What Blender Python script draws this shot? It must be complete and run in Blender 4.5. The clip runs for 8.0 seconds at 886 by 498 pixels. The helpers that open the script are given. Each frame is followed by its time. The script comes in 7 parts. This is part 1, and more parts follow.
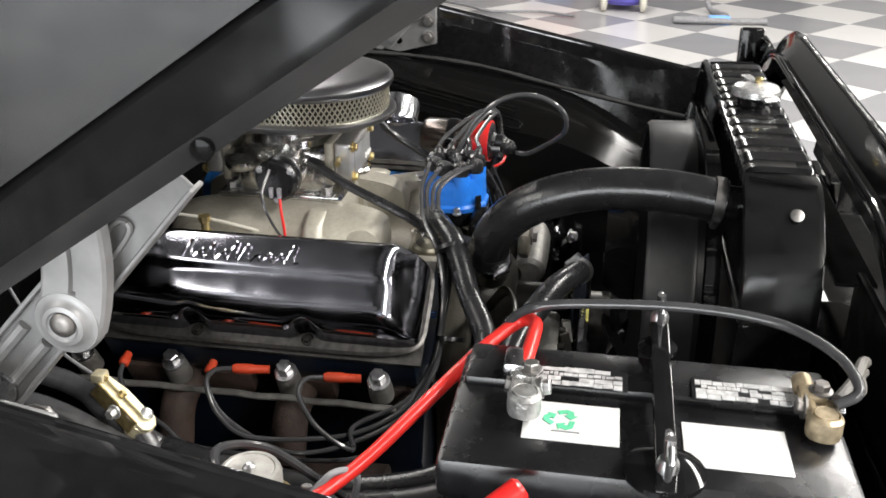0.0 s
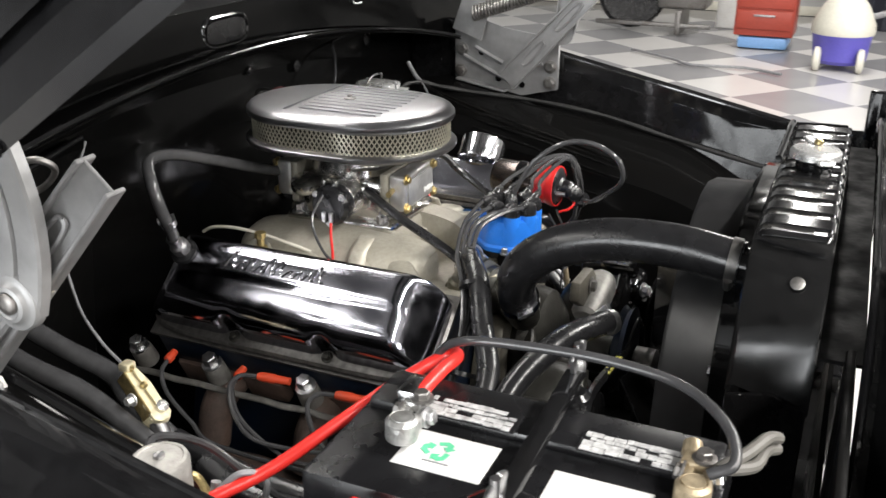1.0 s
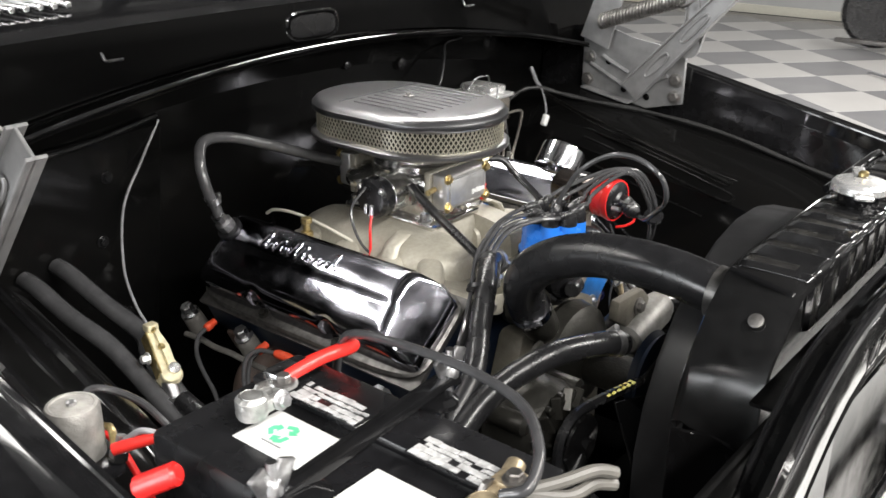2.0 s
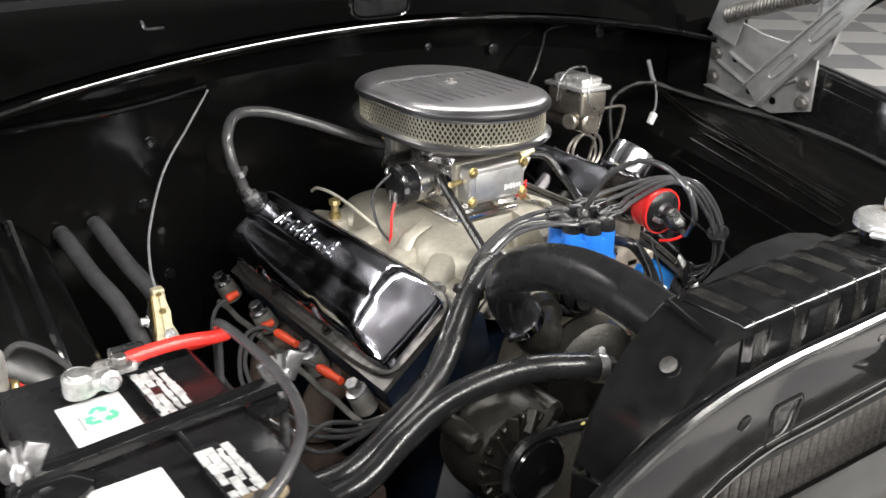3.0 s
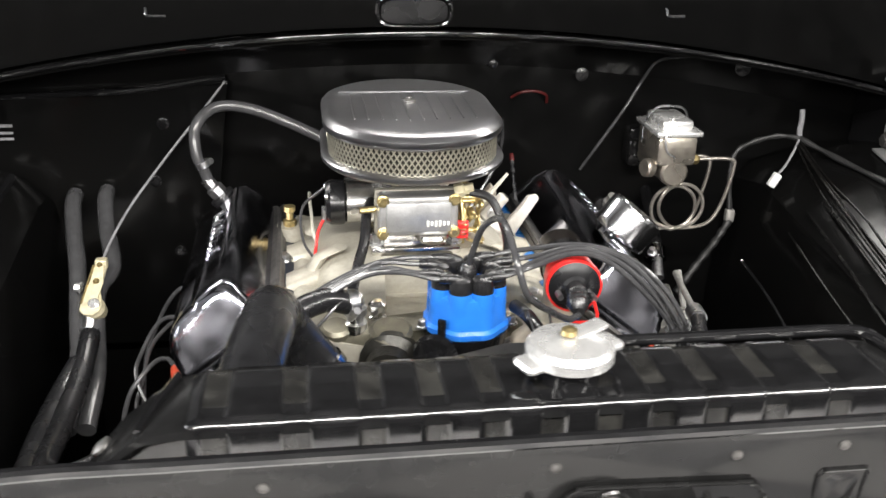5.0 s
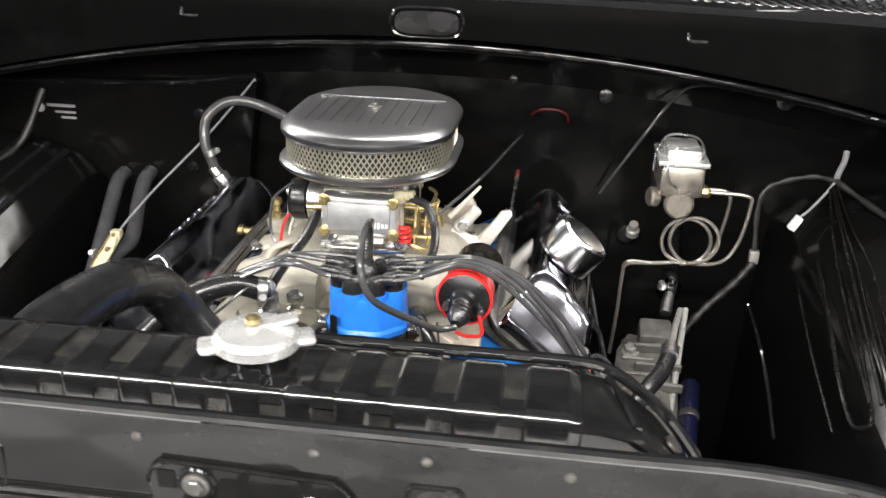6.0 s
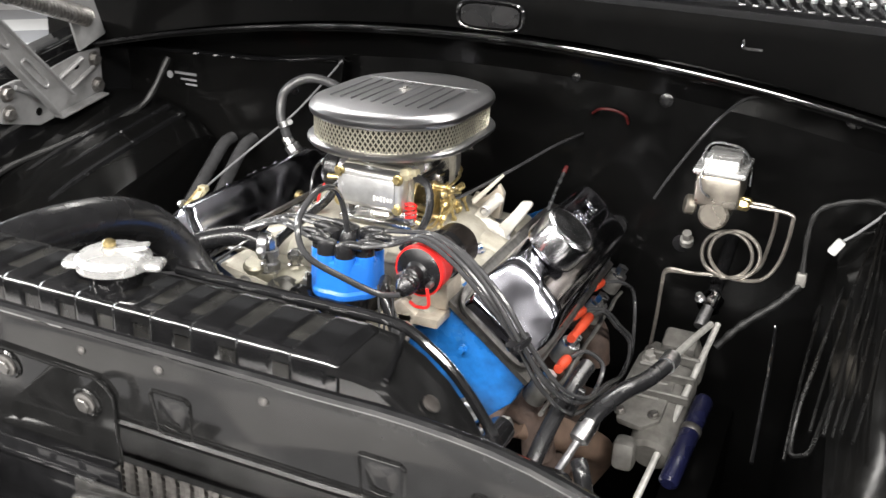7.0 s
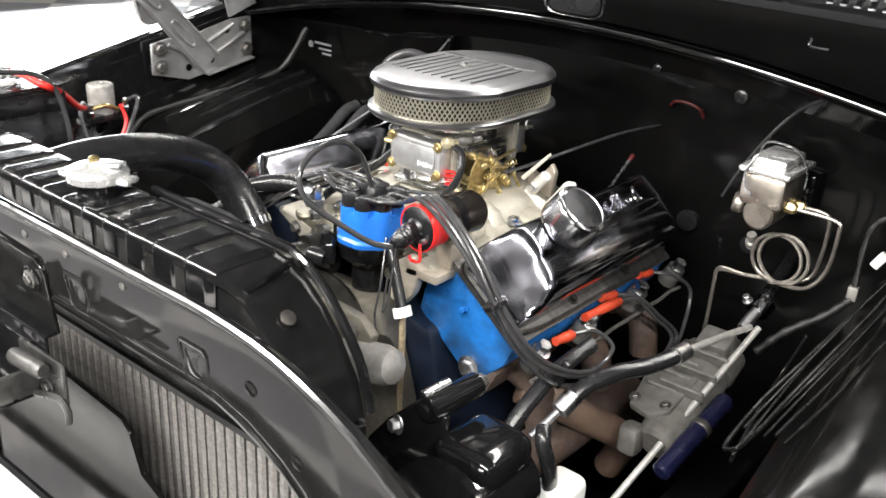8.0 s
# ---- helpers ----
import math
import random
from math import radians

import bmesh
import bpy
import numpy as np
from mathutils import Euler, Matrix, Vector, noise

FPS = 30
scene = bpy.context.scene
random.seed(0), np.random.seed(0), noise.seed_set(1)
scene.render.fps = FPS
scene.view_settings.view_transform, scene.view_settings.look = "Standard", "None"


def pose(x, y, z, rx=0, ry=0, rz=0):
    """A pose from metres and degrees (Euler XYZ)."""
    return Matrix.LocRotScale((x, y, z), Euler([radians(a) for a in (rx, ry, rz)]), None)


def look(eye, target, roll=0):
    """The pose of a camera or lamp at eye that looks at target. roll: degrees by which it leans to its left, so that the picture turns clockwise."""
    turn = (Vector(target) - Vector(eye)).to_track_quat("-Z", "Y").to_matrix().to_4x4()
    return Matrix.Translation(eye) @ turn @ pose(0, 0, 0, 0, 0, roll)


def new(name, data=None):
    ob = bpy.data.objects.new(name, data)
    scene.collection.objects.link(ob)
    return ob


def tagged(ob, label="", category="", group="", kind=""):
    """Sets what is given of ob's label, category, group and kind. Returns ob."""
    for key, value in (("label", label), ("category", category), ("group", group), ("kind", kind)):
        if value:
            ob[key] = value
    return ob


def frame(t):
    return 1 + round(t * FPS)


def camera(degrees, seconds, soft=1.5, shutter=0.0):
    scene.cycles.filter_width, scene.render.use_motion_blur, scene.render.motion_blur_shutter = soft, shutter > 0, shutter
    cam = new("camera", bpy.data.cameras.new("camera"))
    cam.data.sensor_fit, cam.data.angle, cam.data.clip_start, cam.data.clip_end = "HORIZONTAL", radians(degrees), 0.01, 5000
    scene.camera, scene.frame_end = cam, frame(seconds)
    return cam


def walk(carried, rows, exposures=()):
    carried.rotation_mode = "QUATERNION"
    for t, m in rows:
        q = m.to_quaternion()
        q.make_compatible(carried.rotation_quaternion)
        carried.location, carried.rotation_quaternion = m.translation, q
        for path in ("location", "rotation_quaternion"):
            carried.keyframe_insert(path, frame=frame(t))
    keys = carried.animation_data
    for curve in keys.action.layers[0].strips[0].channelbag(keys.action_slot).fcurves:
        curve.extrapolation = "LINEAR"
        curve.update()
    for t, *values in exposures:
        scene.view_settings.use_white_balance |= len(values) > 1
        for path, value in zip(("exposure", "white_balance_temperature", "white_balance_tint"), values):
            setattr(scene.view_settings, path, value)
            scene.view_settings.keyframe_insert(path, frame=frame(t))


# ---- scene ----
cam = camera(50.3, 8.0, shutter=0.3)
METRES, EYE, TILT, LEAN, TURN = 2.71, 1.47, -24.6, 0.0, -80.0
ROWS = [
    (0.0, 0.0, 0.0, 0.0, 0.0, 0.0, -0.0),
    (0.5, 0.0411, -0.0051, -0.002, 6.2, 1.58, -2.87),
    (1.0, 0.0915, -0.0001, -0.0003, 12.49, 2.07, -5.93),
    (1.5, 0.1462, 0.0107, 0.004, 19.46, 1.63, -9.09),
    (3.0, 0.2701, 0.115, 0.0475, 40.5, -4.27, -17.57),
    (3.5, 0.3017, 0.1637, 0.0696, 47.92, -7.0, -19.93),
    (4.0, 0.3237, 0.2201, 0.0956, 54.42, -9.33, -21.71),
    (5.5, 0.39, 0.4105, 0.1828, 78.37, -17.67, -25.66),
    (6.0, 0.4058, 0.4767, 0.2137, 87.13, -20.89, -26.36),
    (6.5, 0.4194, 0.5359, 0.2409, 96.92, -25.03, -26.56),
    (7.0, 0.4199, 0.5962, 0.2698, 105.43, -28.77, -26.2),
    (7.5, 0.4202, 0.654, 0.2963, 114.67, -32.95, -25.25),
    (8.0, 0.4083, 0.7099, 0.3236, 123.42, -36.61, -23.82),
]
walk(cam, [(t, pose(-1.307, -0.39, EYE, TILT, LEAN, TURN) @ pose(METRES * x, METRES * y, METRES * z, 90 + pitch, roll, yaw)) for t, x, y, z, yaw, pitch, roll in ROWS],
     exposures=[(0.0, 0.20), (1.5, 0.30), (3.0, 0.52), (4.0, 0.70), (5.5, 0.64), (7.0, 0.84), (8.0, 0.82)])

# ---- world, lamps, exposure ----
world = bpy.data.worlds.new("world")
scene.world = world
world.use_nodes = True
world.node_tree.nodes["Background"].inputs[0].default_value = (0.55, 0.58, 0.62, 1)
world.node_tree.nodes["Background"].inputs[1].default_value = 0.05


def area_lamp(name, eye, target, w, h, watts, colour=(1.0, 0.97, 0.93)):
    data = bpy.data.lights.new(name, "AREA")
    data.shape, data.size, data.size_y, data.energy, data.color = "RECTANGLE", w, h, watts, colour
    ob = new(name, data)
    ob.matrix_world = look(eye, target)
    return ob


# rows of fluorescent strips under the ceiling: middle x, y, length, watts
ROWS_OF_LIGHT = [(0.1, -2.5, 9.6, 560), (-0.4, -6.7, 8.6, 580), (0.1, -7.6, 9.6, 620), (0.1, -10.2, 9.6, 620), (2.0, 1.5, 4.8, 116), (-2.2, 1.6, 1.0, 13), (-3.2, 2.4, 3.8, 95), (7.4, -0.3, 4.2, 110)]
for sx, sy, long, watts in ROWS_OF_LIGHT:
    area_lamp("strip_lamp", (sx, sy, 3.30), (sx, sy + 0.001, 0), long, 0.26, watts)
# daylight through the open garage door on the passenger side
area_lamp("door_daylight", (-6.9, 1.6, 1.5), (0, 1.0, 0.9), 4.4, 2.8, 420, (0.95, 0.98, 1.0))

# ---- helpers for building ----
E_X, C_X = 0.02, 0.06          # middle of the engine, middle of the truck


def node_mat(name, colour, rough=0.5, metal=0.0, grain=0.0, grain_scale=60.0, bump=0.0, bump_scale=200.0,
             dirt=0.0, dirt_colour=(0.05, 0.04, 0.03), dirt_scale=9.0, rough_var=0.0, coat=0.0, vary=0.0, spec=0.5):
    m = bpy.data.materials.new(name)
    m.use_nodes = True
    nt = m.node_tree
    b = nt.nodes["Principled BSDF"]
    b.inputs["Metallic"].default_value = metal
    b.inputs["Roughness"].default_value = rough
    b.inputs["Specular IOR Level"].default_value = spec
    b.inputs["Coat Weight"].default_value = coat
    b.inputs["Coat Roughness"].default_value = 0.04
    co = nt.nodes.new("ShaderNodeTexCoord")

    def noise_node(scale, detail=4.0):
        n = nt.nodes.new("ShaderNodeTexNoise")
        n.inputs["Scale"].default_value, n.inputs["Detail"].default_value = scale, detail
        nt.links.new(co.outputs["Object"], n.inputs["Vector"])
        return n

    rgb = nt.nodes.new("ShaderNodeRGB")
    rgb.outputs[0].default_value = (*colour, 1)
    out = rgb.outputs[0]
    if grain:
        n = noise_node(grain_scale)
        mix = nt.nodes.new("ShaderNodeMix")
        mix.data_type, mix.blend_type = "RGBA", "MULTIPLY"
        ramp = nt.nodes.new("ShaderNodeMapRange")
        ramp.inputs[1].default_value, ramp.inputs[2].default_value = 0.3, 0.7
        ramp.inputs[3].default_value, ramp.inputs[4].default_value = 1.0 - grain, 1.0 + grain * 0.4
        nt.links.new(n.outputs[0], ramp.inputs[0])
        mix.inputs[0].default_value = 1.0
        nt.links.new(out, mix.inputs[6])
        nt.links.new(ramp.outputs[0], mix.inputs[7])
        out = mix.outputs[2]
    if dirt:
        n = noise_node(dirt_scale, 6.0)
        ramp = nt.nodes.new("ShaderNodeMapRange")
        ramp.inputs[1].default_value, ramp.inputs[2].default_value = 0.48, 0.72
        ramp.inputs[4].default_value = dirt
        nt.links.new(n.outputs[0], ramp.inputs[0])
        mix = nt.nodes.new("ShaderNodeMix")
        mix.data_type = "RGBA"
        nt.links.new(ramp.outputs[0], mix.inputs[0])
        nt.links.new(out, mix.inputs[6])
        mix.inputs[7].default_value = (*dirt_colour, 1)
        out = mix.outputs[2]
    if vary:
        info = nt.nodes.new("ShaderNodeObjectInfo")
        ramp = nt.nodes.new("ShaderNodeMapRange")
        ramp.inputs[3].default_value, ramp.inputs[4].default_value = 1 - vary, 1 + vary
        nt.links.new(info.outputs["Random"], ramp.inputs[0])
        mix = nt.nodes.new("ShaderNodeMix")
        mix.data_type, mix.blend_type = "RGBA", "MULTIPLY"
        mix.inputs[0].default_value = 1.0
        nt.links.new(out, mix.inputs[6])
        nt.links.new(ramp.outputs[0], mix.inputs[7])
        out = mix.outputs[2]
    nt.links.new(out, b.inputs["Base Color"])
    if rough_var:
        n = noise_node(24.0, 5.0)
        ramp = nt.nodes.new("ShaderNodeMapRange")
        ramp.inputs[1].default_value, ramp.inputs[2].default_value = 0.35, 0.7
        ramp.inputs[3].default_value, ramp.inputs[4].default_value = max(0.02, rough - rough_var * 0.5), rough + rough_var
        nt.links.new(n.outputs[0], ramp.inputs[0])
        nt.links.new(ramp.outputs[0], b.inputs["Roughness"])
    if bump:
        n = noise_node(bump_scale, 3.0)
        bp = nt.nodes.new("ShaderNodeBump")
        bp.inputs["Strength"].default_value, bp.inputs["Distance"].default_value = bump, 0.002
        nt.links.new(n.outputs[0], bp.inputs["Height"])
        nt.links.new(bp.outputs[0], b.inputs["Normal"])
    return m


# ---- materials ----
BLACK_GLOSS = node_mat("black_gloss_paint", (0.007, 0.007, 0.0075), 0.07, rough_var=0.06, grain=0.3, bump=0.06, bump_scale=9, spec=0.75)
BLACK_SATIN = node_mat("black_satin_paint", (0.007, 0.007, 0.0075), 0.08, rough_var=0.06, grain=0.3, bump=0.14, bump_scale=9,
                       dirt=0.25, dirt_colour=(0.010, 0.009, 0.008), spec=0.24)
HOOD_PAINT = node_mat("black_hood_paint", (0.008, 0.008, 0.0085), 0.10, rough_var=0.06, grain=0.3, bump=0.06, bump_scale=9, spec=0.46)
BLACK_DULL = node_mat("dull_black_paint", (0.0034, 0.0034, 0.0034), 0.12, rough_var=0.07, dirt=0.3, dirt_colour=(0.004, 0.0036, 0.0032), bump=0.05, bump_scale=40, spec=0.09)
RUBBER = node_mat("black_rubber", (0.013, 0.013, 0.014), 0.25, rough_var=0.10, grain=0.3, bump=0.10, bump_scale=320)
CABLE = node_mat("cable_sheath", (0.045, 0.045, 0.047), 0.17, rough_var=0.10, grain=0.25)
HOSE_GREY = node_mat("worn_grey_hose", (0.050, 0.050, 0.052), 0.19, rough_var=0.08, grain=0.25, grain_scale=60)
SATIN_STEEL = node_mat("satin_steel_rod", (0.62, 0.61, 0.58), 0.42, 0.6, grain=0.25, grain_scale=90)
GREY_CABLE = node_mat("grey_cable", (0.22, 0.22, 0.23), 0.4, grain=0.3)
PLASTIC = node_mat("black_plastic", (0.009, 0.009, 0.010), 0.26, rough_var=0.1, grain=0.3, bump=0.05, bump_scale=260)
CHROME = node_mat("chrome", (0.50, 0.50, 0.53), 0.06, 1.0, rough_var=0.05, bump=0.03, bump_scale=30)
DARK_CHROME = node_mat("chromed_cover", (0.36, 0.36, 0.40), 0.12, 1.0, rough_var=0.09, bump=0.012, bump_scale=12)
ALU = node_mat("brushed_aluminium", (0.32, 0.32, 0.33), 0.29, 1.0, grain=0.10, grain_scale=14, rough_var=0.03)
POLISHED = node_mat("polished_alloy", (0.70, 0.69, 0.67), 0.20, 1.0, grain=0.25, grain_scale=80, rough_var=0.10, bump=0.10, bump_scale=160)
CAST = node_mat("cast_aluminium", (0.37, 0.35, 0.295), 0.44, 0.30, grain=0.12, grain_scale=160, bump=0.25, bump_scale=600,
                dirt=0.35, dirt_colour=(0.26, 0.235, 0.18), dirt_scale=14, rough_var=0.10)
STEEL = node_mat("zinc_steel", (0.55, 0.55, 0.56), 0.30, 1.0, grain=0.35, grain_scale=150, rough_var=0.15)
LINE_STEEL = node_mat("tinned_brake_line", (0.42, 0.39, 0.35), 0.32, 0.85, grain=0.25, grain_scale=90)
DULL_STEEL = node_mat("dull_steel", (0.28, 0.27, 0.26), 0.42, 0.9, grain=0.4, grain_scale=90, dirt=0.5, dirt_colour=(0.10, 0.07, 0.05))
HINGE_GREY = node_mat("grey_hinge_paint", (0.27, 0.27, 0.272), 0.42, 0.35, grain=0.2, grain_scale=40, dirt=0.25, dirt_colour=(0.16, 0.15, 0.14), bump=0.05)
BOWL_SATIN = node_mat("satin_zinc_casting", (0.60, 0.595, 0.585), 0.34, 0.85, grain=0.12, grain_scale=80, rough_var=0.08, bump=0.06, bump_scale=300)
BOWL_FACE = node_mat("dull_zinc_casting", (0.40, 0.40, 0.40), 0.40, 0.75, grain=0.15, grain_scale=80, rough_var=0.08, bump=0.10, bump_scale=300)
GOLD = node_mat("yellow_zinc", (0.58, 0.46, 0.22), 0.30, 0.9, grain=0.4, grain_scale=120)
PALE_GOLD = node_mat("pale_zinc_valve", (0.74, 0.67, 0.46), 0.32, 0.40, grain=0.3, grain_scale=100)
MESH_MET = node_mat("expanded_metal", (0.64, 0.61, 0.50), 0.30, 0.85, grain=0.2)
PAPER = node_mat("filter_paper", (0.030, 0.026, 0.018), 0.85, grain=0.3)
ZINC = node_mat("pale_zinc_plate", (0.86, 0.86, 0.85), 0.26, 0.75, grain=0.2, grain_scale=60, rough_var=0.1)
DIM_RED = node_mat("dark_red_wire", (0.07, 0.006, 0.006), 0.5, grain=0.2)
BLUE_CAP = node_mat("blue_plastic", (0.018, 0.16, 0.62), 0.30, grain=0.12, rough_var=0.08)
BLUE_PAINT = node_mat("blue_engine_paint", (0.015, 0.15, 0.48), 0.30, grain=0.3, dirt=0.95, dirt_colour=(0.012, 0.022, 0.032), dirt_scale=11, bump=0.2, bump_scale=140, rough_var=0.2)
# engine blue taken near black: shade in the bay put into the colour, plus grime
SHADED_BLUE = node_mat("shaded_blue_engine_paint", (0.003, 0.007, 0.017), 0.4, grain=0.3, dirt=0.5, dirt_colour=(0.012, 0.012, 0.012), dirt_scale=18)
SHOCK_BLUE = node_mat("dark_blue_enamel", (0.006, 0.007, 0.026), 0.25, grain=0.2, dirt=0.4, dirt_colour=(0.012, 0.012, 0.014), rough_var=0.1)
RED = node_mat("red_plastic", (0.62, 0.020, 0.018), 0.30, grain=0.12, rough_var=0.08)
RED_CABLE = node_mat("red_cable", (0.66, 0.030, 0.024), 0.28, grain=0.1)
ORANGE = node_mat("orange_silicone", (0.52, 0.055, 0.020), 0.42, grain=0.2, dirt=0.45, dirt_colour=(0.16, 0.05, 0.03), dirt_scale=30)
RUST = node_mat("rusty_cast_iron", (0.085, 0.060, 0.050), 0.68, 0.1, grain=0.35, grain_scale=70, dirt=0.5, dirt_colour=(0.13, 0.070, 0.045), bump=0.5, bump_scale=260)
LEAD = node_mat("tarnished_lead_clamp", (0.50, 0.50, 0.49), 0.36, 0.75, grain=0.4, grain_scale=110, rough_var=0.2, dirt=0.55, dirt_colour=(0.16, 0.155, 0.14), dirt_scale=60, bump=0.7, bump_scale=180)
PANEL_BLACK = node_mat("wavy_black_gloss_paint", (0.008, 0.008, 0.008), 0.07, rough_var=0.05, grain=0.3, bump=0.38, bump_scale=5, spec=0.24)
ALT_DARK = node_mat("oily_alternator_casting", (0.030, 0.029, 0.025), 0.36, 0.6, grain=0.35, grain_scale=60, dirt=0.5, dirt_colour=(0.03, 0.028, 0.025), bump=0.3, bump_scale=240)
ALT_VANE = node_mat("oily_olive_vane", (0.15, 0.14, 0.105), 0.36, 0.6, grain=0.35, grain_scale=60, dirt=0.5, dirt_colour=(0.04, 0.036, 0.028), bump=0.2, bump_scale=240)
TANK_PALE = node_mat("paler_black_tank_paint", (0.015, 0.0147, 0.014), 0.27, rough_var=0.14, grain=0.4, dirt=0.6, dirt_colour=(0.042, 0.041, 0.037), dirt_scale=45, bump=0.10, bump_scale=60)
TANK_SATIN = node_mat("satin_black_tank_paint", (0.009, 0.009, 0.0092), 0.18, rough_var=0.08, grain=0.3, bump=0.06, bump_scale=30, spec=0.45)
CAST_DIRTY = node_mat("oily_cast_alloy", (0.13, 0.12, 0.098), 0.45, 0.35, grain=0.3, grain_scale=70, dirt=0.5, dirt_colour=(0.07, 0.062, 0.05), dirt_scale=20, bump=0.3, bump_scale=300)
CAP_CHROME = node_mat("brushed_chrome_cap", (0.60, 0.60, 0.62), 0.17, 1.0, grain=0.1, rough_var=0.06)
GRILLE_WHITE = node_mat("white_grille_paint", (0.78, 0.78, 0.77), 0.3, grain=0.05, dirt=0.1, dirt_colour=(0.6, 0.58, 0.55))
GREY_CAST = node_mat("grey_cast_metal", (0.34, 0.33, 0.31), 0.48, 0.4, grain=0.35, grain_scale=60, dirt=0.45, dirt_colour=(0.09, 0.08, 0.07), bump=0.3, bump_scale=240)
GEAR_GREY = node_mat("dull_grey_gear_casting", (0.15, 0.145, 0.135), 0.52, 0.3, grain=0.35, grain_scale=60, dirt=0.5, dirt_colour=(0.07, 0.06, 0.05), bump=0.3, bump_scale=240)
CAST_PALE = node_mat("clean_pale_casting", (0.60, 0.575, 0.53), 0.42, 0.25, grain=0.12, grain_scale=120, bump=0.2, bump_scale=400)
CAST_IRON = node_mat("bare_cast_iron", (0.46, 0.41, 0.34), 0.42, 0.4, grain=0.25, bump=0.25, bump_scale=300)
LABEL_WHITE = node_mat("white_label", (0.62, 0.62, 0.61), 0.45, grain=0.08, dirt=0.2, dirt_colour=(0.5, 0.48, 0.44))
PRINT = node_mat("worn_white_print", (0.50, 0.50, 0.50), 0.5, grain=0.35, grain_scale=160, dirt=0.55, dirt_colour=(0.06, 0.06, 0.06), dirt_scale=120)
TARNISHED = node_mat("tarnished_brass_clamp", (0.44, 0.36, 0.24), 0.40, 0.6, grain=0.4, grain_scale=110, dirt=0.6, dirt_colour=(0.20, 0.14, 0.08), dirt_scale=40, bump=0.3, bump_scale=260)
DARK_BOLT = node_mat("dark_steel_bolt", (0.13, 0.125, 0.12), 0.40, 0.8, grain=0.4, grain_scale=90)
TANK_BLACK = node_mat("black_tank_paint", (0.008, 0.008, 0.0085), 0.13, rough_var=0.06, grain=0.3, bump=0.08, bump_scale=20, spec=0.8)
RIB_BLACK = node_mat("worn_black_rib_paint", (0.004, 0.004, 0.004), 0.22, rough_var=0.15, grain=0.4, dirt=0.4, dirt_colour=(0.009, 0.008, 0.007), spec=0.07)
MATTE_BLACK = node_mat("matte_black_paint", (0.003, 0.003, 0.003), 0.50, rough_var=0.2, grain=0.3, dirt=0.3, dirt_colour=(0.007, 0.006, 0.005), bump=0.15, bump_scale=120, spec=0.06)
LATCH_STEEL = node_mat("greasy_latch_steel", (0.11, 0.108, 0.105), 0.34, 0.8, grain=0.45, grain_scale=60, rough_var=0.15, dirt=0.6, dirt_colour=(0.02, 0.018, 0.016), dirt_scale=50, bump=0.2, bump_scale=200)
GREEN = node_mat("green_print", (0.10, 0.48, 0.27), 0.5, grain=0.1)
PIPE_TAN = node_mat("heat_tanned_pipe", (0.20, 0.135, 0.10), 0.5, 0.15, grain=0.25, grain_scale=40, dirt=0.4, dirt_colour=(0.14, 0.10, 0.08), dirt_scale=14, bump=0.1, bump_scale=200)
YELLOW_PRINT = node_mat("yellow_print", (0.55, 0.50, 0.08), 0.5, grain=0.3)
MASTER_CAST = node_mat("plated_cast_iron", (0.40, 0.365, 0.315), 0.30, 0.85, grain=0.25, rough_var=0.08, bump=0.15, bump_scale=200)
WHITE_PLASTIC = node_mat("white_plastic", (0.80, 0.80, 0.78), 0.35, grain=0.08, dirt=0.2, dirt_colour=(0.5, 0.47, 0.4))
CORE_MET = node_mat("radiator_fins", (0.21, 0.20, 0.19), 0.45, 0.8, grain=0.35, grain_scale=220, dirt=0.4, dirt_colour=(0.10, 0.09, 0.08))
SHROUD = node_mat("satin_black_shroud", (0.022, 0.022, 0.023), 0.34, rough_var=0.08, grain=0.25, bump=0.05, bump_scale=120)
TAPE = node_mat("cloth_tape", (0.009, 0.009, 0.009), 0.55, grain=0.4, grain_scale=150)
PAINT_WHITE = node_mat("white_wall_paint", (0.42, 0.42, 0.42), 0.6, grain=0.05, grain_scale=3, dirt=0.15, dirt_colour=(0.34, 0.33, 0.32), dirt_scale=1.5)
WALL_GREY = node_mat("grey_wall_paint", (0.16, 0.16, 0.16), 0.6, grain=0.05, grain_scale=3, dirt=0.15, dirt_colour=(0.12, 0.12, 0.11), dirt_scale=1.5)
CEIL = node_mat("ceiling_paint", (0.11, 0.11, 0.11), 0.7, grain=0.05, grain_scale=4)
GROUT = node_mat("floor_grout", (0.30, 0.29, 0.27), 0.7, grain=0.2)
TILE_LIGHT = node_mat("light_vinyl_tile", (0.52, 0.51, 0.50), 0.26, grain=0.04, grain_scale=3, vary=0.05, dirt=0.10, dirt_colour=(0.40, 0.38, 0.35), dirt_scale=2)
TILE_DARK = node_mat("dark_vinyl_tile", (0.23, 0.23, 0.24), 0.26, grain=0.06, grain_scale=3, vary=0.07, dirt=0.12, dirt_colour=(0.27, 0.26, 0.24), dirt_scale=2)
CABINET_RED = node_mat("red_cabinet_paint", (0.36, 0.055, 0.035), 0.40, grain=0.15, rough_var=0.1)
PURPLE = node_mat("purple_plastic", (0.10, 0.085, 0.42), 0.40, grain=0.1)
BEIGE = node_mat("beige_plastic", (0.62, 0.60, 0.52), 0.45, grain=0.1)
CURTAIN = node_mat("dark_blue_cloth", (0.016, 0.018, 0.028), 0.8, grain=0.3, bump=0.3, bump_scale=60)


def thing(name, base, label, category, group="", kind=""):
    ob = new(name)
    ob.location = base
    ob.empty_display_size = 0.05
    tagged(ob, label, category, group, kind)
    return ob


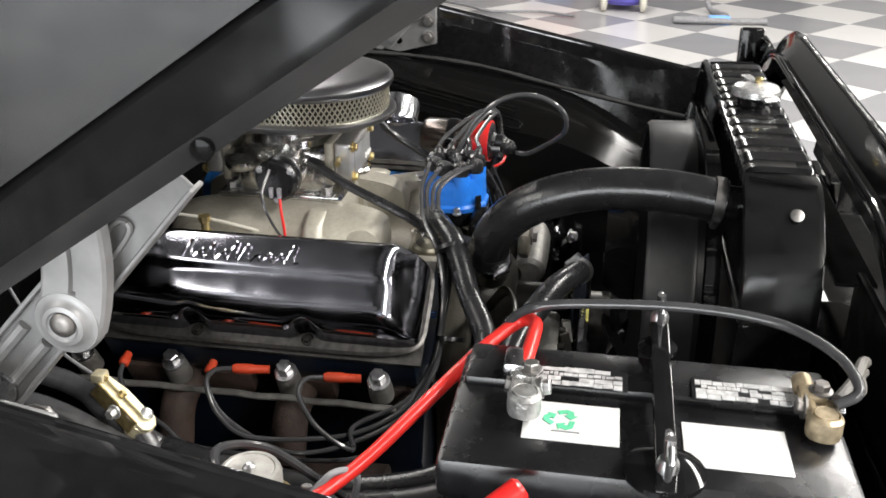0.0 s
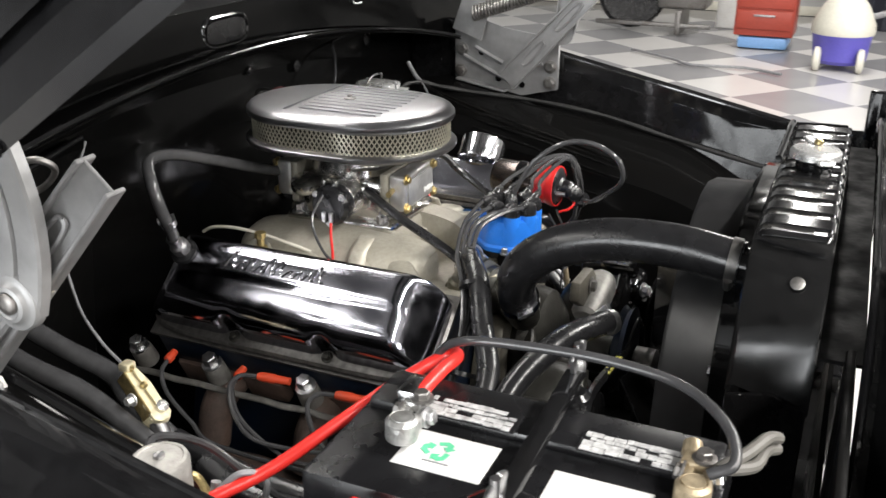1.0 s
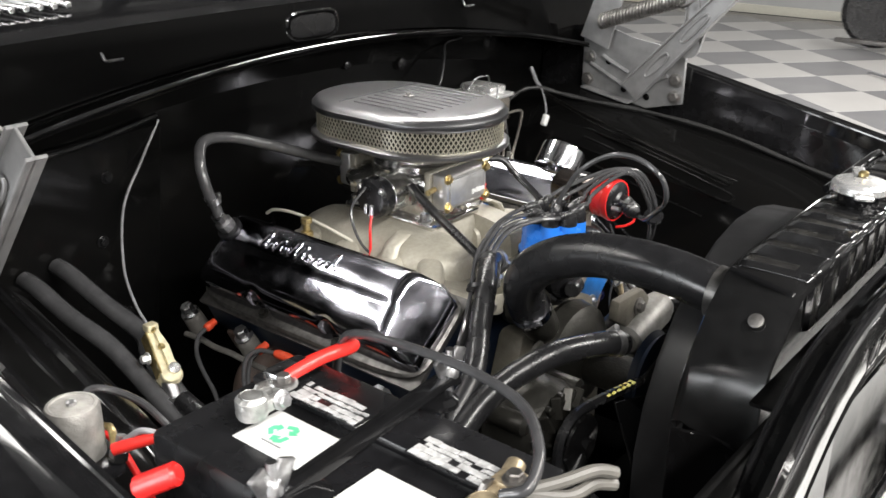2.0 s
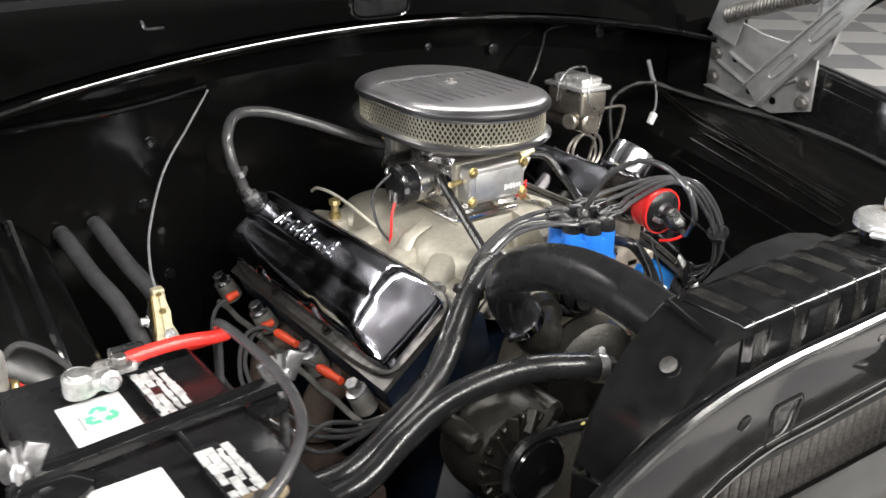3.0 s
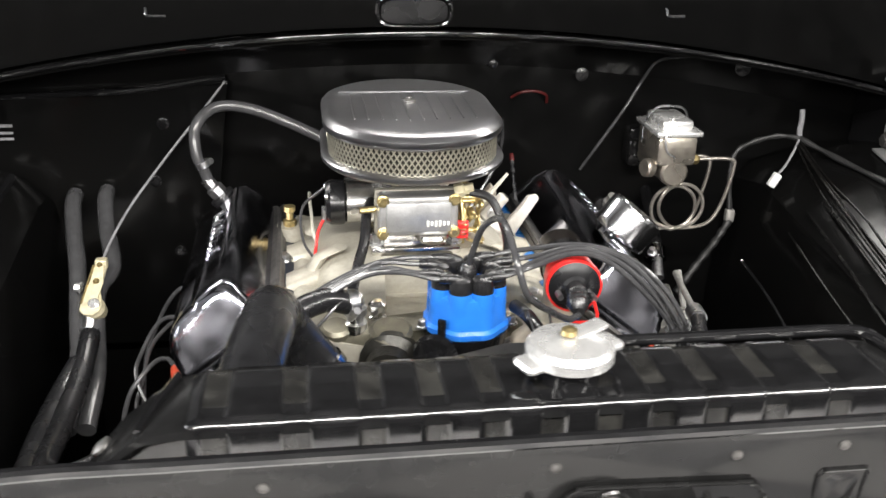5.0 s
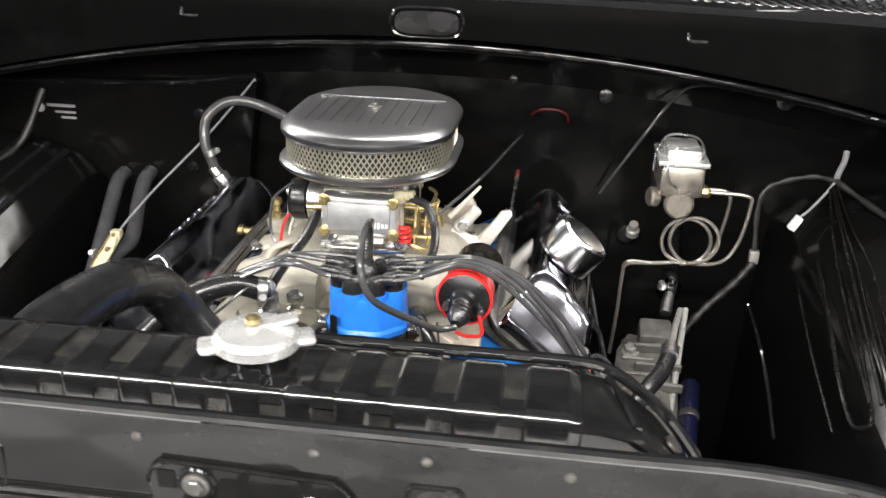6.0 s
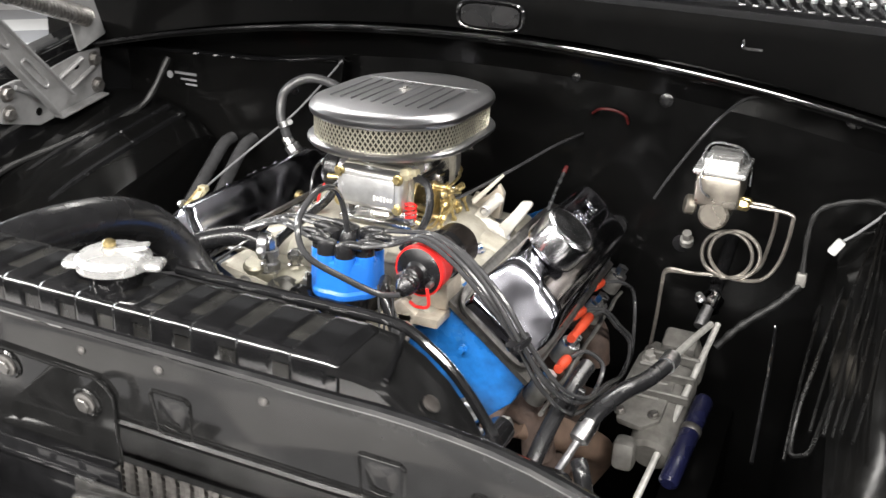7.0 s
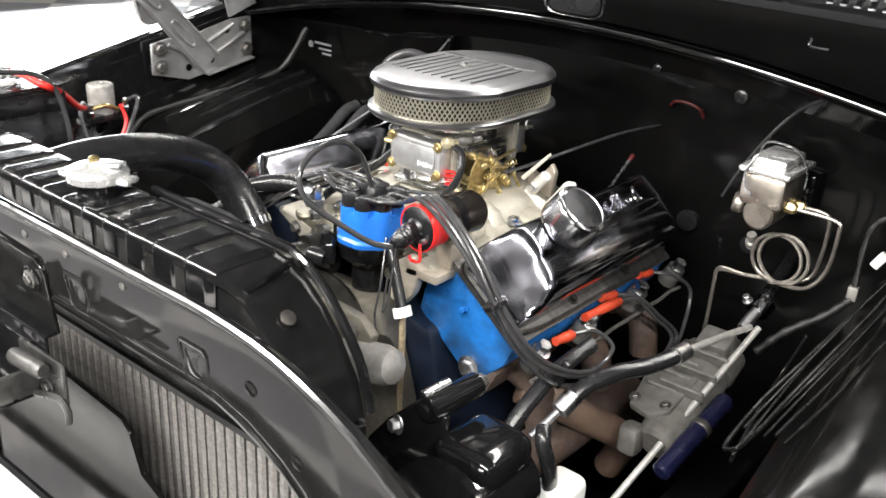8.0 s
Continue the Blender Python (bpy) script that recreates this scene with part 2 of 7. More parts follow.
def finish(bm, name, mat, sharp=0.6):
    bmesh.ops.recalc_face_normals(bm, faces=bm.faces[:])
    for f in bm.faces:
        f.smooth = True
    for e in bm.edges:
        if len(e.link_faces) == 2 and e.calc_face_angle(0.0) > sharp:
            e.smooth = False
    me = bpy.data.meshes.new(name)
    bm.to_mesh(me)
    bm.free()
    me.materials.append(mat)
    return me


def part(name, bm, mat, parent=None, label="", sharp=0.6):
    """One mesh object; under a thing (Empty) or a part."""
    ob = new(name, finish(bm, name, mat, sharp))
    if parent:
        ob.parent = parent
        if parent.type == "EMPTY":
            ob.matrix_parent_inverse = Matrix.Translation(parent.location).inverted()
    if label:
        ob["label"] = label
    return ob


def lone(name, bm, mat, label, category, group="", kind="", sharp=0.6):
    return tagged(part(name, bm, mat, None, "", sharp), label, category, group, kind)


def box(c, s, bevel=0.0, turn=None, bm=None, seg=2):
    """Bevelled box with middle c and size s, turned by a matrix about its middle."""
    own = bmesh.new()
    bmesh.ops.create_cube(own, size=1.0)
    bmesh.ops.scale(own, vec=s, verts=own.verts)
    if bevel:
        bmesh.ops.bevel(own, geom=own.edges[:] + own.verts[:], offset=bevel, segments=seg, affect="EDGES", profile=0.5)
    bmesh.ops.transform(own, matrix=Matrix.Translation(c) @ (turn or Matrix()), verts=own.verts)
    return join(bm, own)


def join(bm, own):
    if bm is None:
        return own
    me = bpy.data.meshes.new("tmp")
    own.to_mesh(me)
    own.free()
    bm.from_mesh(me)
    bpy.data.meshes.remove(me)
    return bm


def axis_matrix(p, axis):
    return Matrix.Translation(p) @ Vector(axis).to_track_quat("Z", "Y").to_matrix().to_4x4()


def lathe(profile, p, axis, seg=24, bm=None, wobble=None):
    """Solid of revolution: profile of (radius, height) along axis from p."""
    own = bmesh.new()
    rings = []
    for r, h in profile:
        rings.append([own.verts.new((r * (wobble(k / seg) if wobble else 1) * math.cos(2 * math.pi * k / seg),
                                     r * (wobble(k / seg) if wobble else 1) * math.sin(2 * math.pi * k / seg), h)) for k in range(seg)])
    for a, b in zip(rings, rings[1:]):
        for k in range(seg):
            own.faces.new((a[k], a[(k + 1) % seg], b[(k + 1) % seg], b[k]))
    own.faces.new(rings[0][::-1])
    own.faces.new(rings[-1])
    bmesh.ops.transform(own, matrix=axis_matrix(p, axis), verts=own.verts)
    return join(bm, own)


def cyl(p0, p1, r, r2=None, seg=20, edge=0.0, bm=None):
    d = Vector(p1) - Vector(p0)
    n = d.length
    r2 = r if r2 is None else r2
    if edge:
        prof = [(r - edge, 0), (r, edge), (r2, n - edge), (r2 - edge, n)]
    else:
        prof = [(r, 0), (r2, n)]
    return lathe(prof, p0, d, seg, bm)


def hexbolt(p, axis, r=0.008, h=0.007, washer=True, bm=None):
    bm = lathe([(r * 0.9, 0), (r, 0.001), (r, h - 0.001), (r * 0.85, h)], p, axis, 6, bm)
    if washer:
        lathe([(r * 1.45, -0.0005), (r * 1.45, 0.0015), (r * 1.3, 0.002)], p, axis, 16, bm)
    return bm


def spline(points, per=8):
    """Catmull-Rom through the points."""
    ps = [Vector(p) for p in points]
    if len(ps) == 2:
        return ps
    ps = [ps[0] * 2 - ps[1]] + ps + [ps[-1] * 2 - ps[-2]]
    out = []
    for a, b, c, d in zip(ps, ps[1:], ps[2:], ps[3:]):
        for k in range(per):
            t = k / per
            out.append(0.5 * ((2 * b) + (c - a) * t + (2 * a - 5 * b + 4 * c - d) * t * t + (3 * b - a - 3 * c + d) * t ** 3))
    out.append(ps[-2])
    return out


def tube(points, r, seg=10, per=8, bm=None, radius=None, flat=1.0):
    """Round hose, wire or pipe along a smooth line. radius(k): factor along it."""
    ps = spline(points, per)
    own = bm or bmesh.new()
    n = None
    rings = []
    for i, p in enumerate(ps):
        t = (ps[min(i + 1, len(ps) - 1)] - ps[max(i - 1, 0)]).normalized()
        if n is None:
            n = t.orthogonal().normalized()
        n = (n - t * n.dot(t)).normalized()
        b = t.cross(n)
        k = r * (radius(i / (len(ps) - 1)) if radius else 1.0)
        rings.append([own.verts.new(p + (n * math.cos(a) + b * math.sin(a) * flat) * k)
                      for a in (2 * math.pi * j / seg for j in range(seg))])
    for a, b in zip(rings, rings[1:]):
        for k in range(seg):
            own.faces.new((a[k], a[(k + 1) % seg], b[(k + 1) % seg], b[k]))
    own.faces.new(rings[0][::-1])
    own.faces.new(rings[-1])
    return own


def prism(poly, ax, a, b, bevel=0.0, bm=None, seg=2):
    """Polygon in the plane across ax ('x': (y, z), 'y': (x, z), 'z': (x, y)), drawn out from a to b."""
    own = bmesh.new()

    def at(p, v):
        return {"x": (v, p[0], p[1]), "y": (p[0], v, p[1]), "z": (p[0], p[1], v)}[ax]

    lo = [own.verts.new(at(p, a)) for p in poly]
    hi = [own.verts.new(at(p, b)) for p in poly]
    own.faces.new(lo)
    own.faces.new(hi[::-1])
    for k in range(len(poly)):
        j = (k + 1) % len(poly)
        own.faces.new((lo[k], hi[k], hi[j], lo[j]))
    if bevel:
        bmesh.ops.bevel(own, geom=own.edges[:], offset=bevel, segments=seg, affect="EDGES", profile=0.5, clamp_overlap=True)
    return join(bm, own)


def loft(sections, closed=True, caps=True, bm=None):
    """Skin over sections, each a list of as many points."""
    own = bmesh.new()
    rings = [[own.verts.new(p) for p in s] for s in sections]
    n = len(rings[0])
    for a, b in zip(rings, rings[1:]):
        for k in range(n if closed else n - 1):
            own.faces.new((a[k], a[(k + 1) % n], b[(k + 1) % n], b[k]))
    if caps and closed:
        own.faces.new(rings[0][::-1])
        own.faces.new(rings[-1])
    return join(bm, own)


def sheet(grid, thick, bm=None):
    """Bent sheet metal: a grid of points given a thickness downwards along its normals."""
    own = bmesh.new()
    rows = [[own.verts.new(p) for p in row] for row in grid]
    for a, b in zip(rows, rows[1:]):
        for k in range(len(a) - 1):
            own.faces.new((a[k], a[k + 1], b[k + 1], b[k]))
    bmesh.ops.recalc_face_normals(own, faces=own.faces[:])
    bmesh.ops.solidify(own, geom=own.faces[:], thickness=thick)
    return join(bm, own)


def stadium(hw, hl, n=14):
    """Outline of an oval with straight sides along y."""
    c = hl - hw
    return [(hw * math.cos(a), c + hw * math.sin(a)) for a in (math.pi * k / n for k in range(n + 1))] + \
           [(-hw * math.cos(a), -c - hw * math.sin(a)) for a in (math.pi * k / n for k in range(n + 1))]


def placed(bm, origin, u, v):
    """Moves a solid drawn in x, y, z to origin with its x along u and its y towards v."""
    u = Vector(u).normalized()
    n = u.cross(Vector(v)).normalized()
    v = n.cross(u)
    m = Matrix((u, v, n)).transposed().to_4x4()
    bmesh.ops.transform(bm, matrix=Matrix.Translation(origin) @ m, verts=bm.verts)
    return bm


def clamp_band(p, axis, r, w=0.012, bm=None):
    """Hose clamp with its screw housing."""
    bm = lathe([(r - 0.001, -w / 2), (r + 0.001, -w / 2), (r + 0.001, w / 2), (r - 0.001, w / 2)], p, axis, 24, bm)
    side = Vector(axis).orthogonal().normalized()
    return cyl(Vector(p) + side * r - Vector(axis).normalized().cross(side) * 0.010,
               Vector(p) + side * r + Vector(axis).normalized().cross(side) * 0.014, 0.005, seg=10, bm=bm)

# ---- the garage ----
def garage():
    lone("floor", box((1.0, -3.0, -0.06), (18.0, 22.0, 0.10)), GROUT, "checkered garage floor of light and dark vinyl tiles", "floor", kind="structure")
    lone("ceiling", box((1.0, -3.0, 3.46), (18.0, 22.0, 0.12)), CEIL, "plain dark grey garage ceiling", "ceiling", kind="structure")
    lone("wall_east", box((10.06, -3.0, 1.7), (0.12, 22.0, 3.4)), PAINT_WHITE, "white painted garage wall", "wall", kind="structure")
    lone("wall_north", box((1.0, 8.06, 1.7), (18.0, 0.12, 3.4)), PAINT_WHITE, "white painted garage wall", "wall", kind="structure")
    lone("wall_south", box((1.0, -14.06, 1.7), (18.0, 0.12, 3.4)), WALL_GREY, "grey painted garage wall", "wall", kind="structure")
    bm = box((-8.06, -7.4, 1.7), (0.12, 13.2, 3.4))
    box((-8.06, 6.0, 1.7), (0.12, 4.0, 3.4), bm=bm)
    box((-8.06, 1.6, 3.2), (0.12, 4.8, 0.4), bm=bm)
    lone("wall_west", bm, PAINT_WHITE, "white wall with a wide open garage door", "wall", kind="structure")
    lone("baseboard", box((9.99, -3.0, 0.05), (0.02, 22.0, 0.10), 0.004), BEIGE, "cream baseboard along the wall", "baseboard", kind="structure")
    for sx, sy in ((row[0] + d, row[1]) for row in ROWS_OF_LIGHT for d in ((-3.2, 0.0, 3.2) if row[2] > 5 else (0.0,))):
        fx = thing("ceiling_light", (sx, sy, 3.4), "white fluorescent strip fixture on the ceiling", "lamp", "ceiling lights")
        part("housing", box((sx, sy, 3.36), (2.80, 0.28, 0.08), 0.01), WHITE_PLASTIC, fx)


def tile_square(side, thick=0.006, gap=0.002):
    return box((0, 0, 0), (side - gap, side - gap, thick), 0.0015, seg=1)


def floor_tiles():
    side, angle = 0.58, radians(-40)
    ux, uy = (math.cos(angle), math.sin(angle)), (-math.sin(angle), math.cos(angle))
    ground = bpy.data.objects["floor"]
    meshes = [finish(tile_square(side), "tile", m) for m in (TILE_LIGHT, TILE_DARK)]
    far = [bmesh.new(), bmesh.new()]
    for i in range(-34, 35):
        for j in range(-34, 35):
            x, y = 5.88 + side * (i * ux[0] + j * uy[0]), 1.01 + side * (i * ux[1] + j * uy[1])
            if not (-7.4 < x < 9.5 and -13.4 < y < 7.4):
                continue
            k = (i + j) % 2
            m = Matrix.Translation((x, y, -0.006)) @ Matrix.Rotation(angle, 4, "Z")
            if 2.0 < x < 9.5 and -3.4 < y < 4.2:
                ob = new("tile", meshes[k])
                ob.parent = ground
                ob.matrix_basis = m
            else:
                own = tile_square(side)
                bmesh.ops.transform(own, matrix=m, verts=own.verts)
                join(far[k], own)
    for bm, mat in zip(far, (TILE_LIGHT, TILE_DARK)):
        tagged(part("tile_field", bm, mat, ground), kind="stuff")


def background_things():
    # tool chest on a trolley
    x, y = 7.55, 0.18
    chest = thing("tool_chest", (x, y, 0.0), "red steel drawer cabinet on a low blue base", "tool chest")
    part("body", box((x + 0.2, y, 0.52), (0.42, 0.50, 0.80), 0.012), CABINET_RED, chest)
    for z in (0.26, 0.44, 0.62, 0.80):
        dr = part("drawer", box((x - 0.015, y, z), (0.02, 0.46, 0.16), 0.006), CABINET_RED, chest)
        part("handle", box((x - 0.03, y, z + 0.04), (0.012, 0.18, 0.018), 0.004), STEEL, dr, "pale metal pull")
    part("base", box((x + 0.2, y, 0.06), (0.40, 0.42, 0.10), 0.02), node_mat("pale_blue_plastic", (0.20, 0.38, 0.68), 0.4, grain=0.1), chest, "pale blue plastic base")
    # wet vacuum cleaner
    x, y = 6.95, -0.48
    vac = thing("shop_vacuum", (x, y, 0.0), "purple and cream wheeled shop vacuum cleaner", "vacuum cleaner")
    part("drum", lathe([(0.17, 0.05), (0.20, 0.08), (0.225, 0.27), (0.23, 0.28)], (x, y, 0), (0, 0, 1), 28), PURPLE, vac)
    part("head", lathe([(0.235, 0.28), (0.24, 0.30), (0.235, 0.36), (0.20, 0.44), (0.17, 0.50), (0.12, 0.56), (0.05, 0.585)], (x, y, 0), (0, 0, 1), 28), BEIGE, vac, "cream motor head")
    for dy in (-0.16, 0.16):
        part("wheel", lathe([(0.05, -0.03), (0.09, -0.02), (0.095, 0.0), (0.09, 0.02), (0.05, 0.03)], (x - 0.16, y + dy, 0.095), (0, 1, 0), 22), BEIGE, vac, "cream plastic wheel")
        part("wheel", lathe([(0.03, -0.02), (0.05, -0.01), (0.05, 0.01), (0.03, 0.02)], (x + 0.17, y + dy, 0.05), (0, 1, 0), 18), PLASTIC, vac)
    lone("vacuum_hose", tube([(x, y - 0.20, 0.42), (x, y - 0.42, 0.46), (x - 0.05, y - 0.62, 0.25), (x - 0.1, y - 0.7, 0.04), (x - 0.4, y - 0.8, 0.028), (x - 0.6, y - 0.4, 0.028), (x - 0.55, y - 1.1, 0.028)], 0.024, 10), GREY_CABLE,
         "grey ribbed vacuum hose lying on the floor", "hose")
    lone("hose_cuff", cyl((x - 0.56, y - 0.66, 0.03), (x - 0.56, y - 0.82, 0.03), 0.036, seg=16, edge=0.004), node_mat("light_blue_cuff", (0.16, 0.36, 0.74), 0.4, grain=0.1), "light blue plastic hose cuff on the floor", "hose cuff")
    # tyre changing stand with a wheel
    x, y = 8.3, 1.35
    st = thing("wheel_stand", (x, y, 0.0), "grey workshop stand holding a mounted wheel", "workshop stand")
    part("tyre", lathe([(0.21, -0.09), (0.29, -0.10), (0.325, -0.07), (0.33, 0.0), (0.325, 0.07), (0.29, 0.10), (0.21, 0.09)], (x - 0.1, y + 0.15, 0.36), (0.9, 0.3, 0), 36), RUBBER, st)
    part("rim", lathe([(0.04, -0.02), (0.20, -0.06), (0.215, -0.09), (0.215, 0.09), (0.1, 0.05)], (x - 0.1, y + 0.15, 0.36), (0.9, 0.3, 0), 36), STEEL, st, "pale steel rim")
    part("body", box((x, y - 0.35, 0.50), (0.42, 0.46, 0.52), 0.03), DULL_STEEL, st)
    part("top", box((x, y - 0.35, 0.79), (0.46, 0.50, 0.06), 0.015), BEIGE, st)
    bm = box((x - 0.3, y - 0.1, 0.10), (0.05, 1.1, 0.04), 0.006)
    box((x - 0.1, y - 0.35, 0.13), (0.5, 0.05, 0.22), 0.006, bm=bm)
    part("frame", bm, DULL_STEEL, st)
    lone("white_panel", box((8.6, 0.62, 0.45), (0.06, 0.22, 0.86), 0.01), WHITE_PLASTIC, "white upright panel leaning behind the drawer cabinet", "panel")
    grid = [[(9.2 + 0.06 * math.sin(k * 1.3), -0.35 - k * 0.055, z) for k in range(38)] for z in (0.002, 1.0, 2.2)]
    lone("curtain", sheet(grid, 0.01), CURTAIN, "dark blue pleated curtain hanging to the floor", "curtain")
    lone("hose_loop", tube([(7.0, 1.2, 0.02), (6.7, 0.8, 0.02), (6.5, 0.6, 0.02), (6.55, 0.2, 0.02), (6.4, -0.1, 0.02)], 0.012, 8), GREY_CABLE, "thin grey cable lying on the floor", "cable")


# ---- the truck's body ----
def zip_z(y):
    """Height of the fenders' inner lip."""
    return 1.062 + 0.21 * y


def lip_z(x):
    return 1.19 - 0.146 * (x - C_X) ** 2


def pickup_body():
    body = thing("pickup_truck", (C_X, 0.3, 0.0), "glossy black classic pickup truck with its hood open", "truck")
    # firewall with a raised heater plate
    fw = part("firewall", box((C_X, 0.425, 0.72), (1.90, 0.03, 0.90), 0.004), BLACK_DULL, body)
    plate = [(-0.96, 0.62), (-0.34, 0.62), (-0.30, 0.70), (-0.25, 1.10), (-0.40, 1.085), (-0.93, 1.065)]
    part("heater_cover", prism(plate, "y", 0.375, 0.412, 0.006), BLACK_DULL, fw)
    part("folded_edge", tube([(-0.93, 0.372, 1.062), (-0.6, 0.372, 1.078), (-0.40, 0.374, 1.086), (-0.255, 0.385, 1.105)], 0.005, 8), BLACK_GLOSS, fw)
    for x, z in ((-0.88, 1.0), (-0.36, 1.03), (-0.38, 0.93), (-0.35, 0.80), (-0.7, 0.72)):
        part("screw", hexbolt((x, 0.374, z), (0, -1, 0), 0.007, 0.006), BLACK_SATIN, fw)
    bm = box((-0.625, 0.3745, 1.03), (0.055, 0.002, 0.005))
    box((-0.618, 0.3745, 1.018), (0.04, 0.002, 0.004), bm=bm)
    box((-0.612, 0.3745, 1.008), (0.028, 0.002, 0.004), bm=bm)
    lathe([(0.008, 0), (0.008, 0.002)], (-0.665, 0.3755, 1.024), (0, -1, 0), 12, bm=bm)
    part("maker_label", bm, GREY_CABLE, fw, "small black label with worn white print")
    for x, z, r in ((0.36, 1.10, 0.012), (0.66, 1.11, 0.016), (0.20, 1.12, 0.008), (0.30, 0.86, 0.02), (0.42, 0.85, 0.016)):
        part("grommet", lathe([(r, 0), (r, 0.008), (r * 0.5, 0.010)], (x, 0.410, z), (0, -1, 0), 16), RUBBER, fw)
    # cowl: rain lip, upright face, top with louvres
    xs = [-0.92 + 0.07 * k for k in range(29)]

    def bow(x):
        return -0.10 * ((x - C_X) / 0.95) ** 2 * 0.35

    face = [[(x, 0.345 + bow(x), lip_z(x) + 0.004), (x, 0.347 + bow(x), lip_z(x) + 0.03), (x, 0.351 + bow(x), 1.258 - 0.02 * (x - C_X) ** 2)] for x in xs]
    cowl = part("cowl", sheet([list(r) for r in zip(*face)], 0.004), BLACK_DULL, body)
    lip = [[(x, 0.410, lip_z(x) - 0.07), (x, 0.405, lip_z(x) - 0.012), (x, 0.345 + bow(x), lip_z(x)), (x, 0.30 + bow(x), lip_z(x) + 0.002), (x, 0.285 + bow(x), lip_z(x) - 0.004)] for x in xs]
    part("rain_lip", sheet([list(r) for r in zip(*lip)], 0.003), BLACK_DULL, cowl)
    part("weather_strip", tube([(x, 0.289 + bow(x), lip_z(x) + 0.001) for x in xs[::2]], 0.0036, 8, 4), BLACK_GLOSS, cowl)
    top = [[(x, 0.351 + bow(x), 1.2585 - 0.02 * (x - C_X) ** 2), (x, 0.372 + bow(x), 1.266 - 0.02 * (x - C_X) ** 2), (x, 0.47, 1.272 - 0.02 * (x - C_X) ** 2), (x, 0.80, 1.30)] for x in xs]
    part("cowl_top", sheet([list(r) for r in zip(*top)], 0.004), BLACK_GLOSS, cowl)
    louvre = finish(box((0, 0, 0), (0.012, 0.13, 0.010), 0.003), "louvre", STEEL)
    for x0 in (-0.62, 0.72):
        for k in range(26):
            ob = new("louvre", louvre)
            ob.parent = cowl
            ob.matrix_basis = pose(x0 - 0.28 + k * 0.022, 0.52, 1.282, 4, 0, 12)
    bm = bmesh.new()
    tube([(0.054 + math.copysign(abs(math.cos(a)) ** 0.5, math.cos(a)) * 0.060, 0.345, 1.218 + math.copysign(abs(math.sin(a)) ** 0.6, math.sin(a)) * 0.024) for a in (2 * math.pi * k / 24 for k in range(25))], 0.0045, 8, 3, bm)
    part("oval_bead", bm, BLACK_GLOSS, cowl)
    part("oval_plug", prism([(0.054 + math.copysign(abs(math.cos(a)) ** 0.5, math.cos(a)) * 0.054, 1.218 + math.copysign(abs(math.sin(a)) ** 0.6, math.sin(a)) * 0.019) for a in (2 * math.pi * k / 24 for k in range(24))], "y", 0.341, 0.346), RUBBER, cowl, "black rubber plug")
    for x in (-0.365, 0.478):
        part("clip", tube([(x - 0.004, 0.350, 1.232), (x, 0.338, 1.222), (x + 0.003, 0.332, 1.213), (x + 0.03, 0.332, 1.212)], 0.0024, 6), STEEL, cowl, "bent wire clip")
        part("stud", lathe([(0.012, 0), (0.011, 0.004), (0.005, 0.006)], (x - 0.006, 0.356, 1.238), (0, -1, 0), 14), BLACK_SATIN, cowl)
    for x in (-0.2, -0.05, 0.2, 0.33, -0.5, 0.6):
        part("dab", lathe([(0.004, 0), (0.003, 0.004)], (x, 0.352 + bow(x), lip_z(x) + 0.016), (0, -1, 0.2), 8), STEEL, cowl)
    # fenders: outer skin, inner lip and apron on both sides
    for s in (-1, 1):
        def X(d):
            return C_X + s * d
        ys = [0.40 - 0.08 * k for k in range(15)]
        skin = [[(X(0.835), y, zip_z(y) - 0.05), (X(0.837), y, zip_z(y) - 0.004), (X(0.841), y, zip_z(y) + 0.001), (X(0.866), y, zip_z(y) + 0.001), (X(0.872), y, zip_z(y) - 0.003),
                 (X(0.885), y, zip_z(y) - 0.012), (X(0.94), y, zip_z(y) - 0.02 + 0.02 * (0.4 - y) * 0.2), (X(0.985), y, zip_z(y) - 0.05 + 0.02 * (0.4 - y)), (X(1.0), y, zip_z(y) - 0.10), (X(1.0), y, 0.45)] for y in ys]
        fender = part("fender", sheet(skin, 0.003), BLACK_GLOSS, body)
        apron = [[(X(0.836), y, zip_z(y) - 0.03), (X(0.832), y, 0.93), (X(0.825), y, 0.87), (X(0.80), y, 0.80), (X(0.76), y, 0.60), (X(0.74), y, 0.35)] for y in ys]
        part("apron", sheet(apron, 0.003), BLACK_SATIN, fender)
        part("lip_bead", tube([(X(0.843), y, zip_z(y) - 0.001) for y in ys], 0.0050, 10, 2), BLACK_GLOSS, fender)
        if s > 0:
            part("outer_bead", tube([(X(0.870), y, zip_z(y) - 0.002) for y in ys], 0.0040, 10, 2), BLACK_GLOSS, fender)
        # wheelhouse bulge with pressed ribs
        sec = []
        for k in range(17):
            y = 0.40 - k * 0.055
            h = 0.945 - 0.24 * (0.40 - y) - 1.1 * max(0.0, 0.02 - y) ** 2
            if s < 0:
                h += 0.050 - 0.07 * max(0.0, (y - 0.30) / 0.10) ** 2
            else:
                h = 0.978 - 0.18 * (0.30 - y) if y < 0.30 else 0.978 - 0.25 * (y - 0.30)
                h -= 0.9 * max(0.0, -0.22 - y) ** 2
            w = 0.60 + 0.03 * k / 12
            sec.append([(X(0.83), y, h + 0.02), (X(0.76), y, h + 0.018), (X(0.70), y, h + 0.004), (X(w + 0.04), y, h - 0.018), (X(w + 0.008), y, h - 0.05),
                        (X(w), y, h - 0.12), (X(w - 0.01), y, h - 0.30), (X(w - 0.02), y, 0.30)])
        wh = part("wheelhouse", sheet(sec, 0.003), BLACK_DULL, fender)
        up = 0.050
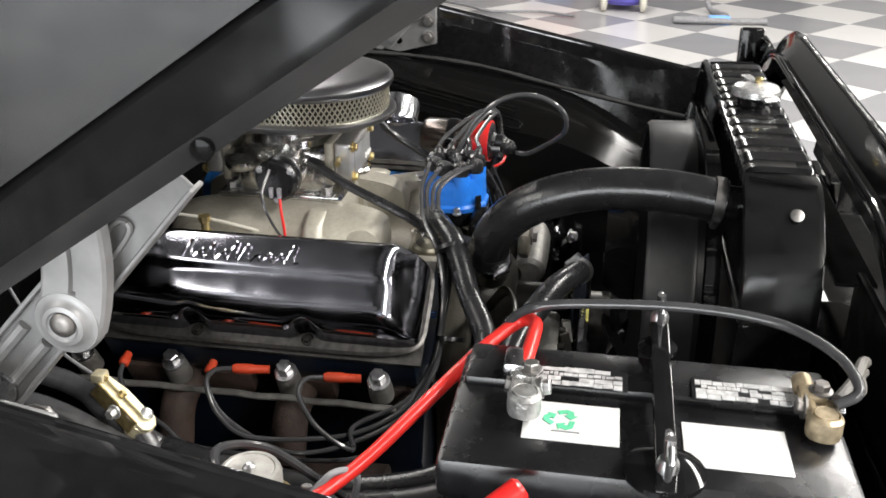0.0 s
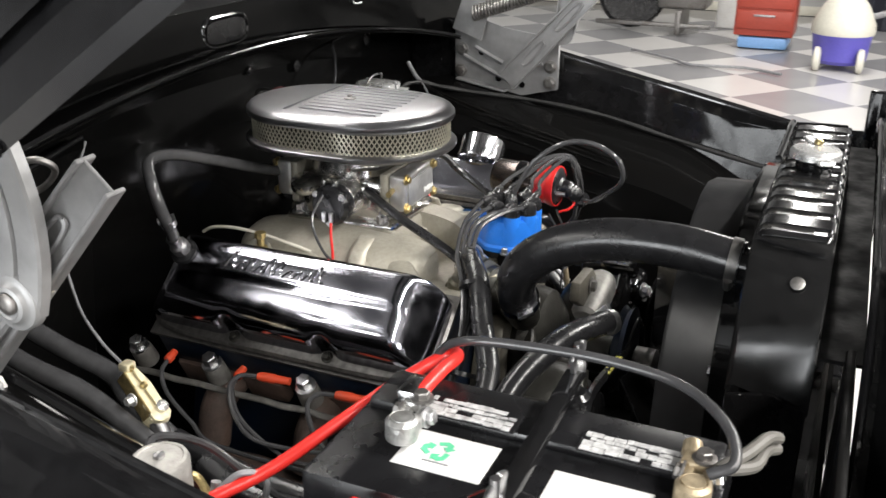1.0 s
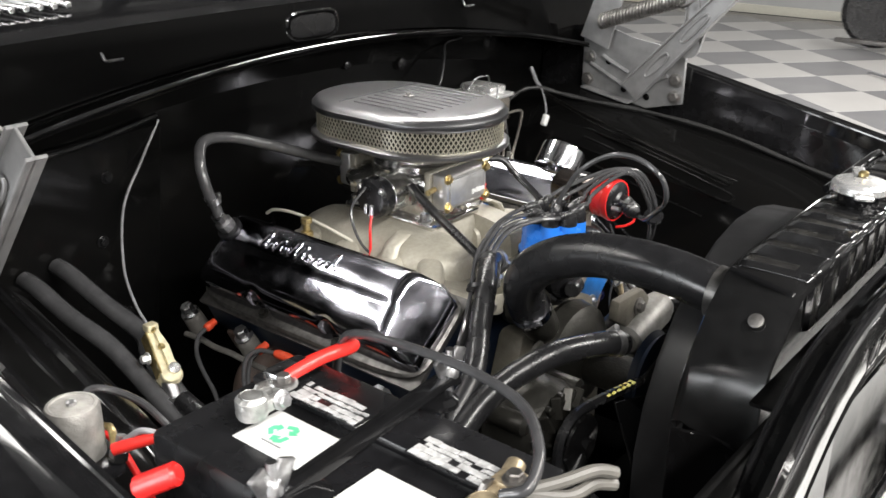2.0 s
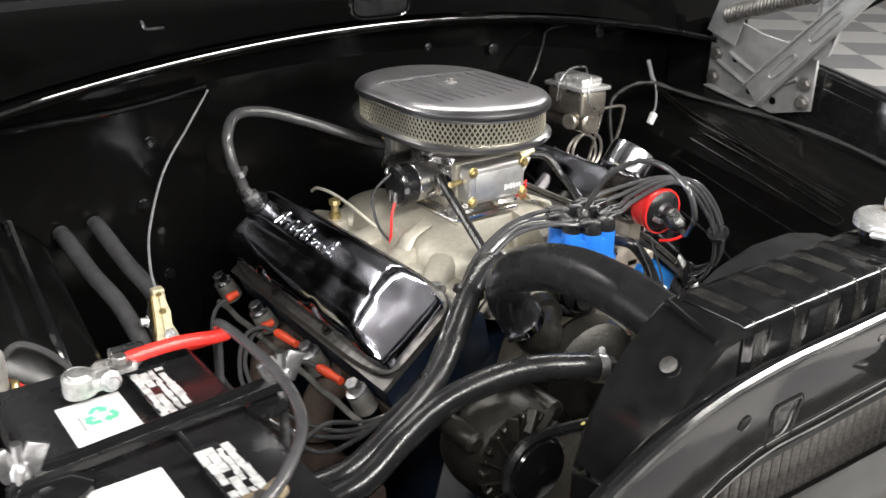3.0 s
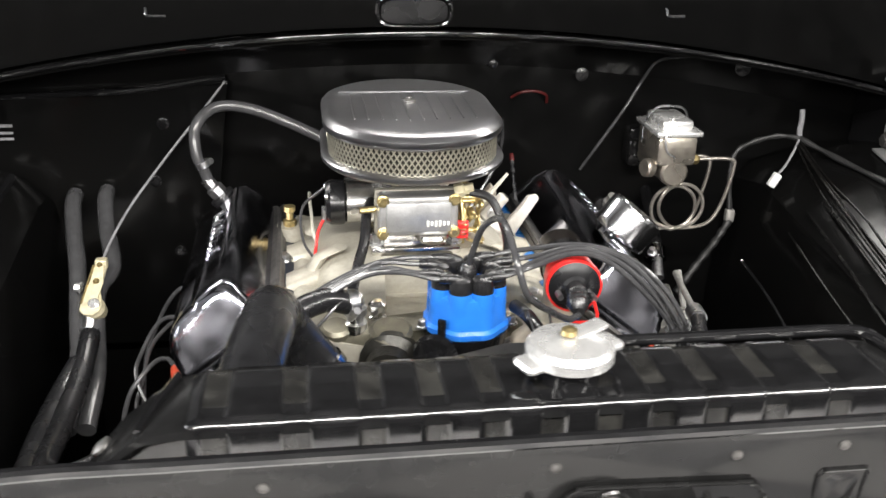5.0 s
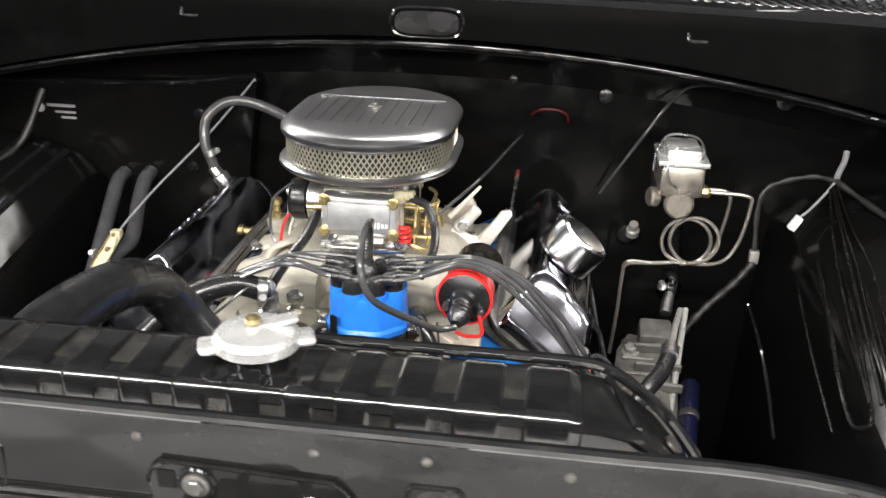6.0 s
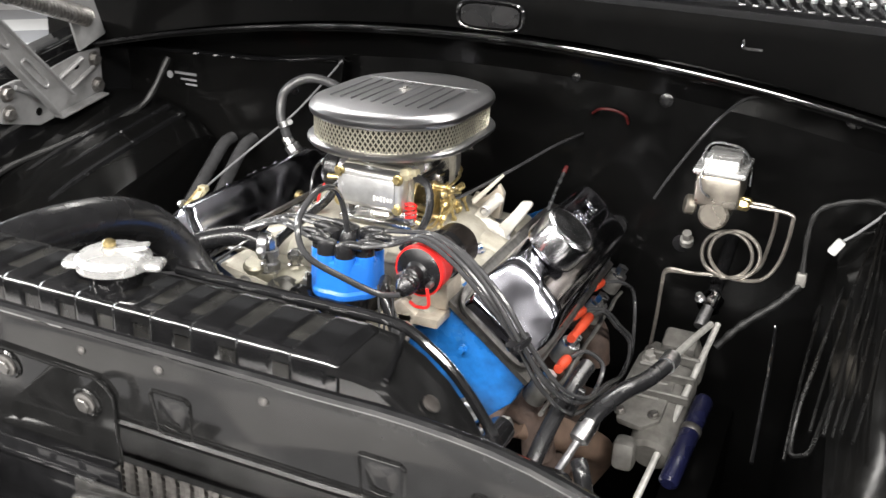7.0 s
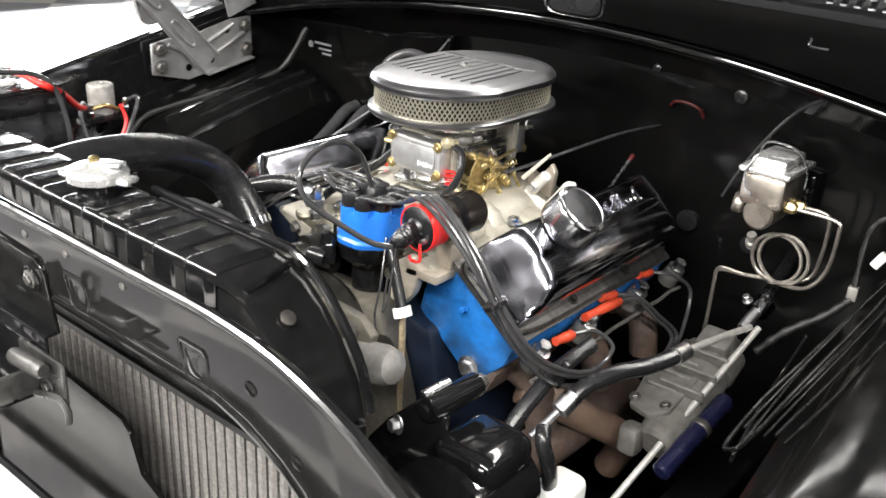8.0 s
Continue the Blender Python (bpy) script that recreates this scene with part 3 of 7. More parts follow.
        if s > 0:
            for line, r in (([(0.716, 0.16, 0.936), (0.700, -0.02, 0.906), (0.686, -0.14, 0.882), (0.677, -0.205, 0.868), (0.668, -0.214, 0.860), (0.656, -0.200, 0.856), (0.658, -0.12, 0.874), (0.668, -0.03, 0.892), (0.686, 0.15, 0.925)], 0.0042),
                            ([(0.735, 0.17, 0.945), (0.722, -0.02, 0.914), (0.704, -0.19, 0.884)], 0.0032), ([(0.664, 0.16, 0.885), (0.655, 0.0, 0.850), (0.652, -0.16, 0.815)], 0.0032)):
                part("pressed_channel", tube(line, r * 0.7, 8), RIB_BLACK, wh)
        for d in () if s > 0 else (0.655, 0.69, 0.73):
            part("rib", tube([(X(d), 0.32, up + 0.923 - (0.70 - d) * 0.3), (X(d + 0.01), 0.2, up + 0.897 - (0.70 - d) * 0.3), (X(d + 0.02), 0.03, up + 0.857 - (0.70 - d) * 0.3), (X(d + 0.03), -0.12, up + 0.80 - (0.70 - d) * 0.3)], 0.008, 8), BLACK_GLOSS, wh)
    # front inner panels beside the radiator
    for s, x0, x1 in ((-1, -0.82, -0.338), (1, 0.62, 0.93)):
        part("front_panel", box(((x0 + x1) / 2, -0.672, 0.73 if s < 0 else 0.70), (abs(x1 - x0), 0.010, 0.60 if s < 0 else 0.52), 0.004), MATTE_BLACK, body)
    part("front_panel_wing", prism([(-0.345, 0.44), (-0.345, 0.992), (-0.27, 0.958), (-0.165, 0.905), (-0.165, 0.44)], "y", -0.676, -0.670, 0.002, seg=1), BLACK_SATIN, body)
    # hood, raised: skin, deep side skirts, inner frame
    slope = math.tan(radians(33.7))

    def hood_at(x, y, up):
        d = abs(x - C_X) / 0.96
        return (x, y, 1.285 - slope * y + 0.20 * max(0.0, 1 - d ** 16) + up)
    hys = [0.03, -0.15, -0.35, -0.55, -0.75, -0.92]
    hood = part("hood", sheet([[hood_at(C_X + 0.938 * math.sin(math.pi * (k / 28 - 0.5)), y, 0.0) for k in range(29)] for y in hys], 0.004), BLACK_GLOSS, body)
    for s in (-1, 1):
        x = C_X + s * 0.96
        # tall side, dark recessed bead, then a flat flange with a turned-in rim
        line = ((0.022, 0.001), (-0.006, 0.058), (-0.003, 0.0), (-0.001, -0.046), (0.003, -0.052), (0.013, -0.056), (0.001, -0.082), (-0.001, -0.086), (0.003, -0.110), (0.009, -0.117), (0.05, -0.118), (0.06, -0.05))
        skirt = [[hood_at(x - s * a, y, u) for a, u in line] for y in hys]
        part("side_skirt", sheet(skirt, 0.003), HOOD_PAINT, hood)
        for y in (-0.05, -0.20, -0.42):
            part("skirt_hole", lathe([(0.006, 0), (0.006, 0.002), (0.003, 0.003)], hood_at(x - s * 0.001, y, -0.098), (s, 0, -0.1), 16), BLACK_DULL, hood)
    for y in (0.0, -0.86):
        part("cross_rail", loft([[hood_at(C_X - 0.86 + 1.72 * k / 10, y + a, u) for a, u in ((0.03, 0.0), (0.025, -0.03), (-0.06, -0.03), (-0.065, 0.0))] for k in range(11)]), BLACK_SATIN, hood)
    for s in (-1, 1):
        part("brace_rail", loft([[hood_at(C_X + s * (0.12 + 0.62 * k / 6) + a, -0.06 - 0.78 * k / 6, u) for a, u in ((-0.045, 0.0), (-0.04, -0.03), (0.04, -0.03), (0.045, 0.0))] for k in range(7)]), BLACK_SATIN, hood)
    # underbody and the cab behind the firewall, to close the bay
    part("underbody", box((C_X, -0.12, 0.27), (1.50, 1.10, 0.02), 0.004), BLACK_DULL, body)
    part("crossmember", box((C_X, -0.25, 0.34), (1.2, 0.16, 0.12), 0.02), BLACK_DULL, body)
    for x in (-0.40, 0.52):
        part("frame_rail", box((x, -0.12, 0.46), (0.08, 1.25, 0.17), 0.012), BLACK_DULL, body)
    cab = part("cab", box((C_X, 1.42, 0.80), (1.90, 1.24, 1.00), 0.06), BLACK_GLOSS, body)
    part("roof", box((C_X, 1.66, 1.76), (1.50, 0.84, 0.05), 0.022), BLACK_GLOSS, cab)
    for s in (-1, 1):
        part("front_pillar", tube([(C_X + s * 0.86, 0.86, 1.29), (C_X + s * 0.80, 1.06, 1.54), (C_X + s * 0.72, 1.27, 1.75)], 0.026, 10), BLACK_GLOSS, cab)
        part("rear_pillar", tube([(C_X + s * 0.86, 2.00, 1.29), (C_X + s * 0.80, 2.03, 1.54), (C_X + s * 0.72, 2.04, 1.75)], 0.045, 10), BLACK_GLOSS, cab)
    # radiator support
    def sag(x, z):
        """The support falls away towards both of its ends, its lower edge more than its top."""
        d = min(0.60, abs(x - C_X))
        k = min(1.0, max(0.0, (z - 1.043) / 0.08))
        return k * 1.4 * max(0.0, d - 0.36) ** 2 + (1 - k) * 3.0 * max(0.0, d - 0.34) ** 2
    prof = [(-0.7150, 1.041), (-0.7186, 1.045), (-0.7204, 1.056), (-0.7212, 1.072), (-0.7262, 1.114), (-0.7255, 1.121), (-0.721, 1.1245), (-0.714, 1.122), (-0.708, 1.104), (-0.694, 1.090), (-0.684, 1.089), (-0.680, 1.082), (-0.684, 1.06), (-0.688, 1.06), (-0.685, 1.080), (-0.696, 1.084),
            (-0.711, 1.099), (-0.716, 1.1155), (-0.7205, 1.1135), (-0.7125, 1.044)]
    xs = [-0.70 + 0.04 * k for k in range(39)]
    sup = part("radiator_support", loft([[(x, y, z - sag(x, z)) for y, z in prof] for x in xs]), PANEL_BLACK, body)
    part("lower_edge", tube([(x, -0.7155, 1.043 - sag(x, 1.043)) for x in xs[::2]], 0.005, 8, 3), BLACK_DULL, sup)
    part("top_edge", tube([(x, -0.7215, 1.1215 - sag(x, 1.12)) for x in xs[::2]], 0.0050, 10, 3), BLACK_GLOSS, sup)
    part("rear_edge", tube([(x, -0.6845, 1.0870 - sag(x, 1.09)) for x in xs[::2]], 0.0045, 10, 3), BLACK_GLOSS, sup)
    part("gap_seal", box((0.06, -0.664, 1.022), (0.84, 0.042, 0.004)), MATTE_BLACK, sup)

    def on_panel(x, z, out=0.0):
        """A point on the leaning face of the support; out: metres proud of it."""
        y = -0.7130 - 0.132 * (z - 1.012)
        return (x, y - out * 0.991, z - out * 0.131 - sag(x, z))
    away = (0, -0.991, -0.131)
    lean = Matrix.Rotation(radians(7.5), 4, "X")
    for x in (-0.276, -0.099, 0.219, 0.396):
        bm = bmesh.new()
        ring = [(-0.013, -0.020), (-0.016, -0.017), (-0.018, 0.015), (-0.015, 0.019), (0.015, 0.019), (0.018, 0.015), (0.016, -0.017), (0.013, -0.020), (-0.013, -0.020)]
        for p, q in zip(ring, ring[1:]):
            cyl(on_panel(x + p[0], 1.067 + p[1], 0.0003), on_panel(x + q[0], 1.067 + q[1], 0.0003), 0.0018, seg=8, bm=bm)
        part("slot", bm, PANEL_BLACK, sup)
        cushion = [[on_panel(x + 0.0155 * u, 1.0665 + 0.0170 * v, 0.0042 * (1 - u * u) * (1 - v * v * v * v) * (0.75 - 0.25 * v) - 0.0006) for u in (-1, -0.85, -0.5, 0, 0.5, 0.85, 1)] for v in (-1, -0.9, -0.6, -0.2, 0.2, 0.6, 0.9, 1)]
        part("slot_floor", sheet(cushion, 0.001), PANEL_BLACK, sup)
    for x, z in ((-0.33, 1.09), (0.47, 1.085), (0.52, 1.066), (0.60, 1.078)):
        part("hole", lathe([(0.0075, 0), (0.0065, 0.0012), (0.004, 0.0016)], on_panel(x, z), away, 14), BLACK_DULL, sup)
    for x, z in ((0.1396, 1.1045), (0.2134, 1.1068), (0.3046, 1.1062), (0.02, 1.104), (-0.16, 1.104)):
        part("dimple", lathe([(0.0042, -0.001), (0.0036, 0.0012), (0.0015, 0.002)], on_panel(x, z), away, 12), DARK_BOLT, sup)
    # latch plate: a sheet lying on the support, with rounded upper corners and a rolled rim
    corner = [(0.145 + 0.019 * math.cos(radians(q)), 1.0645 + 0.019 * math.sin(radians(q))) for q in range(0, 91, 15)]
    outline = [(0.024, 1.000)] + [(0.188 - x, z + 0.004) for x, z in corner] + [(x, z) for x, z in corner[::-1]] + [(0.158, 1.000)]
    rings = [[on_panel(0.094 + (x - 0.094) * k, 1.045 + (z - 1.045) * k, o) for x, z in outline] for k, o in ((1.0, 0.0002), (1.0, 0.0026), (0.985, 0.0034))]
    latch = part("latch_plate", loft(rings), PANEL_BLACK, sup)
    part("rolled_rim", tube([on_panel(x, z, 0.0030) for x, z in outline[1:]], 0.0017, 8, 3), PANEL_BLACK, latch)
    part("latch_flange", box(on_panel(0.091, 1.001, 0.016), (0.130, 0.030, 0.005), 0.002), BLACK_GLOSS, latch)
    for x, z in ((0.0586, 1.0715), (0.1370, 1.0571)):
        part("washer", lathe([(0.0135, 0), (0.0138, 0.0012), (0.0122, 0.0024), (0.0095, 0.0020), (0.0085, 0.0026)], on_panel(x, z, 0.0034), away, 24), PANEL_BLACK, latch)
        part("bolt", hexbolt(on_panel(x, z, 0.0056), away, 0.0066, 0.0050), DARK_BOLT, latch, "dull steel bolt")
    part("punched_hole", box(on_panel(0.0375, 1.0725, 0.0036), (0.013, 0.0012, 0.016), 0.0004, lean, seg=1), BLACK_DULL, latch)
    part("hood_latch", box((0.10, -0.775, 0.955), (0.15, 0.09, 0.008), 0.003), BLACK_SATIN, sup)
    part("latch_side", box((0.028, -0.765, 0.982), (0.006, 0.075, 0.055), 0.002), BLACK_SATIN, sup)
    part("latch_side", box((0.172, -0.772, 0.968), (0.006, 0.050, 0.030), 0.002), LATCH_STEEL, sup)
    part("latch_bracket", box((0.176, -0.742, 0.976), (0.082, 0.006, 0.046), 0.003), LATCH_STEEL, sup, "bare steel latch bracket")
    part("latch_barrel", lathe([(0.004, 0), (0.008, 0.001), (0.009, 0.006), (0.009, 0.052), (0.007, 0.056), (0.006, 0.058)], (0.150, -0.757, 0.990), (1, 0, 0.1), 18), LATCH_STEEL, sup)
    part("latch_pin", hexbolt((0.192, -0.746, 0.968), (0, -1, 0), 0.006, 0.006), LATCH_STEEL, sup)
    part("latch_rod", tube([(0.140, -0.752, 0.950), (0.175, -0.752, 0.956), (0.214, -0.750, 0.966), (0.226, -0.748, 0.956), (0.222, -0.746, 0.940)], 0.0035, 8), LATCH_STEEL, sup)
    part("latch_back", box((0.10, -0.735, 0.985), (0.15, 0.005, 0.05), 0.002), BLACK_SATIN, sup)
    part("latch_hook", tube([(0.05, -0.80, 0.96), (0.058, -0.815, 0.995), (0.095, -0.81, 1.008), (0.115, -0.78, 0.985)], 0.005, 8), LATCH_STEEL, sup)
    part("latch_lever", tube([(0.17, -0.80, 0.955), (0.172, -0.815, 0.925), (0.10, -0.82, 0.915)], 0.0035, 8), LATCH_STEEL, sup)
    for x in (-0.69, 0.81):
        part("support_end", box((x, -0.69, 0.76), (0.02, 0.05, 0.60), 0.005), BLACK_SATIN, sup)
    for s in (-1, 1):
        wx = C_X + s * 0.80
        wheel = part("wheel", lathe([(0.20, -0.10), (0.30, -0.11), (0.345, -0.08), (0.35, 0.0), (0.345, 0.08), (0.30, 0.11), (0.20, 0.10)], (wx, -0.02, 0.35), (1, 0, 0), 40), RUBBER, body)
        part("rim", lathe([(0.05, -0.03), (0.19, -0.05), (0.205, -0.10), (0.205, 0.10), (0.08, 0.05)], (wx, -0.02, 0.35), (1, 0, 0), 32), STEEL, wheel)
    # white grille shell in front, seen from above at its rear edge
    shell = [(-0.698, 0.705), (-0.698, 0.722), (-0.72, 0.730), (-0.782, 0.730), (-0.788, 0.722), (-0.788, 0.705)]
    part("grille_panel", prism([(-0.790, 0.700), (-0.790, 0.716), (-0.93, 0.716), (-0.965, 0.69), (-0.975, 0.62), (-0.96, 0.50), (-0.94, 0.50), (-0.95, 0.62), (-0.93, 0.68)], "x", -0.86, 0.98, 0.003, seg=1), BLACK_DULL, body)
    grille = part("grille_shell", prism(shell, "x", -0.86, 0.98, 0.003, seg=1), GRILLE_WHITE, body, "white painted grille ledge")
    part("grille_edge", tube([(-0.86, -0.694, 0.716), (0.06, -0.694, 0.716), (0.98, -0.694, 0.716)], 0.008, 8), BLACK_GLOSS, grille, "black edging")
    part("splash_panel", prism([(-0.62, 0.50), (-0.62, 0.93), (-0.30, 0.91), (0.05, 0.890), (0.172, 0.883), (0.186, 0.870), (0.200, 0.822), (0.235, 0.812), (0.25, 0.50)], "y", -0.664, -0.658, 0.002, seg=1), BLACK_DULL, body)
    return body


# ---- engine ----
U, W, P0 = Vector((0.785, -0.62)), Vector((0.62, 0.785)), Vector((0.195, 0.915))


def bank(s, u, w, y):
    """Point on one bank of the engine: u outwards along the head, w away from it."""
    q = P0 + U * u + W * w
    return (E_X + s * q.x, y + (0.03 if s > 0 else 0.0), q.y)


def bank_dir(s, u, w):
    q = U * u + W * w
    return Vector((s * q.x, 0, q.y))


def engine():
    eng = thing("engine", (E_X, 0.05, 0.45), "blue-painted V8 engine with bare alloy front and rusty exhaust", "engine")
    block = [(E_X - 0.19, 0.42), (E_X + 0.19, 0.42), (E_X + 0.21, 0.60), (E_X + 0.16, 0.80), (E_X + 0.05, 0.83), (E_X - 0.05, 0.83), (E_X - 0.16, 0.80), (E_X - 0.21, 0.60)]
    part("block", prism(block, "y", -0.165, 0.30, 0.012), SHADED_BLUE, eng)
    for s in (-1, 1):
        sec = [bank(s, -0.008, -0.010, 0), bank(s, 0.140, -0.010, 0), bank(s, 0.150, -0.05, 0), bank(s, 0.140, -0.125, 0), bank(s, 0.0, -0.125, 0), bank(s, -0.03, -0.06, 0)]
        # passenger head: same engine blue with its shade painted in
        head = part("cylinder_head", prism([(p[0], p[2]) for p in sec], "y", -0.172 + 0.015 * (s + 1), 0.268 + 0.015 * (s + 1), 0.006), BLUE_PAINT if s > 0 else SHADED_BLUE, eng)
        part("gasket", prism([(p[0], p[2]) for p in (bank(s, -0.010, -0.009, 0), bank(s, 0.141, -0.009, 0), bank(s, 0.141, -0.002, 0), bank(s, -0.010, -0.002, 0))], "y", -0.180 + 0.015 * (s + 1), 0.274 + 0.015 * (s + 1)), DARK_BOLT, head, "dark gasket edge")
        for u, w, r in ((0.05, -0.045, 0.005), (0.118, -0.108, 0.013)):
            part("bolt", hexbolt(bank(s, u, w, -0.173), (0, -1, 0), r, 0.010), BLUE_PAINT if r < 0.01 else STEEL, head)
        # exhaust flange, ports and manifold
        for y in (-0.135, -0.015, 0.105, 0.225):
            a = Vector(bank(s, 0.138, -0.09, y))
            out = Vector((s, 0, -0.10))
            part("flange", box(a + out * 0.004 + Vector((0, 0, -0.012)), (0.02, 0.070, 0.046), 0.005, Matrix.Rotation(s * 0.45, 4, "Y")), RUST, head)
        for y in (0.290, 0.158, 0.0, -0.126):
            a = Vector(bank(s, 0.163, -0.022, y))
            part("bolt_boss", lathe([(0.017, -0.028), (0.0165, -0.012), (0.0155, 0.002), (0.013, 0.006)], a, (s * 0.45, 0, 0.9), 18), GEAR_GREY, head, "grey cast boss")
            part("manifold_bolt", hexbolt(a + Vector((s * 0.003, 0, 0.006)), (s * 0.45, 0, 0.9), 0.0105, 0.017), STEEL, head, "bright hexagon bolt")
        bar = [tuple(Vector(bank(s, 0.189 + 0.0012 * math.sin(9 * k), -0.042, -0.15 + 0.0375 * k))) for k in range(13)]
        part("flange_bar", tube(bar, 0.0048, 8, 3, flat=0.7), GEAR_GREY, head, "pale flange edge")
        a = Vector(bank(s, 0.138, -0.09, 0))
        runs = tube([(a.x + s * 0.056, -0.13, a.z - 0.14), (a.x + s * 0.060, 0.0, a.z - 0.145), (a.x + s * 0.056, 0.15, a.z - 0.15), (a.x + s * 0.045, 0.25, a.z - 0.20), (a.x + s * 0.02, 0.30, a.z - 0.33)], 0.036, 14, 6)
        log = part("exhaust_manifold", runs, RUST, eng, "rust-brown cast iron exhaust manifold")
        for y in ((0.0, 0.165) if s < 0 else (-0.10, 0.06, 0.215)):
            a = Vector(bank(s, 0.170, -0.078, y))
            part("exhaust_runner", tube([a + Vector((-s * 0.04, 0, 0.0)), a + Vector((s * 0.012, 0.004, -0.025)), a + Vector((s * 0.024, 0.01, -0.09))], 0.025, 12, 6), RUST, log)
    # front cover, water pump and outlet
    cover = [(E_X - 0.13, 0.50), (E_X + 0.13, 0.50), (E_X + 0.15, 0.68), (E_X + 0.10, 0.84), (E_X - 0.10, 0.84), (E_X - 0.15, 0.68)]
    part("timing_cover", prism(cover, "y", -0.215, -0.168, 0.010), CAST_DIRTY, eng)
    fp = part("pump_flange", prism([(0.075, 0.862), (0.153, 0.858), (0.178, 0.835), (0.165, 0.800), (0.11, 0.805), (0.07, 0.83)], "y", -0.285, -0.268, 0.004), CAST_DIRTY, eng, "oily cast pump flange")
    part("bolt", hexbolt((0.137, -0.286, 0.834), (0, -1, 0), 0.010, 0.009), DULL_STEEL, fp)
    part("fuel_pump", lathe([(0.020, 0), (0.027, 0.006), (0.029, 0.03), (0.029, 0.10), (0.024, 0.118), (0.012, 0.124)], (0.105, -0.285, 0.782), (0.97, 0, 0.22), 26), GREY_CAST, eng, "dull metal fuel pump body")
    pump = lathe([(0.085, 0), (0.09, 0.01), (0.085, 0.035), (0.06, 0.055), (0.03, 0.06), (0.03, 0.14), (0.014, 0.145), (0.014, 0.20)], (E_X, -0.215, 0.775), (0, -1, 0), 24)
    cyl((E_X + 0.05, -0.24, 0.76), (E_X + 0.15, -0.26, 0.80), 0.026, bm=pump)
    cyl((E_X - 0.05, -0.24, 0.74), (E_X - 0.15, -0.27, 0.72), 0.026, bm=pump)
    part("water_pump", pump, ALT_DARK, eng)
    for r, y0, z in ((0.068, -0.382, 0.79), (0.095, -0.392, 0.55)):
        part("pulley", lathe([(0.03, 0), (r * 0.85, 0.002), (r, 0.004), (r * 0.9, 0.012), (r, 0.020), (r * 0.88, 0.022), (0.03, 0.024)], (E_X, y0 + 0.02, z), (0, -1, 0), 32), SHADED_BLUE if z > 0.7 else BLACK_SATIN, eng, "dark blue pulley disc" if z > 0.7 else "")
    for k in range(5):
        a = 2 * math.pi * k / 5
        m = Matrix.Translation((E_X, -0.43, 0.745)) @ Matrix.Rotation(a, 4, "Y") @ Matrix.Translation((0, 0, 0.125)) @ Matrix.Rotation(radians(32), 4, "Z")
        part("fan_blade", box((0, 0, 0), (0.085, 0.003, 0.15), 0.001, m, seg=1), BLACK_SATIN, eng)
    part("fan_hub", lathe([(0.05, 0), (0.05, 0.03), (0.025, 0.045)], (E_X, -0.39, 0.745), (0, -1, 0), 20), DULL_STEEL, eng)
    belt = [(E_X - 0.06, -0.382, 0.81), (-0.19, -0.382, 0.836), (-0.235, -0.382, 0.825), (-0.247, -0.382, 0.79), (-0.225, -0.382, 0.758), (E_X - 0.10, -0.382, 0.60), (E_X, -0.382, 0.458),
            (E_X + 0.09, -0.382, 0.54), (E_X + 0.088, -0.382, 0.75), (E_X + 0.03, -0.382, 0.828), (E_X - 0.06, -0.382, 0.81)]
    part("belt", tube(belt, 0.007, 6, 6), RUBBER, eng)
    marks = bmesh.new()
    for k in range(6):
        box((-0.065 - k * 0.014, -0.384, 0.8205 + k * 0.0024), (0.008, 0.010, 0.0012), bm=marks)
    part("belt_print", marks, YELLOW_PRINT, eng, "yellow print on the belt")
    # thermostat housing with its fittings
    th = lathe([(0.040, 0), (0.040, 0.012), (0.030, 0.02), (0.028, 0.04)], (-0.03, -0.170, 0.872), (-0.2, -0.9, 0.0), 20)
    tube([(-0.035, -0.200, 0.868), (-0.060, -0.232, 0.862), (-0.088, -0.246, 0.872), (-0.106, -0.248, 0.893), (-0.114, -0.248, 0.905)], 0.024, 14, bm=th)
    part("thermostat_housing", th, ALT_DARK, eng)
    for x, y, z, h in ((-0.075, -0.155, 0.905, 0.055), (-0.045, -0.13, 0.90, 0.035)):
        f = lathe([(0.012, 0), (0.012, 0.012), (0.008, 0.014), (0.008, h * 0.6), (0.012, h * 0.62), (0.012, h * 0.85), (0.006, h)], (x, y, z), (0, 0, 1), 8)
        part("fitting", f, POLISHED, eng, "bright pipe fitting")
    part("front_left_bracket", prism([(0.115, 0.84), (0.12, 0.90), (0.150, 0.922), (0.175, 0.905), (0.160, 0.86), (0.14, 0.835)], "y", -0.185, -0.165, 0.006), CAST_IRON, eng, "bare pale metal bracket")
    part("dipstick_tube", tube([(0.179, -0.225, 0.856), (0.185, -0.230, 0.82), (0.188, -0.235, 0.76), (0.188, -0.235, 0.66)], 0.0050, 8), TARNISHED, eng)
    for pts in ([(0.13, -0.21, 0.95), (0.145, -0.235, 0.89), (0.135, -0.235, 0.83), (0.155, -0.235, 0.78)], [(0.155, -0.215, 0.95), (0.165, -0.24, 0.88), (0.15, -0.235, 0.85), (0.145, -0.22, 0.90)]):
        part("thin_wire", tube(pts, 0.0016, 6), CABLE, eng)
    part("rubber_joint", lathe([(0.013, 0), (0.013, 0.026), (0.010, 0.030)], (0.030, -0.232, 0.892), (-0.9, -0.3, 0.1), 16), RUBBER, eng)
    part("white_collar", lathe([(0.0135, 0), (0.0135, 0.014)], (0.176, -0.224, 0.862), (0.4, -0.1, -0.9), 14), WHITE_PLASTIC, eng, "white plastic collar")
    return eng


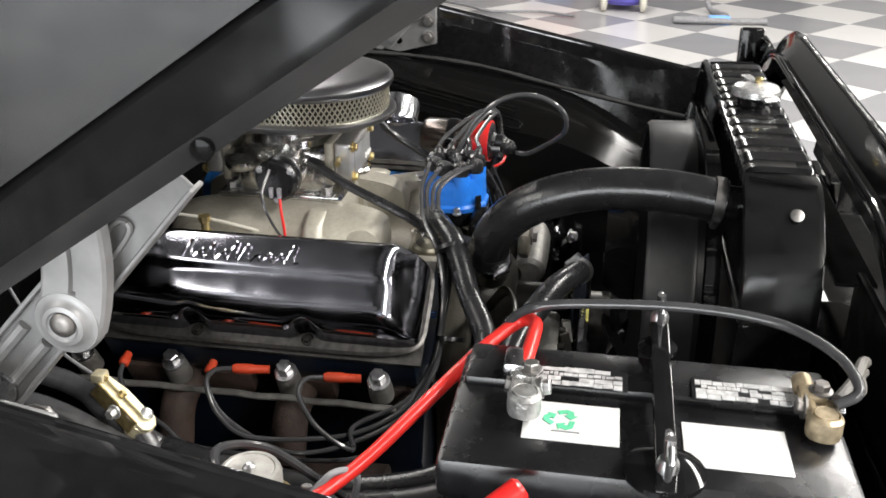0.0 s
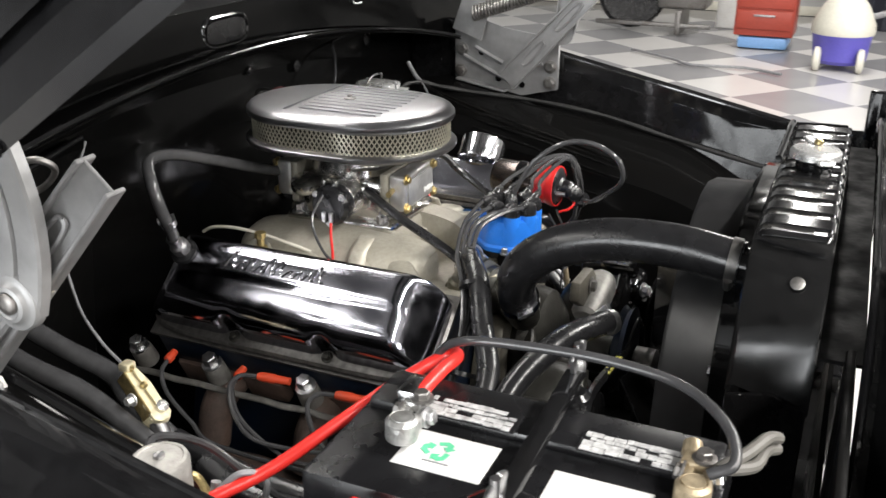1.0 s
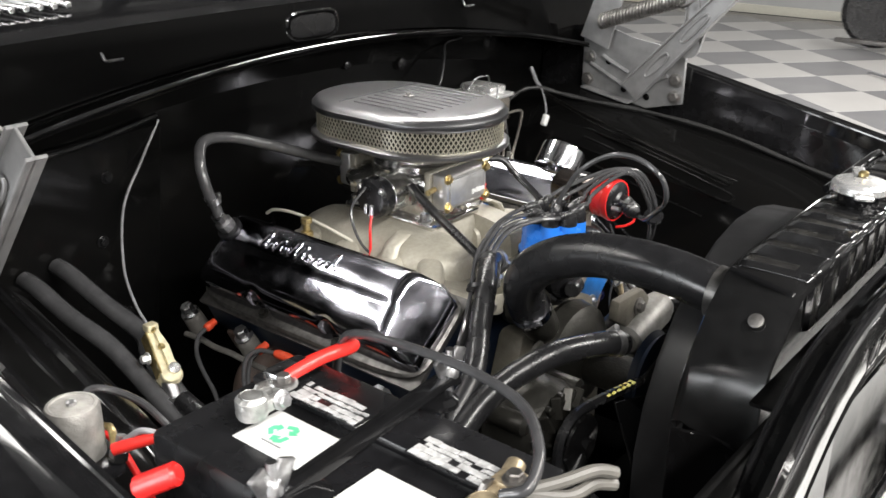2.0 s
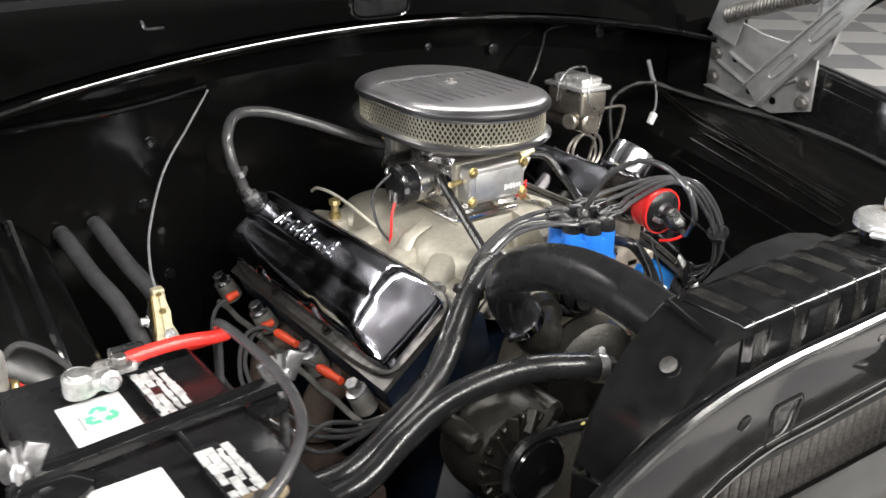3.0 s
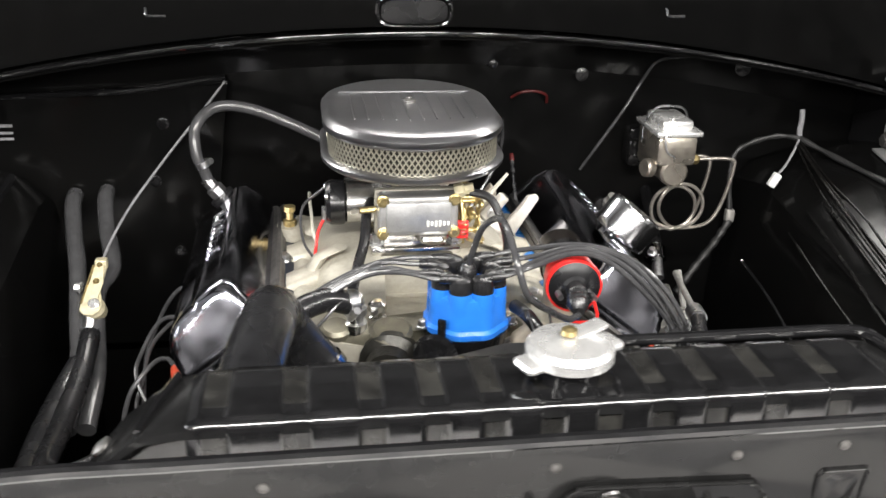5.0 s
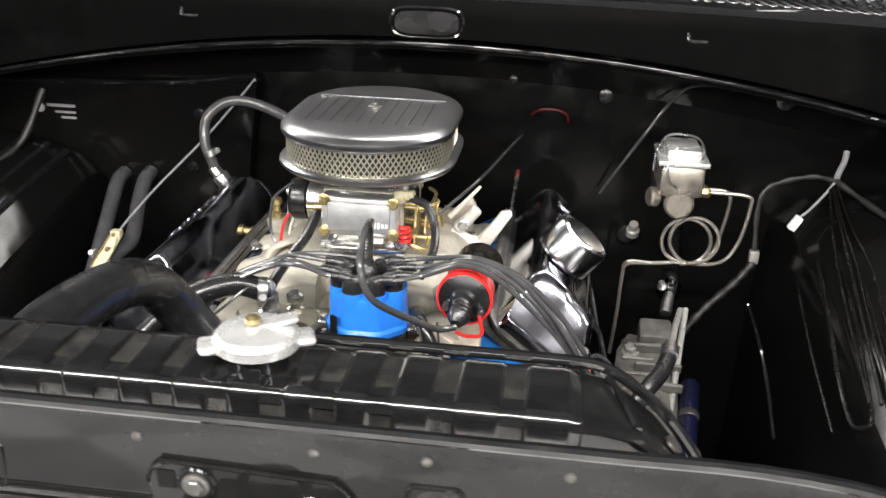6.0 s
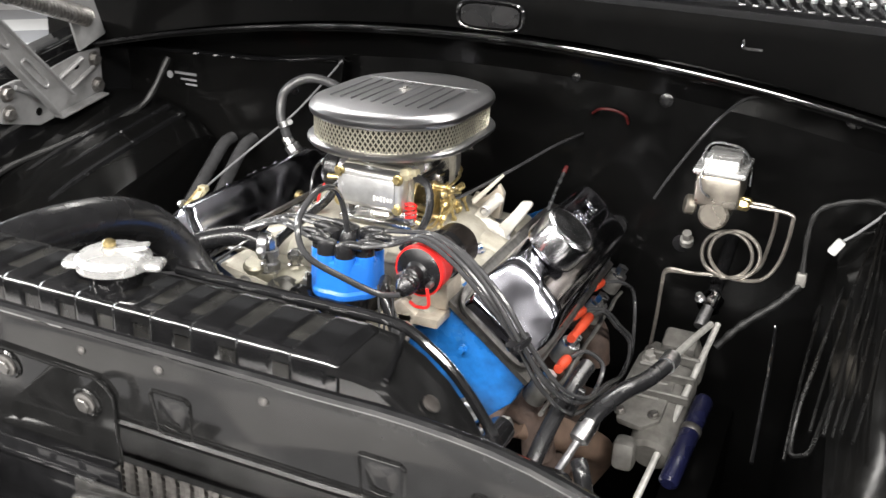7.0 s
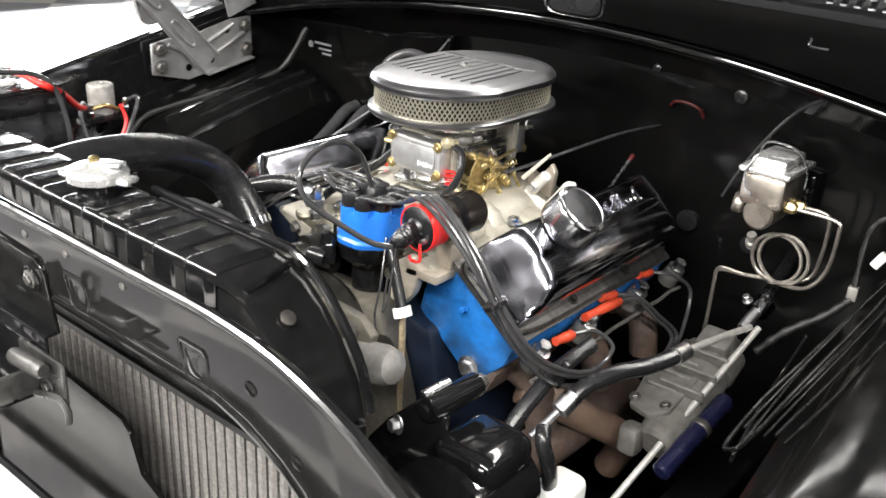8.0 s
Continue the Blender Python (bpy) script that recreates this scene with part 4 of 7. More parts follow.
def alternator():
    p = Vector((-0.205, -0.30, 0.795))
    al = thing("alternator", p, "dirty cast alternator with a black pulley and printed belt", "alternator")
    body = lathe([(0.045, 0.03), (0.062, 0.022), (0.068, 0.0), (0.068, -0.035), (0.060, -0.052), (0.03, -0.058)], p, (0, 1, 0), 28)
    part("housing", body, ALT_DARK, al)
    for k in range(12):
        a = 2 * math.pi * k / 12
        part("cooling_rib", box(p + Vector((0.046 * math.cos(a), -0.056, 0.046 * math.sin(a))), (0.030, 0.010, 0.008), 0.002, Matrix.Rotation(-a, 4, "Y"), seg=1), ALT_DARK, al)
    for k in range(3):
        a = 2 * math.pi * k / 3 + 0.5
        part("ear", lathe([(0.014, 0.012), (0.014, -0.045), (0.008, -0.05)], p + Vector((0.072 * math.cos(a), 0, 0.072 * math.sin(a))), (0, 1, 0), 14), ALT_DARK, al)
    part("fan_disc", lathe([(0.050, 0), (0.052, 0.002), (0.02, 0.004)], p + Vector((0, -0.060, 0)), (0, -1, 0), 26), ALT_DARK, al)
    for k in range(13):
        a = 2 * math.pi * k / 13
        vane = box((0.052, 0, 0), (0.030, 0.014, 0.004), 0.0015, Matrix.Rotation(0.5, 4, "X") @ Matrix.Rotation(0.45, 4, "Y"), seg=1)
        bmesh.ops.transform(vane, matrix=Matrix.Translation(p + Vector((0, -0.062, 0))) @ Matrix.Rotation(-a, 4, "Y"), verts=vane.verts)
        part("fan_vane", vane, ALT_DARK, al)
    part("pulley", lathe([(0.02, 0), (0.038, 0.002), (0.040, 0.005), (0.032, 0.012), (0.040, 0.019), (0.038, 0.022), (0.012, 0.024), (0.011, 0.034)], p + Vector((0, -0.070, 0)), (0, -1, 0), 26), BLACK_SATIN, al)
    part("bracket", tube([(-0.06, -0.24, 0.80), (-0.12, -0.27, 0.86), (-0.18, -0.29, 0.872), (-0.23, -0.295, 0.86)], 0.008, 8, flat=0.5), ALT_DARK, al)
    return al


def intake_manifold():
    im = thing("intake_manifold", (E_X, 0.06, 0.84), "bare cast aluminium intake manifold between the valve covers", "manifold")
    bm = prism([(E_X - 0.185, 0.895), (E_X - 0.10, 0.86), (E_X + 0.10, 0.86), (E_X + 0.185, 0.895), (E_X + 0.16, 0.912), (E_X + 0.08, 0.885), (E_X - 0.08, 0.885), (E_X - 0.16, 0.912)], "y", -0.17, 0.25, 0.006)
    part("valley_deck", bm, CAST, im)
    top = prism([(E_X - 0.085, 0.87), (E_X + 0.085, 0.87), (E_X + 0.072, 0.945), (E_X - 0.072, 0.945)], "y", -0.01, 0.19, 0.012)
    part("plenum", top, CAST, im)
    for s in (-1, 1):
        for y0, y1 in ((0.01, -0.105), (0.06, -0.01), (0.11, 0.09), (0.17, 0.195)):
            sec = []
            for k in range(7):
                t = k / 6
                x, y = E_X + s * (0.045 + 0.135 * t), y0 + (y1 - y0) * t
                z = 0.890 + 0.008 * math.sin(math.pi * t) - 0.004 * t
                hw, hh = 0.030 - 0.002 * t, 0.030
                sec.append([(x, y + hw * math.copysign(abs(math.cos(a)) ** 0.6, math.cos(a)), z + hh * math.copysign(abs(math.sin(a)) ** 0.6, math.sin(a))) for a in (2 * math.pi * j / 16 for j in range(16))])
            part("runner", loft(sec), CAST, im)
        # rounded shoulder of the casting
        sec = []
        for k in range(17):
            a = math.pi * k / 16
            y = 0.080 - 0.165 * math.cos(a)
            r = 0.30 + 0.70 * math.sin(a) ** 0.5
            sec.append([(E_X + s * (0.05 + 0.098 * r * math.cos(b) ** 0.7), y, 0.885 + 0.062 * r * math.sin(b) ** 0.7) for b in (math.pi * 0.5 * j / 7 for j in range(8))] + [(E_X + s * 0.05, y, 0.88)])
        part("shoulder", loft(sec), CAST, im)
        part("pilaster", loft([[(E_X + s * (x + 0.010 * math.cos(q)), 0.010 + w * math.sin(q), z) for q in (2 * math.pi * j / 12 for j in range(12))] for x, z, w in ((0.150, 0.885, 0.020), (0.146, 0.915, 0.016), (0.132, 0.938, 0.014), (0.105, 0.950, 0.013))]), CAST, im)
    cross = prism([(E_X - 0.135, 0.868), (E_X - 0.120, 0.902), (E_X - 0.060, 0.912), (E_X + 0.02, 0.905), (E_X + 0.09, 0.912), (E_X + 0.125, 0.900), (E_X + 0.135, 0.866)], "y", -0.168, -0.122, 0.009)
    for x, y, z, r in ((-0.098, -0.150, 0.900, 0.020), (-0.030, -0.160, 0.898, 0.028), (0.115, -0.150, 0.900, 0.018)):
        lathe([(r, 0), (r, 0.010), (r * 0.8, 0.014)], (x, y, z), (0, -0.2, 1), 18, bm=cross)
    part("water_crossover", cross, ALT_VANE, im, "oil-stained water crossover")
    for x, z in ((-0.105, 0.885), (-0.012, 0.884), (0.122, 0.884)):
        part("crossover_bolt", hexbolt((x, -0.169, z), (0, -1, 0), 0.008, 0.009), DULL_STEEL, im)
    part("sensor", lathe([(0.013, 0), (0.013, 0.010), (0.009, 0.012), (0.009, 0.020), (0.0125, 0.021), (0.0125, 0.031), (0.007, 0.033), (0.007, 0.044), (0.004, 0.046)], (-0.072, -0.152, 0.908), (0, -0.1, 1), 10), STEEL, im, "bright threaded water fitting")
    part("sender_wire", tube([(-0.072, -0.158, 0.950), (-0.090, -0.175, 0.958), (-0.125, -0.195, 0.930), (-0.16, -0.20, 0.90)], 0.0018, 6), CABLE, im)
    part("brass_fitting", lathe([(0.008, 0), (0.010, 0.004), (0.010, 0.012), (0.006, 0.014), (0.006, 0.024), (0.009, 0.026), (0.009, 0.034)], (-0.155, 0.155, 0.925), (0, 0, 1), 8), GOLD, im, "yellow brass fitting")
    part("rear_boss", lathe([(0.022, 0), (0.020, 0.02)], (-0.155, 0.155, 0.908), (0, 0, 1), 18), CAST, im)
    for x, y in ((0.155, 0.17), (0.165, -0.09), (-0.16, -0.12), (-0.165, 0.06), (0.165, 0.05)):
        part("bolt", hexbolt((x, y, 0.913), (0, 0, 1), 0.010, 0.009), STEEL, im)
    # throttle cable bracket
    part("cable_bracket", prism([(0.105, 0.925), (0.16, 0.925), (0.165, 0.97), (0.155, 0.985), (0.135, 0.955), (0.115, 0.965)], "y", 0.16, 0.172, 0.003), CAST_IRON, im)
    return im


def valve_cover(s):
    vc = thing("valve_cover", bank(s, 0.065, 0.0, 0.05), "chromed valve cover with a chrome oil filler cap" if s > 0 else "chromed valve cover with a breather hose fitting", "valve cover", "valve covers")
    prof = [(0.0, 0.004), (0.001, 0.055), (0.005, 0.072), (0.014, 0.0805), (0.030, 0.0825), (0.050, 0.0815), (0.058, 0.0800), (0.062, 0.0772), (0.070, 0.0762), (0.086, 0.0748), (0.100, 0.0715), (0.111, 0.0645), (0.118, 0.054),
            (0.1215, 0.042), (0.1215, 0.030), (0.122, 0.016), (0.124, 0.004)]
    y0, y1 = -0.176, 0.270
    sections = []
    n = 90
    for k in range(n + 1):
        y = y0 + (y1 - y0) * k / n
        e = min(y - y0, y1 - y)
        f = 1.0 if e > 0.036 else math.sqrt(max(0.0, 1 - (1 - e / 0.036) ** 2))
        slope = 0.020 + 1.45 * e
        row = []
        for u, w in prof:
            dent = sum(math.exp(-((y - yc) / 0.013) ** 2) for yc in (-0.028, 0.125))
            if u > 0.10 and s < 0:
                u = u - 0.018 * dent * min(1.0, max(0.0, (0.060 - w) / 0.02)) * min(1.0, w / 0.012)
            w = w * (1.12 if s > 0 else 1.0)
            uu = 0.062 + (u - 0.062) * (0.84 + 0.16 * f)
            w = -0.005 * math.log(math.exp(-w / 0.005) + math.exp(-slope / 0.005))
            row.append(bank(s, uu, max(0.002, w), y))
        sections.append(row)
    part("cover", loft(sections), DARK_CHROME, vc, sharp=1.1)
    fl = []
    for r, w in ((0.0, 0.0), (0.002, 0.006), (-0.002, 0.009)):
        fl.append([bank(s, 0.062 + (0.074 + r) * math.copysign(abs(math.cos(a)) ** 0.34, math.cos(a)), w, 0.047 + (0.229 + r) * math.copysign(abs(math.sin(a)) ** 0.34, math.sin(a))) for a in (2 * math.pi * k / 48 for k in range(48))])
    part("flange", loft(fl), DARK_BOLT, vc)
    for y in (-0.028, 0.125):
        a = Vector(bank(s, 0.123, 0.009, y))
        part("stud", hexbolt(a, bank_dir(s, 0, 1), 0.006, 0.008), ALT_DARK, vc)
    # raised maker's script, as plain strokes
    hs = [1.0, 0.45, 0.8, 0.45, 1.0, 0.9, 0.4, 0.45, 0.45, 1.0]
    for k, h in enumerate(hs):
        y = (0.135 - k * 0.0155) if s < 0 else (0.045 + k * 0.0125)
        dy = 0.006 * (1 if s < 0 else -0.85)
        sg = 1 if s < 0 else -1
        stroke = bmesh.new()
        q = 0.0825 * (1.12 if s > 0 else 1.0)
        tube([bank(s, 0.050, q, y + dy), bank(s, 0.050 - 0.022 * h, q + 0.001, y - dy * 0.2), bank(s, 0.048 - 0.023 * h, q + 0.001, y - dy * 1.3), bank(s, 0.040, q, y - dy * 0.9), bank(s, 0.048, q, y - dy * 1.2), bank(s, 0.047, q, y - sg * 0.0125)],
             0.0014, 6, 5, stroke)
        part("script_stroke", stroke, CHROME, vc)
    up = bank_dir(s, 0, 1)
    if s < 0:
        p = Vector(bank(s, 0.040, 0.080, 0.216))
        part("grommet", lathe([(0.020, 0), (0.020, 0.006), (0.014, 0.008)], p, up, 18), RUBBER, vc)
        part("breather_valve", lathe([(0.012, 0.006), (0.014, 0.010), (0.014, 0.022), (0.010, 0.025), (0.010, 0.040)], p, up, 8), STEEL, vc, "bright breather valve")
    else:
        p = Vector(bank(s, 0.036, 0.084, -0.048))
        part("filler_neck", lathe([(0.030, -0.006), (0.028, 0.012)], p, up, 24), DARK_CHROME, vc)
        part("oil_filler_cap", lathe([(0.034, 0.008), (0.0410, 0.010), (0.0418, 0.014), (0.0412, 0.018), (0.0412, 0.049), (0.0395, 0.0535), (0.0365, 0.0550), (0.0340, 0.0545), (0.0325, 0.0560), (0.004, 0.0570)], p, up, 48), CAP_CHROME, vc, "round chrome push-in cap")
    return vc


def air_cleaner():
    cx, cy = 0.018, 0.090
    ac = thing("air_cleaner", (cx, cy, 1.06), "oval finned aluminium air cleaner with an expanded metal screen", "air cleaner")

    def ring(hw, hl, z):
        return [(cx + x, cy + y, z) for x, y in stadium(hw, hl, 18)]
    part("lid", loft([ring(0.108, 0.156, 1.112), ring(0.116, 0.164, 1.110), ring(0.1205, 0.1685, 1.113), ring(0.1222, 0.1702, 1.117), ring(0.1218, 0.1698, 1.122), ring(0.117, 0.165, 1.1275), ring(0.110, 0.158, 1.1300), ring(0.098, 0.146, 1.1318), ring(0.02, 0.03, 1.1335)]), ALU, ac)
    lid = bpy.data.objects[ac.children[0].name] if ac.children else None
    for k in range(10):
        x = cx - 0.081 + k * 0.018
        part("fin", box((x, cy - 0.022, 1.1338), (0.0022, 0.150 - 0.004 * abs(k - 4.5), 0.0020), 0.0006, seg=1), ALU, lid)
    part("crease", box((cx, cy + 0.062, 1.1334), (0.19, 0.003, 0.0016), 0.0005, seg=1), ALU, lid)
    part("wing_nut", lathe([(0.010, 0), (0.010, 0.003), (0.004, 0.004), (0.004, 0.007)], (cx, cy, 1.1335), (0, 0, 1), 14), DULL_STEEL, ac)
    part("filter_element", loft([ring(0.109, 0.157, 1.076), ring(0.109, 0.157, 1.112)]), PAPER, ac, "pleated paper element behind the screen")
    part("base", loft([ring(0.06, 0.10, 1.060), ring(0.110, 0.158, 1.066), ring(0.121, 0.169, 1.067), ring(0.125, 0.173, 1.071), ring(0.125, 0.173, 1.075), ring(0.121, 0.169, 1.078), ring(0.112, 0.160, 1.0785)]), ALU, ac)
    part("neck", lathe([(0.062, 0), (0.060, 0.02), (0.064, 0.032)], (cx, cy, 1.032), (0, 0, 1), 28), POLISHED, ac)
    # expanded metal screen: crossing slanted strands
    outline = stadium(0.1145, 0.1625, 40)
    pts = [Vector((cx + x, cy + y, 0)) for x, y in outline]
    length = [0.0]
    for a, b in zip(pts, pts[1:] + pts[:1]):
        length.append(length[-1] + (b - a).length)
    total = length[-1]

    def along(q):
        q %= total
        i = max(k for k in range(len(pts)) if length[k] <= q)
        a, b = pts[i], pts[(i + 1) % len(pts)]
        f = (q - length[i]) / max(1e-9, length[i + 1] - length[i])
        return a.lerp(b, f)
    cells, z0, z1 = 118, 1.0775, 1.1125
    rows = 3
    scr = bmesh.new()
    step = total / cells
    for k in range(cells):
        for d in (-1, 1):
            line = []
            for j in range(rows * 2 + 1):
                p = along(k * step + d * step * 0.5 * j)
                line.append((p.x, p.y, z0 + (z1 - z0) * j / (rows * 2)))
            for a, b in zip(line, line[1:]):
                va, vb = Vector(a), Vector(b)
                t = (vb - va).normalized()
                out = Vector((va.x - cx, (va.y - cy) * 0.6, 0)).normalized()
                w = t.cross(out) * 0.00088
                vs = [scr.verts.new(q) for q in (va - w + out * 0.0006, va + w + out * 0.0006, vb + w + out * 0.0006, vb - w + out * 0.0006, va - w - out * 0.0006, va + w - out * 0.0006, vb + w - out * 0.0006, vb - w - out * 0.0006)]
                for f in ((0, 1, 2, 3), (4, 5, 6, 7), (0, 1, 5, 4), (2, 3, 7, 6), (1, 2, 6, 5), (0, 3, 7, 4)):
                    scr.faces.new([vs[q] for q in f])
    part("mesh_screen", scr, MESH_MET, ac, "diamond-pattern expanded metal screen")
    return ac


def carburetor():
    cx = 0.019
    ca = thing("carburetor", (cx, 0.085, 0.94), "polished four-barrel carburetor with brass screws and linkage", "carburetor")
    part("base_plate", box((cx, 0.085, 0.948), (0.125, 0.19, 0.012), 0.004), POLISHED, ca)
    body = box((cx, 0.085, 0.985), (0.105, 0.150, 0.070), 0.010)
    box((cx - 0.048, 0.055, 0.995), (0.03, 0.05, 0.04), 0.008, bm=body)
    box((cx + 0.045, 0.12, 0.985), (0.03, 0.045, 0.045), 0.008, bm=body)
    box((cx - 0.046, 0.13, 0.98), (0.026, 0.03, 0.05), 0.006, bm=body)
    part("main_body", body, POLISHED, ca)
    part("air_horn", loft([[(cx + a * x, 0.085 + a * y, z) for x, y in stadium(0.058, 0.070, 10)] for a, z in ((0.92, 1.018), (1.0, 1.024), (1.0, 1.034), (0.94, 1.038))]), POLISHED, ca)
    for y0, y1, f in ((-0.030, -0.002, -1), (0.172, 0.200, 1)):
        bowl = part("fuel_bowl", box((cx, (y0 + y1) / 2, 1.007), (0.108, y1 - y0, 0.058), 0.006, seg=3), BOWL_SATIN, ca)
        yf = y0 if f < 0 else y1
        part("bowl_face", box((cx, yf + f * 0.0008, 1.006), (0.088, 0.004, 0.042), 0.002), BOWL_FACE, bowl)
        for dx in (-0.048, 0.048):
            for z in (0.984, 1.030):
                part("screw", hexbolt((cx + dx, yf, z), (0, f, 0), 0.0058, 0.007), GOLD, bowl, "brass bowl screw")
        part("metering_block", box((cx, (y1 + 0.007) if f < 0 else (y0 - 0.007), 1.003), (0.114, 0.013, 0.066), 0.003), CAST, ca)
    bars = bmesh.new()
    for k in range(6):
        box((cx + 0.012 + k * 0.0055, -0.0336, 0.9975), (0.0035, 0.0016, 0.008 if k in (0, 2, 3) else 0.0055), 0.0003, bm=bars, seg=1)
    part("maker_mark", bars, LABEL_WHITE, ca, "small pale raised mark")
    # choke housing with black cap
    part("choke_housing", cyl((cx - 0.05, 0.066, 0.996), (cx - 0.095, 0.066, 0.996), 0.030, seg=24, edge=0.003), POLISHED, ca)
    ch = lathe([(0.031, 0), (0.032, 0.004), (0.032, 0.020), (0.027, 0.026), (0.012, 0.027)], (cx - 0.095, 0.066, 0.996), (-1, 0, 0), 26)
    choke = part("choke_cap", ch, PLASTIC, ca, "round black choke cap")
    for dy, dz in ((0.022, 0.016), (-0.022, 0.016), (0.0, -0.027)):
        part("screw", hexbolt((cx - 0.119, 0.066 + dy, 0.996 + dz), (-1, 0, 0), 0.004, 0.004), STEEL, choke)
    for dy in (-0.006, 0.006):
        part("terminal", box((cx - 0.124, 0.066 + dy, 0.980), (0.006, 0.006, 0.016), 0.001, seg=1), STEEL, choke, "bright spade terminal")
    # fuel inlet, vents and vacuum pipes
    part("fuel_fitting", lathe([(0.010, 0), (0.010, 0.012), (0.007, 0.014), (0.007, 0.026)], (cx + 0.050, -0.016, 1.036), (0.8, -0.1, 0.2), 6), PALE_GOLD, ca, "brass fuel fitting")
    part("fuel_fitting", lathe([(0.010, 0), (0.010, 0.012), (0.007, 0.014), (0.007, 0.026)], (cx + 0.052, 0.186, 1.03), (0.8, 0.1, 0.1), 6), STEEL, ca)
    for x, y, z, ax in ((cx - 0.056, -0.010, 1.012, (-1, -0.2, 0)), (cx + 0.050, 0.03, 0.972, (1, -0.3, 0)), (cx - 0.055, 0.10, 0.962, (-1, 0, 0))):
        part("vacuum_pipe", cyl((x, y, z), Vector((x, y, z)) + Vector(ax).normalized() * 0.022, 0.0045, seg=10), GOLD, ca)
    # throttle linkage on the driver's side
    link = prism([(0.02, 0.945), (0.05, 0.935), (0.075, 0.955), (0.07, 1.0), (0.05, 1.012), (0.03, 0.985)], "x", cx + 0.068, cx + 0.072, 0.001, seg=1)
    prism([(0.06, 0.95), (0.10, 0.94), (0.115, 0.965), (0.09, 0.99), (0.07, 0.98)], "x", cx + 0.078, cx + 0.082, 0.001, link, seg=1)
    for y, z in ((0.035, 0.96), (0.06, 0.995), (0.09, 0.965), (0.05, 1.004), (0.10, 0.955)):
        cyl((cx + 0.05, y, z), (cx + 0.094, y, z), 0.004, seg=10, bm=link)
        hexbolt((cx + 0.092, y, z), (1, 0, 0), 0.006, 0.006, bm=link)
    tube([(cx + 0.088, 0.035, 0.96), (cx + 0.090, 0.0, 0.955), (cx + 0.07, -0.012, 0.965)], 0.0025, 6, bm=link)
    tube([(cx + 0.086, 0.06, 0.995), (cx + 0.09, 0.10, 1.005), (cx + 0.075, 0.14, 1.0)], 0.0025, 6, bm=link)
    for y, z, n in ((0.045, 0.975, 9), (0.10, 0.985, 7)):
        tube([(cx + 0.088 + 0.005 * math.cos(a), y + 0.0022 * a * 0.5, z + 0.005 * math.sin(a)) for a in (k * 0.9 for k in range(n * 4))], 0.0011, 5, 1, link)
    for y, z, dy, dz in ((0.02, 0.95, 0.05, 0.03), (0.075, 0.945, -0.03, 0.05), (0.11, 0.97, 0.02, -0.03), (0.03, 1.0, 0.06, -0.015)):
        cyl((cx + 0.096, y, z), (cx + 0.098, y + dy, z + dz), 0.0024, seg=8, bm=link)
        lathe([(0.006, 0), (0.006, 0.004), (0.003, 0.006)], (cx + 0.094, y, z), (1, 0, 0), 10, bm=link)
    part("linkage", link, GOLD, ca, "yellow zinc throttle linkage")
    coil = [(cx + 0.062 + 0.008 * math.cos(a), -0.012 + 0.008 * math.sin(a), 0.966 + 0.0011 * a) for a in (k * 0.6 for k in range(42))]
    part("pump_spring", tube(coil, 0.0016, 6, 2), RED, ca, "small red pump spring")
    part("pump_diaphragm", lathe([(0.022, 0), (0.024, 0.004), (0.020, 0.010), (0.008, 0.012)], (cx + 0.02, -0.016, 0.978), (0, 0, -1), 20), POLISHED, ca)
    for dx in (-0.055, 0.055):
        for y in (0.01, 0.16):
            part("stud", hexbolt((cx + dx, y, 0.954), (0, 0, 1), 0.008, 0.014), STEEL, ca)
    part("secondary_pod", lathe([(0.010, 0), (0.026, 0.004), (0.028, 0.010), (0.026, 0.018), (0.010, 0.022)], (cx - 0.062, 0.135, 0.998), (-0.3, 0, 1), 22), POLISHED, ca)
    return ca


